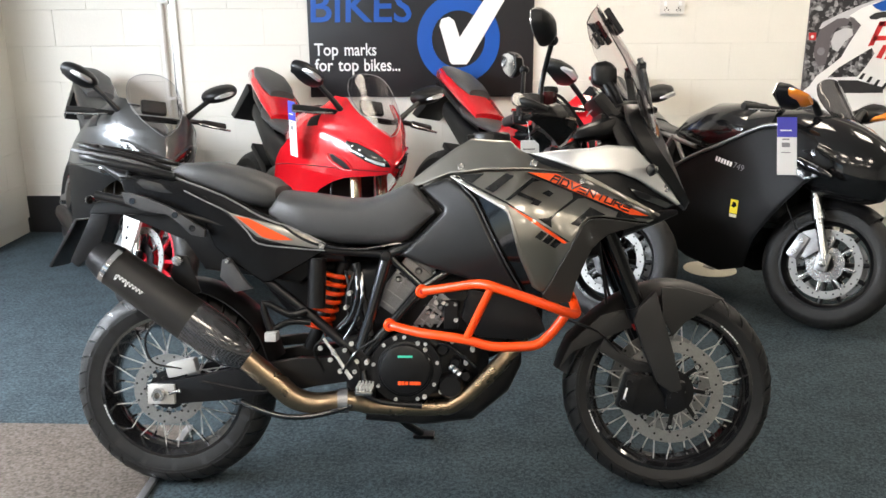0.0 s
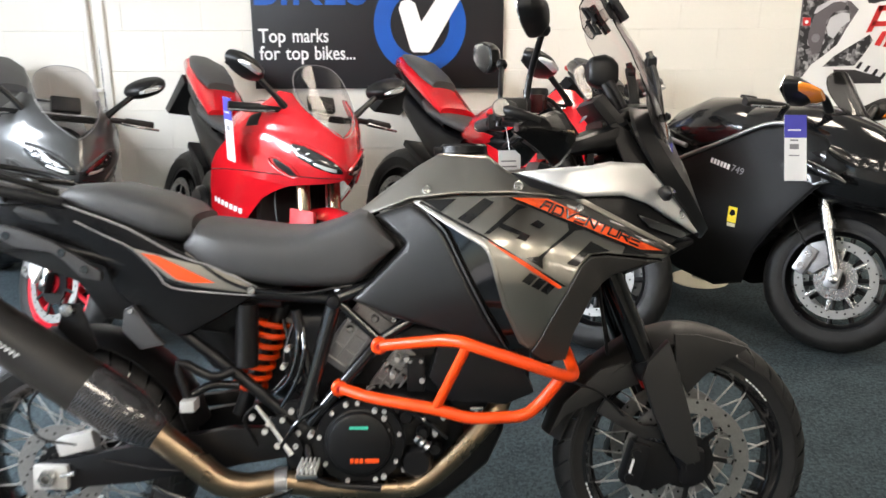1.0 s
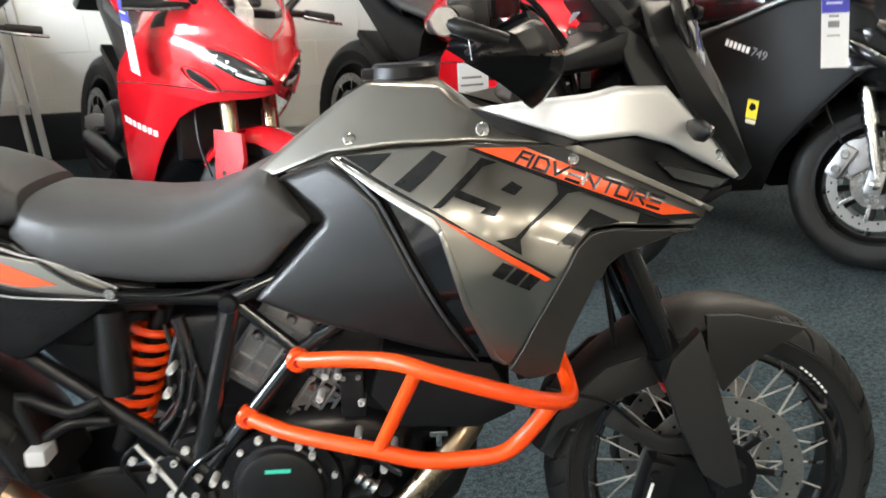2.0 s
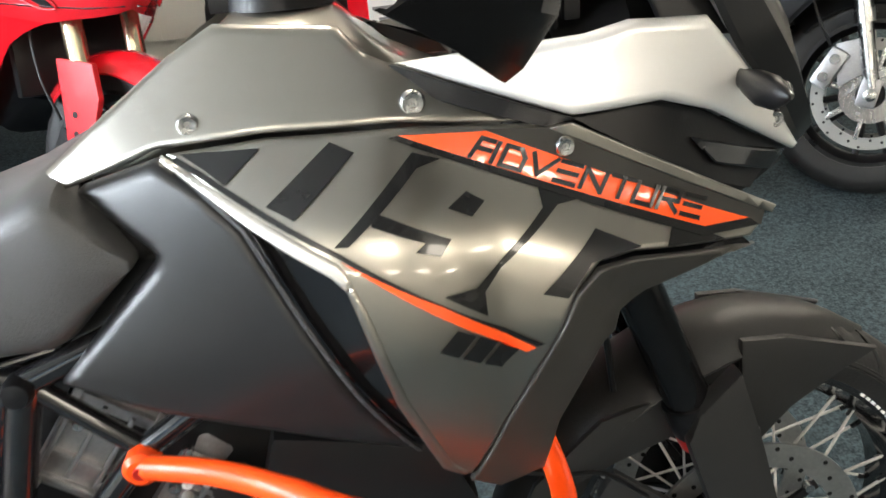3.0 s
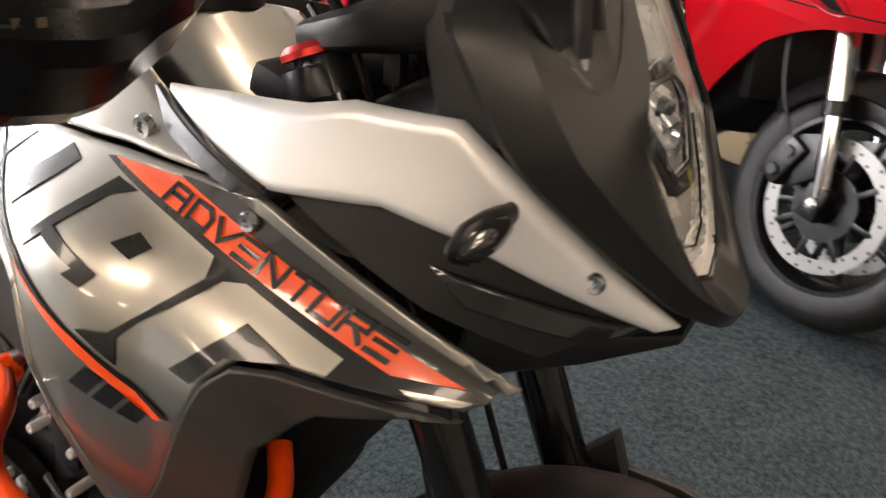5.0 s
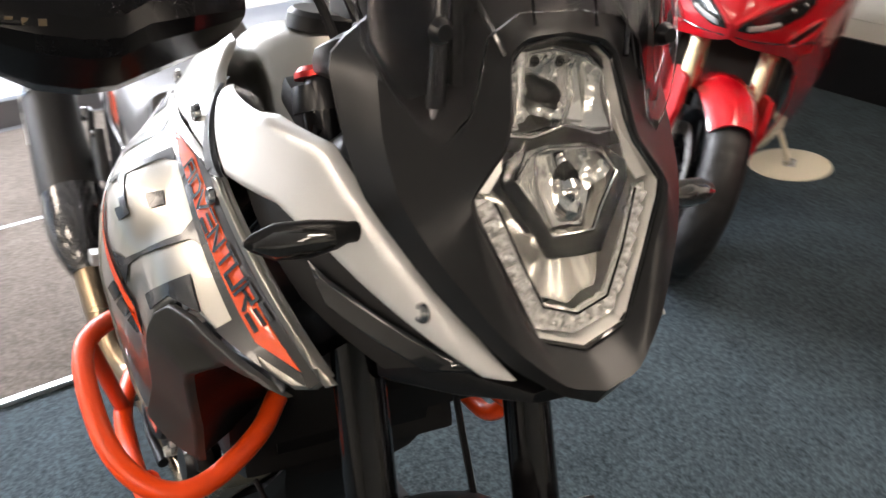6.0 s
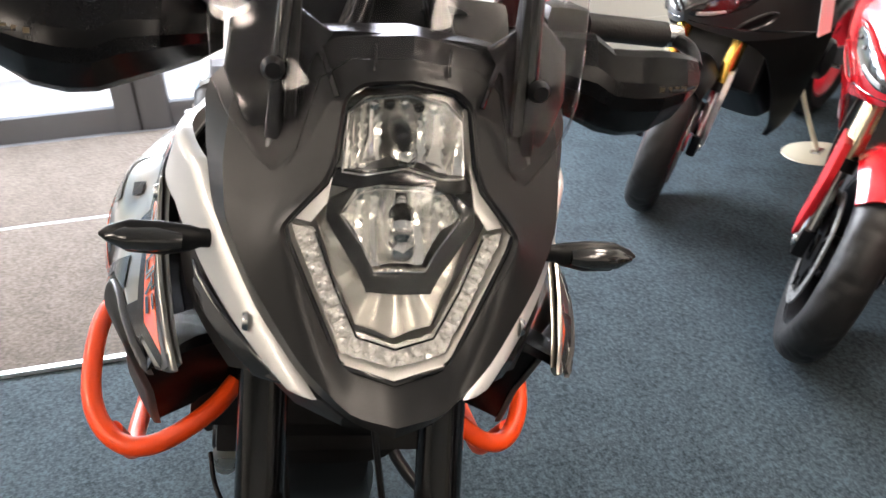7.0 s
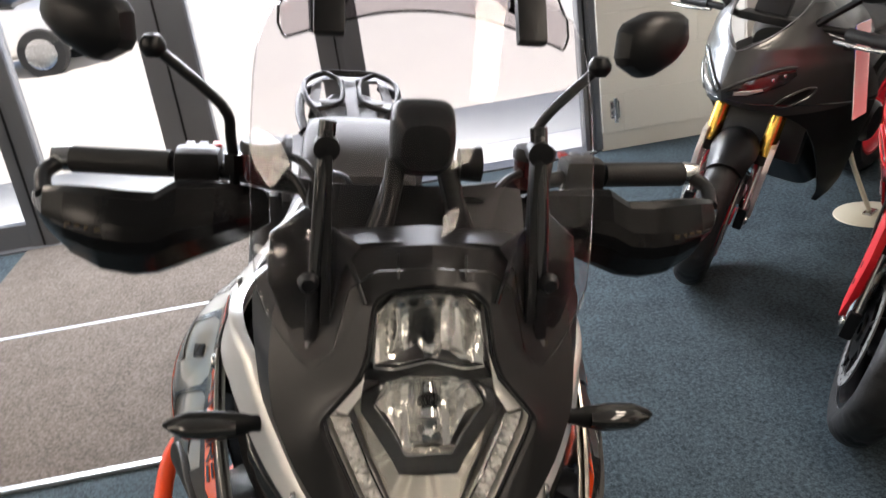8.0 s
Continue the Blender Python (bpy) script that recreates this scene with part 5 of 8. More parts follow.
GLYPHS = {
    "A": [[(0, 0), (0.12, 1.0), (0.62, 1.0)], [(0.06, 0.5), (0.62, 0.5)], [(0.80, 0), (0.80, 1.0)]],
    "D": [[(0.05, 0.0), (0.05, 1.0), (0.60, 1.0), (0.85, 0.62), (0.85, 0.0), (0.05, 0.0)]],
    "V": [[(0.0, 1.0), (0.42, 0.05), (0.95, 1.0)]],
    "E": [[(0.02, 0.0), (0.82, 0.0)], [(0.06, 0.5), (0.80, 0.5)], [(0.06, 1.0), (0.85, 1.0)]],
    "N": [[(0.0, 0.0), (0.0, 1.0), (0.82, 0.0), (0.82, 1.0)]],
    "T": [[(0.0, 1.0), (0.95, 1.0)], [(0.48, 1.0), (0.48, 0.0)]],
    "U": [[(0.02, 1.0), (0.02, 0.0), (0.82, 0.0), (0.82, 1.0)]],
    "R": [[(0.0, 0.0), (0.0, 1.0), (0.82, 1.0), (0.82, 0.52), (0.05, 0.48)], [(0.38, 0.48), (0.84, 0.0)]]}


def strokes_on_band(text, other_side):
    """Angular letters of straight strokes, laid along the name band."""
    bm = bmesh.new()
    n = len(text)
    def put(a, h):
        t = 1 - a if other_side else a
        return on_flank(1.169 + 0.228 * t + 0.0105 * h * (1 if not other_side else 0.6), 0.9765 - 0.0895 * t + 0.0155 * h, 0.0082)
    for i, ch in enumerate(text):
        for line in GLYPHS[ch]:
            for (a, b), (c, d) in zip(line, line[1:]):
                dx, dy = (c - a), (d - b) * 0.75
                L = math.hypot(dx, dy)
                ex, ey = dx / L * 0.07, dy / L * 0.07 / 0.75
                nx, ny = -dy / L * 0.085, dx / L * 0.085 / 0.75
                quad = [(a - ex + nx, b - ey + ny), (a - ex - nx, b - ey - ny), (c + ex - nx, d + ey - ny), (c + ex + nx, d + ey + ny)]
                bm.faces.new([bm.verts.new(put((i + 0.04 + u * 0.93) / n, v)) for u, v in quad])
    if other_side:
        flip(bm)
    return bm


for sgn, sh in ((1, shroud[0]), (-1, shroud[1])):
    def lay(name, outline, material, label="", off=0.0052, sgn=sgn, sh=sh):
        bm = panel(outline, on_flank, 0.0006, 0.008, 0, off + 0.0009)
        if sgn < 0:
            flip(bm)
        return part(name, bm, material, sh, label)
    lay("number_graphic", [(0.905, 0.992), (0.981, 0.996), (0.946, 0.968)], BLACK_DECAL, "black number graphic")
    lay("number_graphic", [(1.045, 0.998), (1.066, 0.989), (1.007, 0.943), (0.983, 0.953)], BLACK_DECAL, "black number graphic")
    lay("number_graphic", [(1.118, 0.985), (1.143, 0.977), (1.120, 0.973), (1.052, 0.922), (1.040, 0.922), (1.080, 0.955)], BLACK_DECAL, "black number graphic")
    lay("number_graphic", [(1.073, 0.948), (1.093, 0.940), (1.142, 0.918), (1.131, 0.906), (1.110, 0.913), (1.119, 0.919), (1.074, 0.936)], BLACK_DECAL, "black number graphic")
    lay("number_graphic", [(1.162, 0.950), (1.178, 0.940), (1.164, 0.931), (1.143, 0.941)], BLACK_DECAL, "black number graphic")
    lay("number_graphic", [(1.231, 0.943), (1.277, 0.927), (1.247, 0.926), (1.185, 0.885), (1.168, 0.868), (1.169, 0.845), (1.131, 0.871), (1.161, 0.873), (1.232, 0.926)], BLACK_DECAL, "black number graphic")
    lay("number_graphic", [(1.280, 0.902), (1.324, 0.880), (1.271, 0.876), (1.245, 0.849), (1.222, 0.856)], BLACK_DECAL, "black number graphic")
    lay("number_graphic", [(1.364, 0.892), (1.420, 0.865), (1.352, 0.874)], BLACK_DECAL, "black number graphic")
    lay("upper_band", [(1.185, 0.998), (1.262, 0.992), (1.478, 0.879), (1.469, 0.865), (1.438, 0.874)], DARK_BAND, "dark upper band")
    lay("name_band", [(1.107, 0.9995), (1.188, 0.996), (1.405, 0.896), (1.454, 0.875), (1.398, 0.880)], ORANGE_DECAL, "orange name band", 0.0058)
    lay("band_edge", [(1.098, 0.998), (1.107, 0.9995), (1.398, 0.880), (1.456, 0.874), (1.466, 0.866), (1.394, 0.8735)], BLACK_DECAL, "black band edge", 0.0060)
    lay("pin_stripe", [(0.897, 0.986), (0.901, 0.990), (1.044, 0.917), (1.221, 0.806), (1.214, 0.805), (1.044, 0.912)], BLACK_DECAL, "black pin stripe")
    lay("red_stripe", [(1.044, 0.911), (1.130, 0.862), (1.213, 0.804), (1.204, 0.800), (1.120, 0.857)], ORANGE_DECAL, "orange-red stripe", 0.0056)
    for k in range(3):
        u0 = k / 3
        a, b = Vector((1.140, 0.838)), Vector((1.202, 0.803))
        p, q = a.lerp(b, u0), a.lerp(b, u0 + 0.27)
        lay("logo_bar", [(p.x, p.y), (q.x, q.y), (q.x - 0.018, q.y - 0.018), (p.x - 0.018, p.y - 0.018)], BLACK_DECAL, "black logo bar")
    name = part("lettering", strokes_on_band("ADVENTURE", sgn < 0), BLACK_DECAL, sh, "black angular lettering")
# screws on the panels
screw = mesh_of("panel_screw", lathe([(0.0003, -0.003), (0.004, -0.003), (0.0045, -0.0055), (0.0085, -0.006), (0.0105, -0.003), (0.011, 0.0), (0.0003, 0.0)], 18, closed=False), STEEL)
for x, z, r, field in ((0.915, 1.016, 1.0, cover_skin), (1.124, 1.024, 1.15, cover_skin), (1.26, 0.975, 0.9, shroud_skin), (1.517, 0.952, 0.9, wing_skin)):
    for s in (-1, 1):
        v = field(x, z) + 0.0085
        piece("panel_screw", screw, bike, pose(x, s * v, z, 0, 0, 0 if s < 0 else 180) @ Matrix.Scale(r, 4), "steel panel screw")

# front fairing and headlight
HALF_LENS = [(0.0, 1.178), (0.040, 1.173), (0.056, 1.160), (0.062, 1.115), (0.070, 1.094), (0.1035, 1.057), (0.100, 1.042), (0.050, 0.941), (0.0, 0.927)]
lens_loop = HALF_LENS + [(-a, b) for a, b in HALF_LENS[-2:0:-1]]


def shell(rows, thick):
    """A folded plastic shell through rows of (y, x, z) for one half, mirrored, thickened backwards, with softened folds."""
    bm = bmesh.new()
    def dense(row):
        P = [Vector(p) for p in row]
        out = []
        for a, b in zip(P, P[1:]):
            out += [a.lerp(b, k / 4) for k in range(4)]
        out.append(P[-1])
        for _ in range(1):
            out = [out[0]] + [0.25 * out[k - 1] + 0.5 * out[k] + 0.25 * out[k + 1] for k in range(1, len(out) - 1)] + [out[-1]]
        return [tuple(p) for p in out]
    rows = [dense(r) for r in rows]
    fine = [rows[0], rows[1]]
    for A, B in zip(rows[1:], rows[2:]):
        fine += [[tuple(Vector(a).lerp(Vector(b), k / 4)) for a, b in zip(A, B)] for k in (1, 2, 3, 4)]
    loops = [row + [(-y, x, z) for y, x, z in row[-2:0:-1]] for row in fine]
    V = [[bm.verts.new((x, y, z)) for y, x, z in loop] for loop in loops]
    n = len(loops[0])
    for A, B in zip(V, V[1:]):
        for k in range(n):
            quad = (A[k], A[(k + 1) % n], B[(k + 1) % n], B[k])
            bm.faces.new(quad if (quad[0].co - quad[2].co).length < (quad[1].co - quad[3].co).length else quad[1:] + quad[:1])
    bmesh.ops.triangulate(bm, faces=list(bm.faces), quad_method="FIXED")
    bmesh.ops.recalc_face_normals(bm, faces=bm.faces)
    if sum(f.normal.x * f.calc_area() for f in bm.faces) < 0:
        bmesh.ops.reverse_faces(bm, faces=list(bm.faces))
    ext = bmesh.ops.extrude_face_region(bm, geom=list(bm.faces))
    front = set(bm.verts) - {g for g in ext["geom"] if isinstance(g, bmesh.types.BMVert)}
    for v in front:
        v.co.x -= thick
        v.co.y *= 0.985
    bmesh.ops.recalc_face_normals(bm, faces=bm.faces)
    return bm


RIM = [(y * 1.03, nose_x(y, z) + 0.007, 1.05 + (z - 1.05) * 1.03) for y, z in HALF_LENS[::-1]]
SILL = [(y * 1.07, nose_x(y, z) + o, 1.05 + (z - 1.05) * 1.06) for (y, z), o in zip(HALF_LENS[::-1], (0.013, 0.013, 0.010, 0.009, 0.007, 0.008, 0.008, 0.009, 0.010))]
FOLD = [(0.0, 1.617, 0.902), (0.042, 1.612, 0.911), (0.088, 1.583, 0.946), (0.136, 1.537, 1.008), (0.158, 1.503, 1.050), (0.162, 1.474, 1.094), (0.156, 1.440, 1.150), (0.092, 1.452, 1.206), (0.0, 1.474, 1.222)]
EDGE = [(0.0, 1.608, 0.884), (0.037, 1.602, 0.896), (0.080, 1.574, 0.920), (0.128, 1.527, 0.972), (0.170, 1.460, 1.040), (0.179, 1.428, 1.094), (0.182, 1.397, 1.149), (0.112, 1.40, 1.206), (0.0, 1.425, 1.222)]
nose = part("nose_fairing", shell([RIM, SILL, FOLD, EDGE], 0.008), BODY_BLACK, bike, "matt black folded nose fairing round the headlight", angle=20)
for k in range(3):
    part("cowl_rib", tube([(1.4725 + 0.0045, -0.034 + 0.034 * k, 1.212), (1.487, -0.034 + 0.034 * k, 1.190)], 0.0016, 6, 1), BLACK_GLOSS, bike)
for s in (-1, 1):
    part("cowl_edge", tube([(1.4945, s * 0.066, 1.166), (1.480, s * 0.076, 1.190), (1.466, s * 0.086, 1.210)], 0.0028, 8, 3), BLACK_GLOSS, bike, "glossy raised edge beside the headlight")
lamp = part("headlight", panel([(a * 1.02, 1.05 + (b - 1.05) * 1.015) for a, b in lens_loop], on_nose, 0.004, 0.03, 0, -0.075), CAST_ALU, bike, "large upright headlight with two stacked reflectors behind clear glass")
rings = [[on_nose(a * k, 1.05 + (b - 1.05) * k, o) for a, b in lens_loop] for k, o in ((1.0, 0.0), (0.995, -0.03), (0.99, -0.072), (1.0, -0.072), (1.01, -0.03), (1.012, 0.0))]
part("lamp_bowl", loft(rings + [rings[0]], caps=False), SILVER_PAINT, lamp, "pale lamp housing")
g = part("lens", panel(lens_loop, on_nose, 0.003, 0.03, 0.002, 0.003), CLEAR, lamp, "clear headlight glass")
g.visible_shadow = False
part("lens_gasket", tube([on_nose(a * 1.018, 1.05 + (b - 1.05) * 1.016, 0.003) for a, b in lens_loop], 0.0030, 8, 1, closed=True), BLACK_GLOSS, lamp, "black lens gasket")


def reflector(name, outline, depth, focus, label):
    """A bright bowl of upright facets set into the lamp, with a pale rim."""
    cu, cv = focus
    def bowl(u, v, out):
        d = min(1.0, math.hypot((u - cu) / 0.060, (v - cv) / 0.055))
        ripple = 0.0022 * math.cos((u - cu) * 380) * min(1, abs(u - cu) * 40)
        return Vector((nose_x(u, v) - 0.012 - depth * (1 - d * d) + ripple + out, u, v))
    ref = part(name, panel(outline, bowl, 0.002, 0.005, 0), REFLECTOR, lamp, label, angle=20)
    part("reflector_rim", tube([on_nose(a, b, -0.011) for a, b in outline], 0.0011, 6, 1, closed=True), CHROME, ref)
    return ref


HI = [(-0.052, 1.148), (-0.036, 1.161), (0.0, 1.167), (0.036, 1.161), (0.052, 1.148), (0.055, 1.120), (0.056, 1.100), (0.036, 1.099), (0.0, 1.107), (-0.036, 1.099), (-0.056, 1.100), (-0.055, 1.120)]
LO = [(-0.040, 1.084), (-0.022, 1.089), (0.022, 1.089), (0.040, 1.084), (0.056, 1.066), (0.034, 1.038), (0.024, 1.020), (-0.024, 1.018), (-0.034, 1.036), (-0.056, 1.066)]
hi_ref = reflector("high_beam_reflector", HI, 0.046, (0.0, 1.122), "bright faceted high beam reflector")
lo_ref = reflector("low_beam_reflector", LO, 0.042, (0.0, 1.060), "bright faceted low beam reflector")
for x, z0, z1, w in ((-0.030, 1.104, 1.150, 0.014), (0.031, 1.104, 1.150, 0.015), (-0.046, 1.104, 1.140, 0.008), (0.047, 1.104, 1.142, 0.008)):
    part("reflector_vane", panel([(x - w / 2, z0), (x + w / 2, z0), (x + w * 0.25, (z0 + z1) / 2), (x + w * 0.1, z1), (x - w * 0.2, z1), (x - w * 0.1, (z0 + z1) / 2)], lambda u, v, out, x=x: Vector((nose_x(u, v) - 0.030 + 0.5 * (u - x) * (1 if x > 0 else -1) + 0.25 * (v - 1.125) + out, u, v)), 0.0015, 0.006, 0.0005), REFLECTOR, hi_ref)
for k in range(5):
    u = -0.028 + 0.014 * k
    part("reflector_dimple", lathe([(0.0003, 0.003), (0.004, 0.0025), (0.0055, 0.0), (0.0003, 0.0)], 12, "x", closed=False), SMOKE if k % 2 else CHROME, hi_ref, "", pose(nose_x(u, 1.152) - 0.026, u, 1.153 + 0.004 * (1 - abs(k - 2) / 2)))
part("bulb", lathe([(0.0003, 0.018), (0.007, 0.017), (0.011, 0.010), (0.012, -0.02), (0.0003, -0.02)], 20, "x", closed=False), BLACK_GLOSS, hi_ref, "dark bulb shield", pose(nose_x(0, 1.122) - 0.040, 0.0, 1.128))
part("bulb_glass", lathe([(0.0003, 0.016), (0.009, 0.012), (0.013, 0.0), (0.013, -0.012), (0.0003, -0.012)], 20, "x", closed=False), CHROME, hi_ref, "bright bulb cap", pose(nose_x(0, 1.11) - 0.036, 0.004, 1.110))
part("bulb", tube([on_nose(0.0, 1.078, -0.030), on_nose(0.0, 1.052, -0.016)], [0.009, 0.012], 14, 1), CHROME, lo_ref, "bright bulb cap")
part("bulb", lathe([(0.0003, 0.012), (0.008, 0.011), (0.012, 0.0), (0.0003, 0.0)], 16, "x", closed=False), SMOKE, lo_ref, "dark bulb glass", pose(nose_x(0, 1.062) - 0.022, 0.0, 1.066))
part("bulb_glass", lathe([(0.0003, 0.014), (0.010, 0.010), (0.014, 0.0), (0.0003, 0.0)], 16, "x", closed=False), CHROME, lo_ref, "bright bulb cap", pose(nose_x(0, 1.04) - 0.020, 0.002, 1.037))
part("reflector_bridge", panel([(-0.060, 1.102), (-0.034, 1.1015), (0.0, 1.108), (0.034, 1.1015), (0.060, 1.102), (0.068, 1.088), (0.044, 1.0865), (0.022, 1.092), (-0.022, 1.092), (-0.044, 1.0865), (-0.068, 1.088)], on_nose, 0.006, 0.02, 0.001, -0.012), BLACK_GLOSS, lamp, "gloss black bridge")
for s in (-1, 1):
    part("low_beam_frame", panel([(s * 0.043, 1.089), (s * 0.068, 1.075), (s * 0.069, 1.060), (s * 0.038, 1.016), (s * 0.030, 1.001), (0.0, 1.000), (0.0, 1.0165), (s * 0.024, 1.0175), (s * 0.035, 1.0375), (s * 0.057, 1.066)], on_nose, 0.008, 0.02, 0.0015, -0.008), BLACK_GLOSS, lamp, "black frame under the low beam")
part("upper_bezel", panel([(-0.054, 1.150), (-0.037, 1.164), (0.0, 1.170), (0.037, 1.164), (0.054, 1.150), (0.053, 1.160), (0.038, 1.171), (0.0, 1.176), (-0.038, 1.171), (-0.053, 1.160)], on_nose, 0.005, 0.02, 0.001, -0.008), BLACK_GLOSS, lamp, "black upper bezel")


def crinkle(u, v, out):
    return on_nose(u, v, out + 0.0035 * noise.noise(Vector((u * 190, v * 190, 3.0))) + 0.002 * noise.noise(Vector((u * 420, v * 420, 7.0))))


def chin(u, v, out):
    return Vector((nose_x(u, v) - 0.024 - 0.22 * max(0, v - 0.950) - 0.0018 * math.cos(math.atan2(u, v - 1.03) * 11) + out, u, v))


part("chin_reflector", panel([(-0.066, 1.062), (-0.032, 1.012), (0.032, 1.012), (0.066, 1.062), (0.076, 1.050), (0.058, 1.005), (0.036, 0.963), (0.0, 0.953), (-0.036, 0.963), (-0.058, 1.005), (-0.076, 1.050)], chin, 0.003, 0.004, 0.002), CHIN_MIRROR, lamp, "satin reflector of broad rays below the bulbs")
for s in (-1, 1):
    part("cheek_reflector", panel([(s * 0.0605, 1.115), (s * 0.066, 1.100), (s * 0.098, 1.058), (s * 0.082, 1.056), (s * 0.068, 1.074), (s * 0.066, 1.088)], on_nose, 0.003, 0.02, 0.001, -0.010), SILVER_PAINT, lamp, "satin side reflector")
    # row of clear faceted cells along the lower edge
    run = [(s * 0.088, 1.046), (s * 0.0445, 0.9555), (s * 0.0, 0.942)]
    run = [Vector((*p, 0)) for p in run]
    spots = [run[0].lerp(run[1], (k + 0.3) / 7.2) for k in range(7)] + [run[1].lerp(run[2], (k + 0.55) / 3) for k in range(3)]
    for k, c in enumerate(spots):
        d = (run[1] - run[0]).normalized() if k < 7 else (run[2] - run[1]).normalized()
        turn = math.degrees(math.atan2(d.y, d.x))
        q = on_nose(c.x, c.y, -0.013)
        cell = part("lamp_cell", join(*[(lambda b: (bmesh.ops.rotate(b, cent=(0, 0, 0), matrix=Matrix.Rotation(radians(turn), 3, "X"), verts=b.verts), b)[1])(b) for b in (
            box(0, 0, 0, 0.006, 0.0125, 0.0155, 0.002, None, 1), lathe([(0.0003, 0.0085), (0.0028, 0.0078), (0.0052, 0.0035), (0.0058, 0.002), (0.0003, 0.002)], 9, "x", closed=False))]), CELL, lamp, "", pose(q.x, q.y, q.z), angle=12)
        for j, (a, b) in enumerate(((0.0035, 0.0045), (-0.0035, 0.004), (0.003, -0.005), (-0.004, -0.004))):
            e = Matrix.Rotation(radians(turn), 3, "X") @ Vector((0.0042, a, b))
            part("cell_facet", box(e.x, e.y, e.z, 0.0035, 0.0042, 0.0042, 0.001, Matrix.Rotation(radians(37 * ((k + j) % 4) + 15), 3, "X").to_4x4() @ Matrix.Rotation(radians(24), 4, "Y"), 1), CELL, cell)
    back = panel([(s * 0.099, 1.052), (s * 0.079, 1.050), (s * 0.058, 1.005), (s * 0.036, 0.962), (0.0, 0.952), (0.0, 0.932), (s * 0.049, 0.944)], crinkle, 0.003, 0.0035, 0, -0.013)
    part("cell_tray", back, CELL, lamp, "crinkled clear tray of lamp cells", angle=10)
    part("cell_frame", tube([on_nose(a, b, -0.008) for a, b in ((s * 0.078, 1.050), (s * 0.058, 1.003), (s * 0.036, 0.961), (0.0, 0.951))], 0.0013, 6, 1), BLACK_GLOSS, lamp, "dark line beside the cells")
part("cowl_top", body([(1.33, 0.115, 1.150, 1.176, 4), (1.38, 0.112, 1.165, 1.204, 4), (1.42, 0.100, 1.178, 1.216, 4), (1.458, 0.085, 1.186, 1.218, 4)], 24), BLACK_SATIN, bike, "black cowl above the headlight")
for s in (-1, 1):
    part("cowl_side", panel([(1.385, 1.052), (1.452, 1.050), (1.424, 1.098), (1.394, 1.148), (1.36, 1.172), (1.345, 1.165), (1.362, 1.11)], lambda u, v, out, s=s: Vector((u, s * (0.158 - 0.20 * (v - 1.05) + out), v)), 0.006, 0.04, 0.004), BLACK_SATIN, bike, "black inner screen support")
part("nose_core", body([(1.22, 0.14, 0.86, 1.02, 4), (1.36, 0.135, 0.86, 1.10, 4), (1.44, 0.085, 0.88, 1.08, 4), (1.475, 0.05, 0.90, 1.0, 4)], 20), BLACK_SATIN, bike, "black inner nose")
part("chin_plate", body([(1.40, 0.11, 0.80, 0.88, 4), (1.50, 0.085, 0.84, 0.882, 4), (1.575, 0.045, 0.872, 0.886, 4)], 16), BLACK_SATIN, bike, "black under-nose plate")
# indicators
for s in (-1, 1):
    ind = part("indicator", loft([[(1.457 + r * 0.62 * math.cos(a), s * y, 1.008 + dz + r * math.sin(a)) for a in [2 * math.pi * k / 16 for k in range(16)]] for y, r, dz in ((0.272, 0.002, 0.0), (0.265, 0.008, 0.0), (0.245, 0.0165, -0.001), (0.215, 0.0175, -0.002), (0.190, 0.0135, -0.001), (0.180, 0.010, 0), (0.150, 0.0095, 0), (0.12, 0.012, 0))]), BLACK_SATIN, bike, "slim black indicator on a rubber stalk")
    part("indicator_lens", loft([[(1.462 + r * 0.72 * math.cos(a), s * y, 1.007 + r * 0.72 * math.sin(a)) for a in [2 * math.pi * k / 14 for k in range(14)]] for y, r in ((0.266, 0.004), (0.248, 0.0165), (0.220, 0.0178), (0.196, 0.012))]), SMOKE, ind, "smoked indicator lens")

# screen
def on_screen(u, v, out):
    c = float(np.interp(v, (1.08, 1.13, 1.22, 1.33, 1.47, 1.52), (1.528, 1.520, 1.492, 1.444, 1.356, 1.325)))
    return Vector((c - 1.9 * u * u + out, u, v))
half_scr = [(0.0, 1.205), (0.055, 1.200), (0.082, 1.18), (0.098, 1.118), (0.118, 1.094), (0.150, 1.125), (0.174, 1.165), (0.181, 1.25), (0.181, 1.33), (0.177, 1.39), (0.160, 1.430), (0.11, 1.452), (0.05, 1.460), (0.0, 1.462)]
scr = part("windscreen", panel(half_scr + [(-a, b) for a, b in half_scr[-2:0:-1]], on_screen, 0.0035, 0.035, 0.0), SCREEN, bike, "clear faintly tinted touring windscreen")
scr.visible_shadow = False
part("screen_rim", tube([on_screen(a, b, -0.0015) for a, b in half_scr[1:] + [(-a, b) for a, b in half_scr[-2:0:-1]]], 0.0008, 6, 2), SCREEN, bike, "polished screen edge")
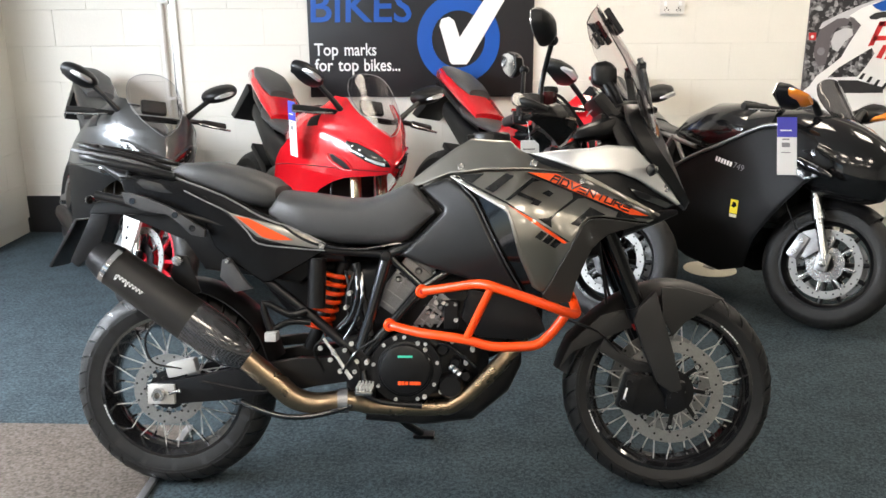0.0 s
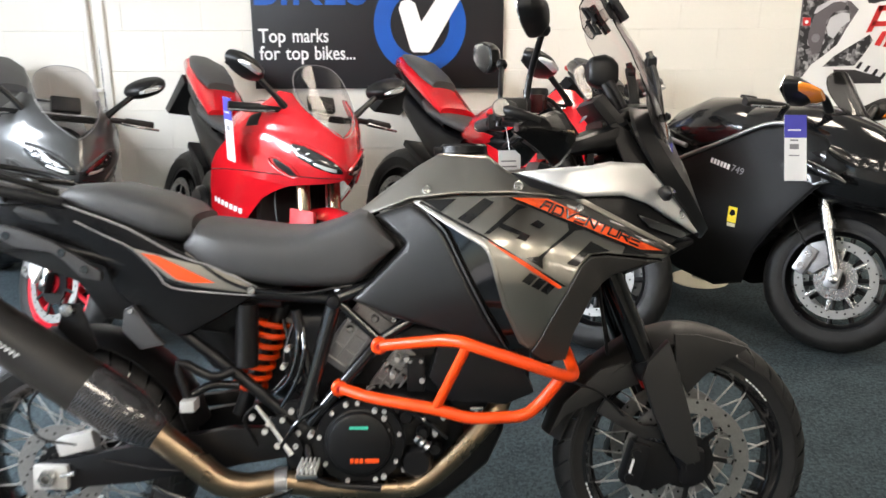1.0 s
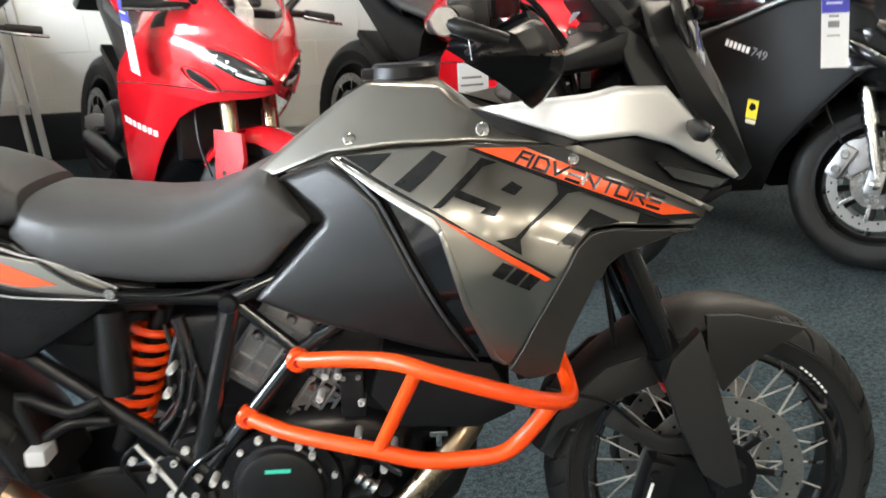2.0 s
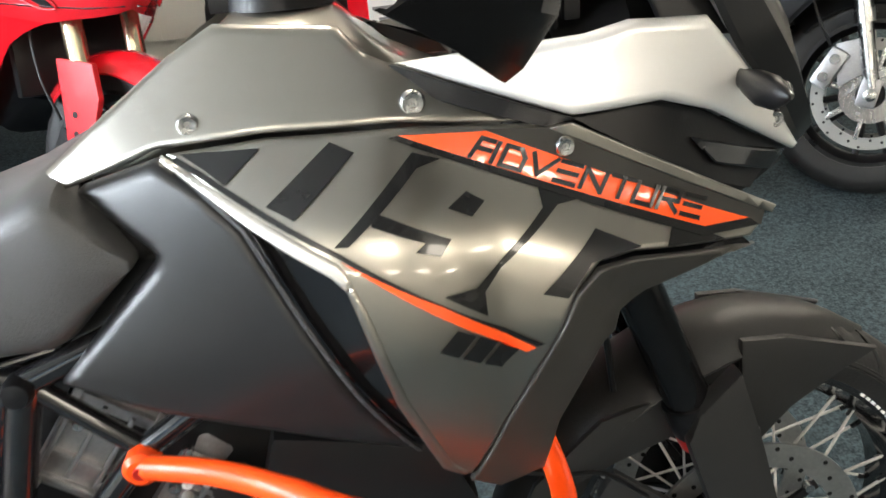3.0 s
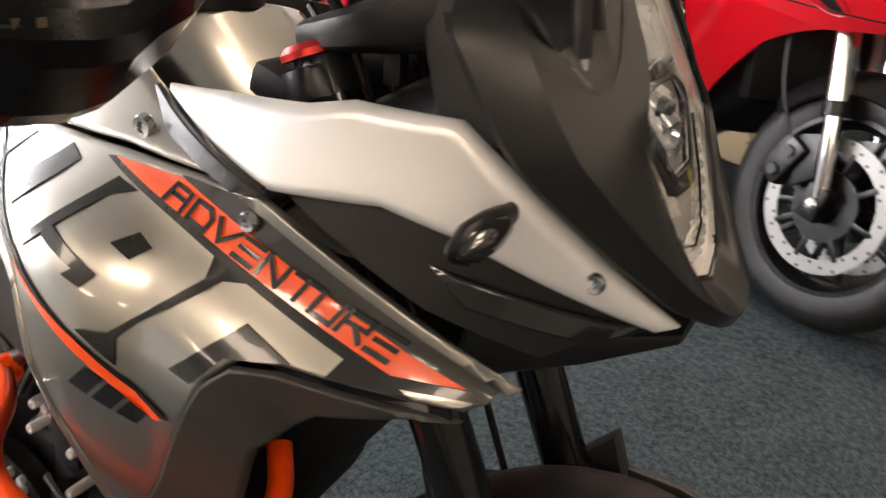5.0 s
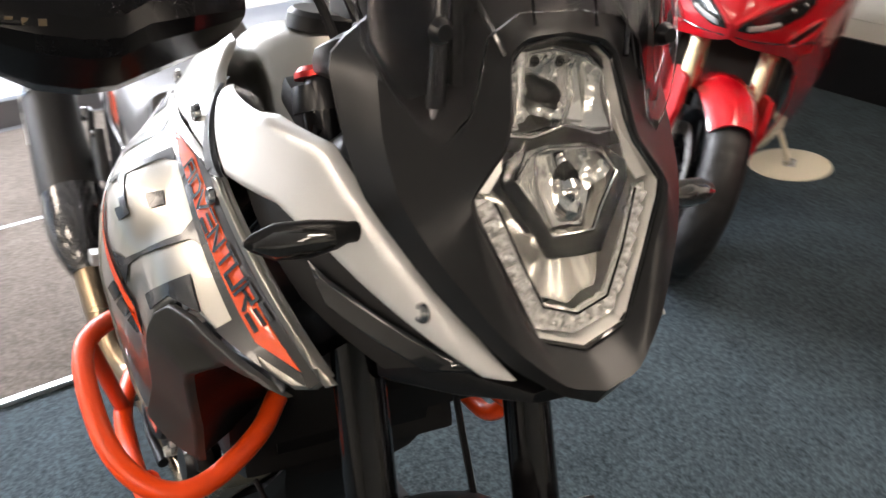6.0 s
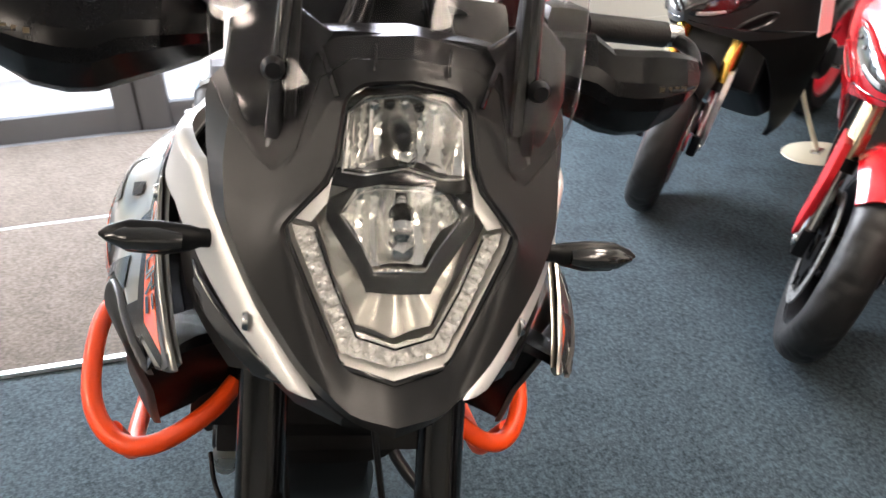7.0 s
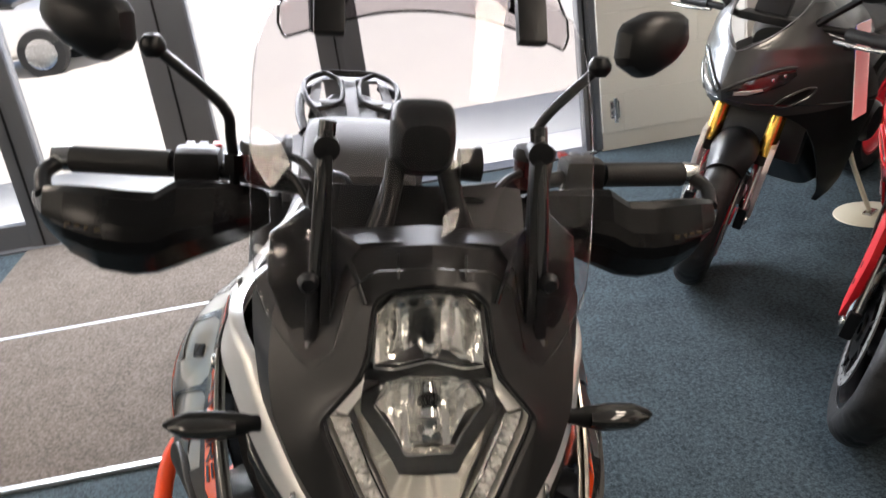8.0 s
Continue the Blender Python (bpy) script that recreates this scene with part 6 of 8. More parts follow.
for s in (-1, 1):
    def on_clamp(u, v, out, s=s):
        return on_screen(s * 0.104 + u, 1.440 + v, out)
    clamp = part("screen_clamp", tube([on_clamp(u * s, v, -0.014) for u, v in ((-0.014, 0.030), (0.004, 0.034), (0.002, 0.008), (0.016, 0.004), (0.014, -0.030), (-0.006, -0.032), (-0.002, -0.006), (-0.016, 0.0))], 0.0055, 8, 1, closed=True), BLACK_SATIN, bike, "black zigzag clamp on the screen extension")
    top_end, low_end = on_clamp(0, 0.040, 0.010), on_clamp(0, -0.030, 0.012)
    mid = (top_end + low_end) / 2
    part("clamp_block", box(mid.x, mid.y, mid.z, 0.016, 0.032, (top_end - low_end).length, 0.006, Matrix.Rotation(math.atan2(top_end.x - low_end.x, top_end.z - low_end.z), 3, "Y").to_4x4()), BLACK_SATIN, clamp, "straight black clamp bar")
    part("clamp_pin", tube([on_clamp(0, 0, 0.010), on_clamp(0, 0, -0.014)], 0.007, 10, 1), BLACK_METAL, clamp)
    arm = part("screen_arm", prism([(1.430, 1.318), (1.444, 1.334), (1.455, 1.326), (1.470, 1.23), (1.490, 1.14), (1.458, 1.142), (1.446, 1.20), (1.440, 1.26)], s * 0.100, s * 0.110, 0.003), BLACK_SATIN, bike, "black screen adjuster plate")
    part("arm_rail", tube([(1.440, s * 0.105, 1.336), (1.462, s * 0.112, 1.25), (1.478, s * 0.118, 1.12)], [0.009, 0.008, 0.009], 10, 3), BLACK_GLOSS, arm, "black slide rail")
    part("arm_pivot", lathe([(0.0005, -0.012), (0.012, -0.010), (0.013, 0.010), (0.0005, 0.012)], 16, "x", closed=False, c=(1.447, s * 0.106, 1.312)), BLACK_SATIN, arm)
    part("screen_bolt", lathe([(0.0005, 0.010), (0.007, 0.010), (0.010, 0.004), (0.011, 0.0), (0.0005, 0.0)], 16, "x", closed=False, c=(1.480, s * 0.122, 1.183)), BLACK_METAL, arm, "black screen bolt")
    part("screen_mount", panel([(s * 0.070, 1.215), (s * 0.088, 1.19), (s * 0.101, 1.128), (s * 0.119, 1.104), (s * 0.146, 1.132), (s * 0.164, 1.168), (s * 0.160, 1.215), (s * 0.125, 1.245)], lambda u, v, out: on_screen(u, v, out - 0.016), 0.006, 0.03, 0.003), BLACK_GLOSS, bike, "gloss black screen mount")
    part("mount_rib", tube([on_screen(s * 0.122, 1.112, -0.012), on_screen(s * 0.112, 1.165, -0.012), on_screen(s * 0.106, 1.235, -0.014)], 0.0035, 8, 3), CAST_ALU, bike, "worn metal edge of the screen mount")
half_ext = [(0.0, 1.436), (0.05, 1.432), (0.094, 1.420), (0.139, 1.404), (0.150, 1.403), (0.155, 1.430), (0.122, 1.482), (0.06, 1.503), (0.0, 1.506)]
ext = half_ext + [(-a, b) for a, b in half_ext[-2:0:-1]]
part("extension_edge", tube([on_screen(a, b, -0.008) for a, b in ext], 0.0016, 6, 2, closed=True), SMOKE, bike, "dark edge of the screen extension")
part("screen_extension", panel(ext, lambda u, v, out: on_screen(u, v, out - 0.008), 0.003, 0.04, 0), TINTED, bike, "smoky clip-on screen extension").visible_shadow = False

# cables and fork tops seen past the tank
for pts, r in (([(1.16, -0.20, 1.215), (1.20, -0.14, 1.205), (1.25, -0.105, 1.13), (1.28, -0.09, 1.03), (1.29, -0.08, 0.93)], 0.0055), ([(1.15, -0.17, 1.225), (1.21, -0.12, 1.22), (1.27, -0.085, 1.14), (1.30, -0.07, 1.02), (1.31, -0.06, 0.93)], 0.0055),
               ([(1.15, -0.10, 1.20), (1.22, -0.07, 1.205), (1.29, -0.05, 1.13), (1.32, -0.05, 1.0), (1.33, -0.05, 0.90)], 0.004), ([(1.16, 0.18, 1.215), (1.22, 0.12, 1.20), (1.28, 0.08, 1.11), (1.30, 0.07, 0.98), (1.31, 0.06, 0.92)], 0.0055)):
    part("cable", tube(pts, r, 8, 6), BLACK_SATIN, bike, "black control cable")
for s in (-1, 1):
    part("fork_cap", lathe([(0.0005, 0.030), (0.009, 0.030), (0.010, 0.022), (0.022, 0.020), (0.026, 0.012), (0.026, -0.02), (0.0005, -0.02)], 20, "z", closed=False), BLACK_METAL, bike, "black fork cap", pose(1.245, s * 0.108, 1.070, 0, -22.4, 0))
    part("fork_adjuster", lathe([(0.0005, 0.012), (0.007, 0.012), (0.008, 0.0), (0.0005, 0.0)], 6, "z", closed=False), RED_ANOD, bike, "red fork adjuster", pose(1.2335, s * 0.108, 1.098, 0, -22.4, 0))
    part("cable_plug", box(1.305, s * 0.095, 1.085, 0.018, 0.016, 0.030, 0.004), BLACK_SATIN, bike, "black cable connector")

# bars, controls, guards and mirrors
part("handlebar", tube([(1.07, -0.44, 1.186), (1.10, -0.28, 1.190), (1.155, -0.14, 1.182), (1.165, 0.0, 1.170), (1.155, 0.14, 1.182), (1.10, 0.28, 1.190), (1.07, 0.44, 1.186)], 0.012, 12, 5), BLACK_METAL, bike, "black handlebar")
part("bar_clamp", box(1.165, 0, 1.16, 0.06, 0.13, 0.04, 0.010), BLACK_METAL, bike, "black bar clamp")
part("top_yoke", prism([(1.17, 1.05), (1.27, 1.015), (1.28, 1.045), (1.18, 1.08)], -0.135, 0.135, 0.010), BLACK_METAL, bike, "black top yoke")
for s in (-1, 1):
    part("fork_cap", lathe([(0.0005, 0.045), (0.017, 0.045), (0.018, 0.03), (0.031, 0.028), (0.033, 0.02), (0.033, 0.0), (0.0005, 0.0)], 24, "z", closed=False), BLACK_METAL, bike, "black fork cap", pose(1.240, s * 0.110, 1.052, 0, -22, 0))
    part("adjuster_ring", lathe([(0.0005, 0.012), (0.022, 0.012), (0.028, 0.006), (0.028, 0.0), (0.0005, 0.0)], 22, "z", closed=False), RED_ANOD, bike, "red adjuster", pose(1.2265, s * 0.110, 1.086, 0, -22, 0))
    grip = part("grip", tube([(1.069, s * 0.438, 1.186), (1.096, s * 0.305, 1.190)], 0.0185, 16, 1), RUBBER, bike, "black rubber grip")
    part("bar_end", lathe([(0.0005, -0.02), (0.016, -0.02), (0.018, 0.0), (0.016, 0.012), (0.0005, 0.012)], 18, closed=False), STEEL, grip, "bright bar end", pose(1.066, s * 0.445, 1.186, 0, 0, 0 if s < 0 else 180))
    sw = part("switch_housing", box(1.108, s * 0.268, 1.192, 0.055, 0.062, 0.052, 0.016), BLACK_SATIN, bike, "black switch housing")
    for k in range(3):
        part("switch", box(1.085, s * (0.245 + 0.018 * k), 1.214, 0.018, 0.012, 0.008, 0.002), BRACKET if k else RED_ANOD, sw)
    res = part("fluid_reservoir", lathe([(0.0005, -0.026), (0.020, -0.026), (0.025, -0.020), (0.027, 0.016), (0.0005, 0.016)], 24, "z", closed=False, c=(1.165, s * 0.180, 1.215)), CUP, bike, "smoky red fluid cup")
    part("reservoir_lid", lathe([(0.0005, 0.030), (0.026, 0.030), (0.029, 0.026), (0.029, 0.015), (0.0005, 0.015)], 24, "z", closed=False, c=(1.165, s * 0.180, 1.215)), BLACK_SATIN, res, "black cup lid")
    part("lever", tube([(1.15, s * 0.22, 1.165), (1.165, s * 0.30, 1.155), (1.14, s * 0.43, 1.125)], [0.008, 0.006, 0.007], 10, 4), BLACK_METAL, bike, "black lever")
    # wrap-round guard
    rings = []
    for y, x0, zt, zb, dp in ((0.172, 1.160, 1.168, 1.122, 0.030), (0.20, 1.176, 1.182, 1.108, 0.040), (0.24, 1.192, 1.193, 1.094, 0.050), (0.285, 1.200, 1.196, 1.078, 0.054), (0.312, 1.203, 1.180, 1.068, 0.054), (0.345, 1.203, 1.181, 1.064, 0.054), (0.385, 1.196, 1.183, 1.068, 0.052), (0.425, 1.180, 1.179, 1.084, 0.046), (0.458, 1.156, 1.170, 1.106, 0.036), (0.478, 1.132, 1.158, 1.124, 0.024), (0.486, 1.118, 1.148, 1.134, 0.012)):
        outer, inner = [], []
        for t in (0, 0.05, 0.16, 0.30, 0.46, 0.62, 0.78, 0.92, 1):
            z = zt + (zb - zt) * t
            bulge = float(np.interp(t, (0, 0.05, 0.30, 0.46, 0.62, 0.92, 1), (0.22, 0.45, 0.86, 1.0, 0.95, 0.50, 0.25)))
            outer.append((x0 - 0.02 + dp * bulge - 0.01 * t, s * y, z))
            inner.append((x0 - 0.025 + dp * bulge - 0.01 * t, s * y, z + (0.003 if t > 0.9 else 0)))
        rings.append(outer + inner[::-1])
    gd = part("bar_guard", loft(rings), GUARD, bike, "black wrap-round bar guard", angle=16)
    part("guard_crease", tube([(1.214, s * 0.30, 1.152), (1.222, s * 0.345, 1.140), (1.214, s * 0.40, 1.138), (1.190, s * 0.44, 1.140)], 0.0022, 6, 3), BLACK_SATIN, gd)
    part("guard_arm", tube([(1.065, s * 0.448, 1.186), (1.095, s * 0.470, 1.174), (1.140, s * 0.460, 1.158)], 0.011, 10, 4), BLACK_SATIN, gd)
    for k in range(4):
        part("guard_print", box(1.2225 - 0.0058 * k, s * (0.378 + 0.013 * k), 1.140, 0.002, 0.007, 0.006, 0), TITANIUM, gd)
    if s < 0:
        line, (mx, my, mz) = [(1.135, -0.218, 1.175), (1.142, -0.222, 1.24), (1.150, -0.232, 1.285), (1.165, -0.31, 1.358)], (1.138, -0.395, 1.380)
    else:
        line, (mx, my, mz) = [(1.105, 0.194, 1.175), (1.110, 0.196, 1.24), (1.112, 0.205, 1.275), (1.120, 0.272, 1.350)], (1.088, 0.362, 1.380)
    st = part("mirror_stalk", tube(line, 0.0072, 10, 5), BLACK_METAL, bike, "black bent mirror stalk")
    part("stalk_nut", lathe([(0.008, -0.014), (0.015, -0.014), (0.015, 0.014), (0.008, 0.014)], 6, "z", c=(line[0][0], line[0][1], 1.205)), BLACK_METAL, st)
    part("ball_joint", lathe([(0.0005, -0.015), (0.010, -0.013), (0.016, -0.004), (0.016, 0.004), (0.010, 0.013), (0.0005, 0.015)], 16, "z", closed=False, c=line[-1]), BLACK_METAL, st)
    hexa = [(-0.064, -0.020), (-0.055, 0.030), (-0.005, 0.045), (0.056, 0.038), (0.060, -0.004), (0.030, -0.030), (-0.022, -0.048)]
    hexa = [(a + (c - a) * k, b + (e - b) * k) for (a, b), (c, e) in zip(hexa, hexa[1:] + hexa[:1]) for k in (0.16, 0.5, 0.84)]
    layers = ((-0.021, 0.93), (-0.019, 1.0), (-0.008, 1.02), (0.008, 0.92), (0.020, 0.66), (0.026, 0.30))
    mi = part("mirror", loft([[(x, s * a * k, b * k) for a, b in hexa] for x, k in layers]), BLACK_SATIN, bike, "black six-sided mirror", pose(mx, my, mz, 6 * s, -4, 22 * s), angle=30)
    part("mirror_glass", prism([(s * a * 0.90, b * 0.90) for a, b in hexa], -0.0235, -0.0215, 0, "yz"), MIRROR, mi, "mirror glass")
# dash and phone cradle
dash = part("instrument_panel", box(1.352, 0, 1.186, 0.040, 0.25, 0.115, 0.018, Matrix.Rotation(radians(-40), 3, "Y").to_4x4()), BLACK_SATIN, bike, "black instrument panel with two displays")
part("display", box(1.331, -0.045, 1.206, 0.003, 0.085, 0.065, 0.002, Matrix.Rotation(radians(-40), 3, "Y").to_4x4()), SMOKE, dash, "dark display")
part("dial", lathe([(0.0005, 0.002), (0.034, 0.002), (0.037, 0.0), (0.0005, 0.0)], 28, "x", closed=False), CAST_ALU, dash, "round dial", pose(1.329, 0.052, 1.205, 0, -40, 180))
cradle = part("phone_cradle", body([(1.314, 0.026, 1.276, 1.326, 5), (1.322, 0.033, 1.268, 1.336, 5), (1.352, 0.036, 1.258, 1.343, 4), (1.372, 0.034, 1.262, 1.336, 3.4), (1.386, 0.026, 1.272, 1.322, 3)], 24), BLACK_SATIN, bike, "black device cradle on a bracket above the dash")
part("cradle_knob", lathe([(0.0005, -0.012), (0.018, -0.012), (0.02, 0.012), (0.0005, 0.012)], 18, closed=False, c=(1.365, 0.052, 1.275)), BLACK_SATIN, cradle)
for s in (-1, 1):
    part("cradle_leg", tube([(1.362, s * 0.028, 1.275), (1.385, s * 0.036, 1.235), (1.405, s * 0.052, 1.185)], [0.012, 0.010, 0.013], 10, 3), BLACK_SATIN, cradle)
for s in (-1, 1):
    part("cradle_leg", tube([(1.352, s * 0.026, 1.268), (1.372, s * 0.040, 1.225), (1.392, s * 0.058, 1.175)], [0.010, 0.012, 0.014], 10, 3), BLACK_SATIN, cradle, "black splayed cradle leg")
part("dash_tray", body([(1.20, 0.10, 1.085, 1.115, 4), (1.26, 0.135, 1.09, 1.135, 4), (1.34, 0.15, 1.10, 1.165, 4), (1.39, 0.13, 1.11, 1.185, 4)], 24), BLACK_SATIN, bike, "black tray under the instruments")
part("ignition", lathe([(0.0005, 0.02), (0.016, 0.02), (0.022, 0.01), (0.022, 0.0), (0.0005, 0.0)], 20, "z", closed=False, c=(1.185, 0, 1.13)), STEEL, bike, "ignition lock")

# seats, tail and rack
def seat(name, stations, label):
    s = part(name, body(stations, 32, 3.2), SEAT_VINYL, bike, label)
    return s


rs = seat("rider_seat", [(0.330, 0.118, 0.865, 0.895), (0.365, 0.152, 0.830, 0.945), (0.44, 0.168, 0.795, 0.937), (0.55, 0.172, 0.778, 0.922, 3.4), (0.62, 0.176, 0.778, 0.920, 4), (0.68, 0.180, 0.780, 0.936, 5), (0.735, 0.184, 0.786, 0.960, 6), (0.757, 0.186, 0.797, 0.970, 6.5), (0.775, 0.187, 0.815, 0.966, 7), (0.80, 0.187, 0.841, 0.936, 7), (0.822, 0.186, 0.863, 0.909, 7), (0.835, 0.184, 0.876, 0.893, 6), (0.838, 0.180, 0.880, 0.888, 5)], "black vinyl stepped rider seat")
for s in (-1, 1):
    part("seat_piping", tube([(0.34, s * 0.140, 0.868), (0.44, s * 0.160, 0.802), (0.52, s * 0.164, 0.778), (0.62, s * 0.160, 0.772), (0.735, s * 0.150, 0.790)], 0.004, 8, 4), BLACK_GLOSS, rs)
seat("pillion_seat", [(0.030, 0.10, 0.985, 1.012), (0.06, 0.120, 0.97, 1.030), (0.15, 0.130, 0.935, 1.034), (0.25, 0.135, 0.895, 1.010), (0.32, 0.135, 0.885, 0.985), (0.352, 0.125, 0.895, 0.958)], "black vinyl pillion seat")
part("tail_body", body([(-0.21, 0.06, 1.010, 1.036, 3), (-0.13, 0.110, 0.958, 1.014, 3), (-0.05, 0.125, 0.925, 1.0, 3), (0.10, 0.130, 0.85, 0.985, 3), (0.25, 0.135, 0.76, 0.93, 3), (0.42, 0.135, 0.72, 0.83, 3), (0.56, 0.125, 0.72, 0.79, 3)], 28), BODY_BLACK, bike, "matt dark grey tail fairing")
for s in (-1, 1):
    rear = lambda u, v, out, s=s: Vector((u, s * (0.150 - 0.12 * (0.95 - u) ** 2 * 0.2 + 0.06 * (0.9 - v) + out), v))
    sp = part("side_panel", panel([(0.05, 0.985), (0.20, 0.930), (0.315, 0.880), (0.42, 0.836), (0.512, 0.787), (0.500, 0.762), (0.438, 0.724), (0.345, 0.672), (0.320, 0.668), (0.215, 0.735), (0.168, 0.775), (0.140, 0.845), (0.06, 0.885), (-0.02, 0.910), (-0.113, 0.935), (-0.128, 0.985)], rear, 0.006, 0.05, 0.006), GUARD, bike, "dark plastic side panel with an orange flash")
    part("side_cover", panel([(0.195, 0.885), (0.226, 0.876), (0.427, 0.826), (0.509, 0.781), (0.495, 0.770), (0.341, 0.790), (0.292, 0.802)], rear, 0.004, 0.04, 0.003, 0.004), GUNMETAL, sp, "warm grey metallic cover")
    part("orange_flash", panel([(0.236, 0.868), (0.275, 0.862), (0.411, 0.797), (0.355, 0.797), (0.318, 0.806)], rear, 0.001, 0.04, 0, 0.0055), ORANGE_DECAL, sp, "orange flash")
    part("black_flash", panel([(0.195, 0.885), (0.292, 0.802), (0.341, 0.790), (0.49, 0.772), (0.43, 0.775), (0.33, 0.798), (0.300, 0.808), (0.222, 0.874)], rear, 0.001, 0.05, 0, 0.0058), BLACK_DECAL, sp, "gloss black edge")
    part("lower_edge", tube([rear(0.078, 0.944, 0.006), rear(0.148, 0.910, 0.006), rear(0.215, 0.878, 0.006), rear(0.271, 0.824, 0.006), rear(0.305, 0.787, 0.006), rear(0.406, 0.774, 0.006), rear(0.508, 0.767, 0.006)], 0.0024, 8, 3), CAST_ALU, sp, "pale moulded edge")
    part("side_screw", lathe([(0.0003, -0.006), (0.009, -0.006), (0.011, 0.0), (0.0003, 0.0)], 14, closed=False, c=(0, 0, 0)), STEEL, sp, "", pose(0.50, s * 0.166, 0.781, 0, 0, 0 if s < 0 else 180))
    part("panel_seam", tube([rear(0.05, 0.983, 0.003), rear(0.20, 0.928, 0.003), rear(0.315, 0.866, 0.003), rear(0.42, 0.829, 0.003), rear(0.51, 0.786, 0.003)], 0.003, 8, 3), CAST_ALU, sp, "pale panel edge")
    part("fender_arm", prism([(-0.228, 0.872), (-0.209, 0.908), (-0.129, 0.931), (-0.059, 0.925), (0.08, 0.895), (0.08, 0.867), (-0.069, 0.870)], s * 0.085, s * 0.115, 0.008), BLACK_SATIN, bike, "black rear mudguard arm")
    br = part("pannier_bracket", prism([(-0.097, 0.941), (-0.066, 0.937), (-0.022, 0.924), (0.042, 0.899), (0.093, 0.868), (0.154, 0.828), (0.152, 0.806), (0.109, 0.814), (0.066, 0.856), (0.042, 0.872), (-0.043, 0.887), (-0.086, 0.908)], s * 0.160, s * 0.182, 0.005), BRACKET, bike, "dark grey pannier bracket with three bolt holes")
    for x, z in ((-0.063, 0.914), (0.064, 0.873), (0.115, 0.833)):
        part("bolt_hole", lathe([(0.0003, -0.0005), (0.006, -0.0005), (0.0065, -0.002), (0.009, -0.002), (0.010, 0.0), (0.0003, 0.0)], 14, closed=False), BLACK_GLOSS, br, "", pose(x, s * 0.1825, z, 0, 0, 0 if s < 0 else 180))
    part("grab_rail", tube([(0.05, s * 0.125, 0.985), (-0.05, s * 0.14, 1.008), (-0.18, s * 0.135, 1.035), (-0.25, s * 0.09, 1.048)], 0.013, 12, 4), BLACK_SATIN, bike, "black grab rail")
    part("cast_cover", prism([(0.20, 0.738), (0.22, 0.747), (0.272, 0.672), (0.293, 0.652), (0.235, 0.640), (0.191, 0.688)], s * 0.150, s * 0.172, 0.006), BRACKET, bike, "dark cast cover")
    part("cover_stud", lathe([(0.0003, -0.006), (0.006, -0.006), (0.007, 0.0), (0.0003, 0.0)], 10, closed=False), STEEL, bike, "", pose(0.216, s * 0.172, 0.734, 0, 0, 0 if s < 0 else 180))
def tilted(bm):
    """Slopes the rack down towards the seat."""
    for v in bm.verts:
        v.co.z += -0.042 - 0.2 * (v.co.x + 0.1)
    return bm


rack = part("luggage_rack", tilted(join(*[prism(o, 1.070, 1.079, 0.003, "xy") for o in (
    [(0.03, -0.085), (-0.10, -0.115), (-0.10, -0.088), (0.015, -0.062)], [(0.03, 0.085), (-0.10, 0.115), (-0.10, 0.088), (0.015, 0.062)],
    [(-0.10, -0.115), (-0.28, -0.105), (-0.28, -0.078), (-0.10, -0.088)], [(-0.10, 0.115), (-0.28, 0.105), (-0.28, 0.078), (-0.10, 0.088)],
    [(0.03, -0.085), (0.03, 0.085), (0.005, 0.085), (0.005, -0.085)], [(-0.28, -0.105), (-0.28, 0.105), (-0.252, 0.105), (-0.252, -0.105)],
    [(-0.085, -0.10), (-0.085, 0.10), (-0.115, 0.10), (-0.115, -0.10)], [(0.02, -0.018), (-0.27, -0.018), (-0.27, 0.018), (0.02, 0.018)])])), RACK_ALU, bike, "silver alloy luggage rack with cut-outs")
for s in (-1, 1):
    part("rack_rail", tilted(tube([(0.02, s * 0.08, 1.075), (-0.09, s * 0.125, 1.092), (-0.20, s * 0.125, 1.092), (-0.27, s * 0.07, 1.092), (-0.27, 0, 1.092)], 0.008, 10, 4)), BLACK_SATIN, rack)
    part("rack_strut", tilted(tube([(-0.02, s * 0.10, 1.086), (-0.08, s * 0.03, 1.086), (-0.22, s * 0.03, 1.088), (-0.265, s * 0.07, 1.092)], 0.007, 10, 3)), BLACK_SATIN, rack)
    part("rack_leg", tilted(tube([(-0.10, s * 0.10, 1.075), (-0.10, s * 0.11, 1.03)], 0.010, 10, 1)), BLACK_SATIN, rack)
plate = part("plate_holder", prism([(-0.24, 0.90), (-0.18, 0.905), (-0.202, 0.83), (-0.232, 0.757), (-0.300, 0.700), (-0.325, 0.720), (-0.285, 0.80)], -0.045, 0.045, 0.008), BLACK_SATIN, bike, "black number plate holder")
part("plate_carrier", box(-0.335, 0, 0.778, 0.010, 0.13, 0.175, 0.004, Matrix.Rotation(radians(31), 3, "Y").to_4x4()), BLACK_SATIN, plate, "black plate carrier")
part("tail_lamp", body([(-0.225, 0.04, 1.0, 1.02), (-0.21, 0.05, 0.99, 1.03), (-0.19, 0.05, 0.99, 1.03)], 18, 3), SMOKE, bike, "dark red tail lamp")
part("rear_inner_guard", prism([(-0.19, 0.89), (0.06, 0.79), (0.12, 0.70), (0.42, 0.66), (0.50, 0.74), (0.20, 0.80), (-0.10, 0.92)], -0.085, 0.085, 0.01), BLACK_SATIN, bike, "black inner mudguard")
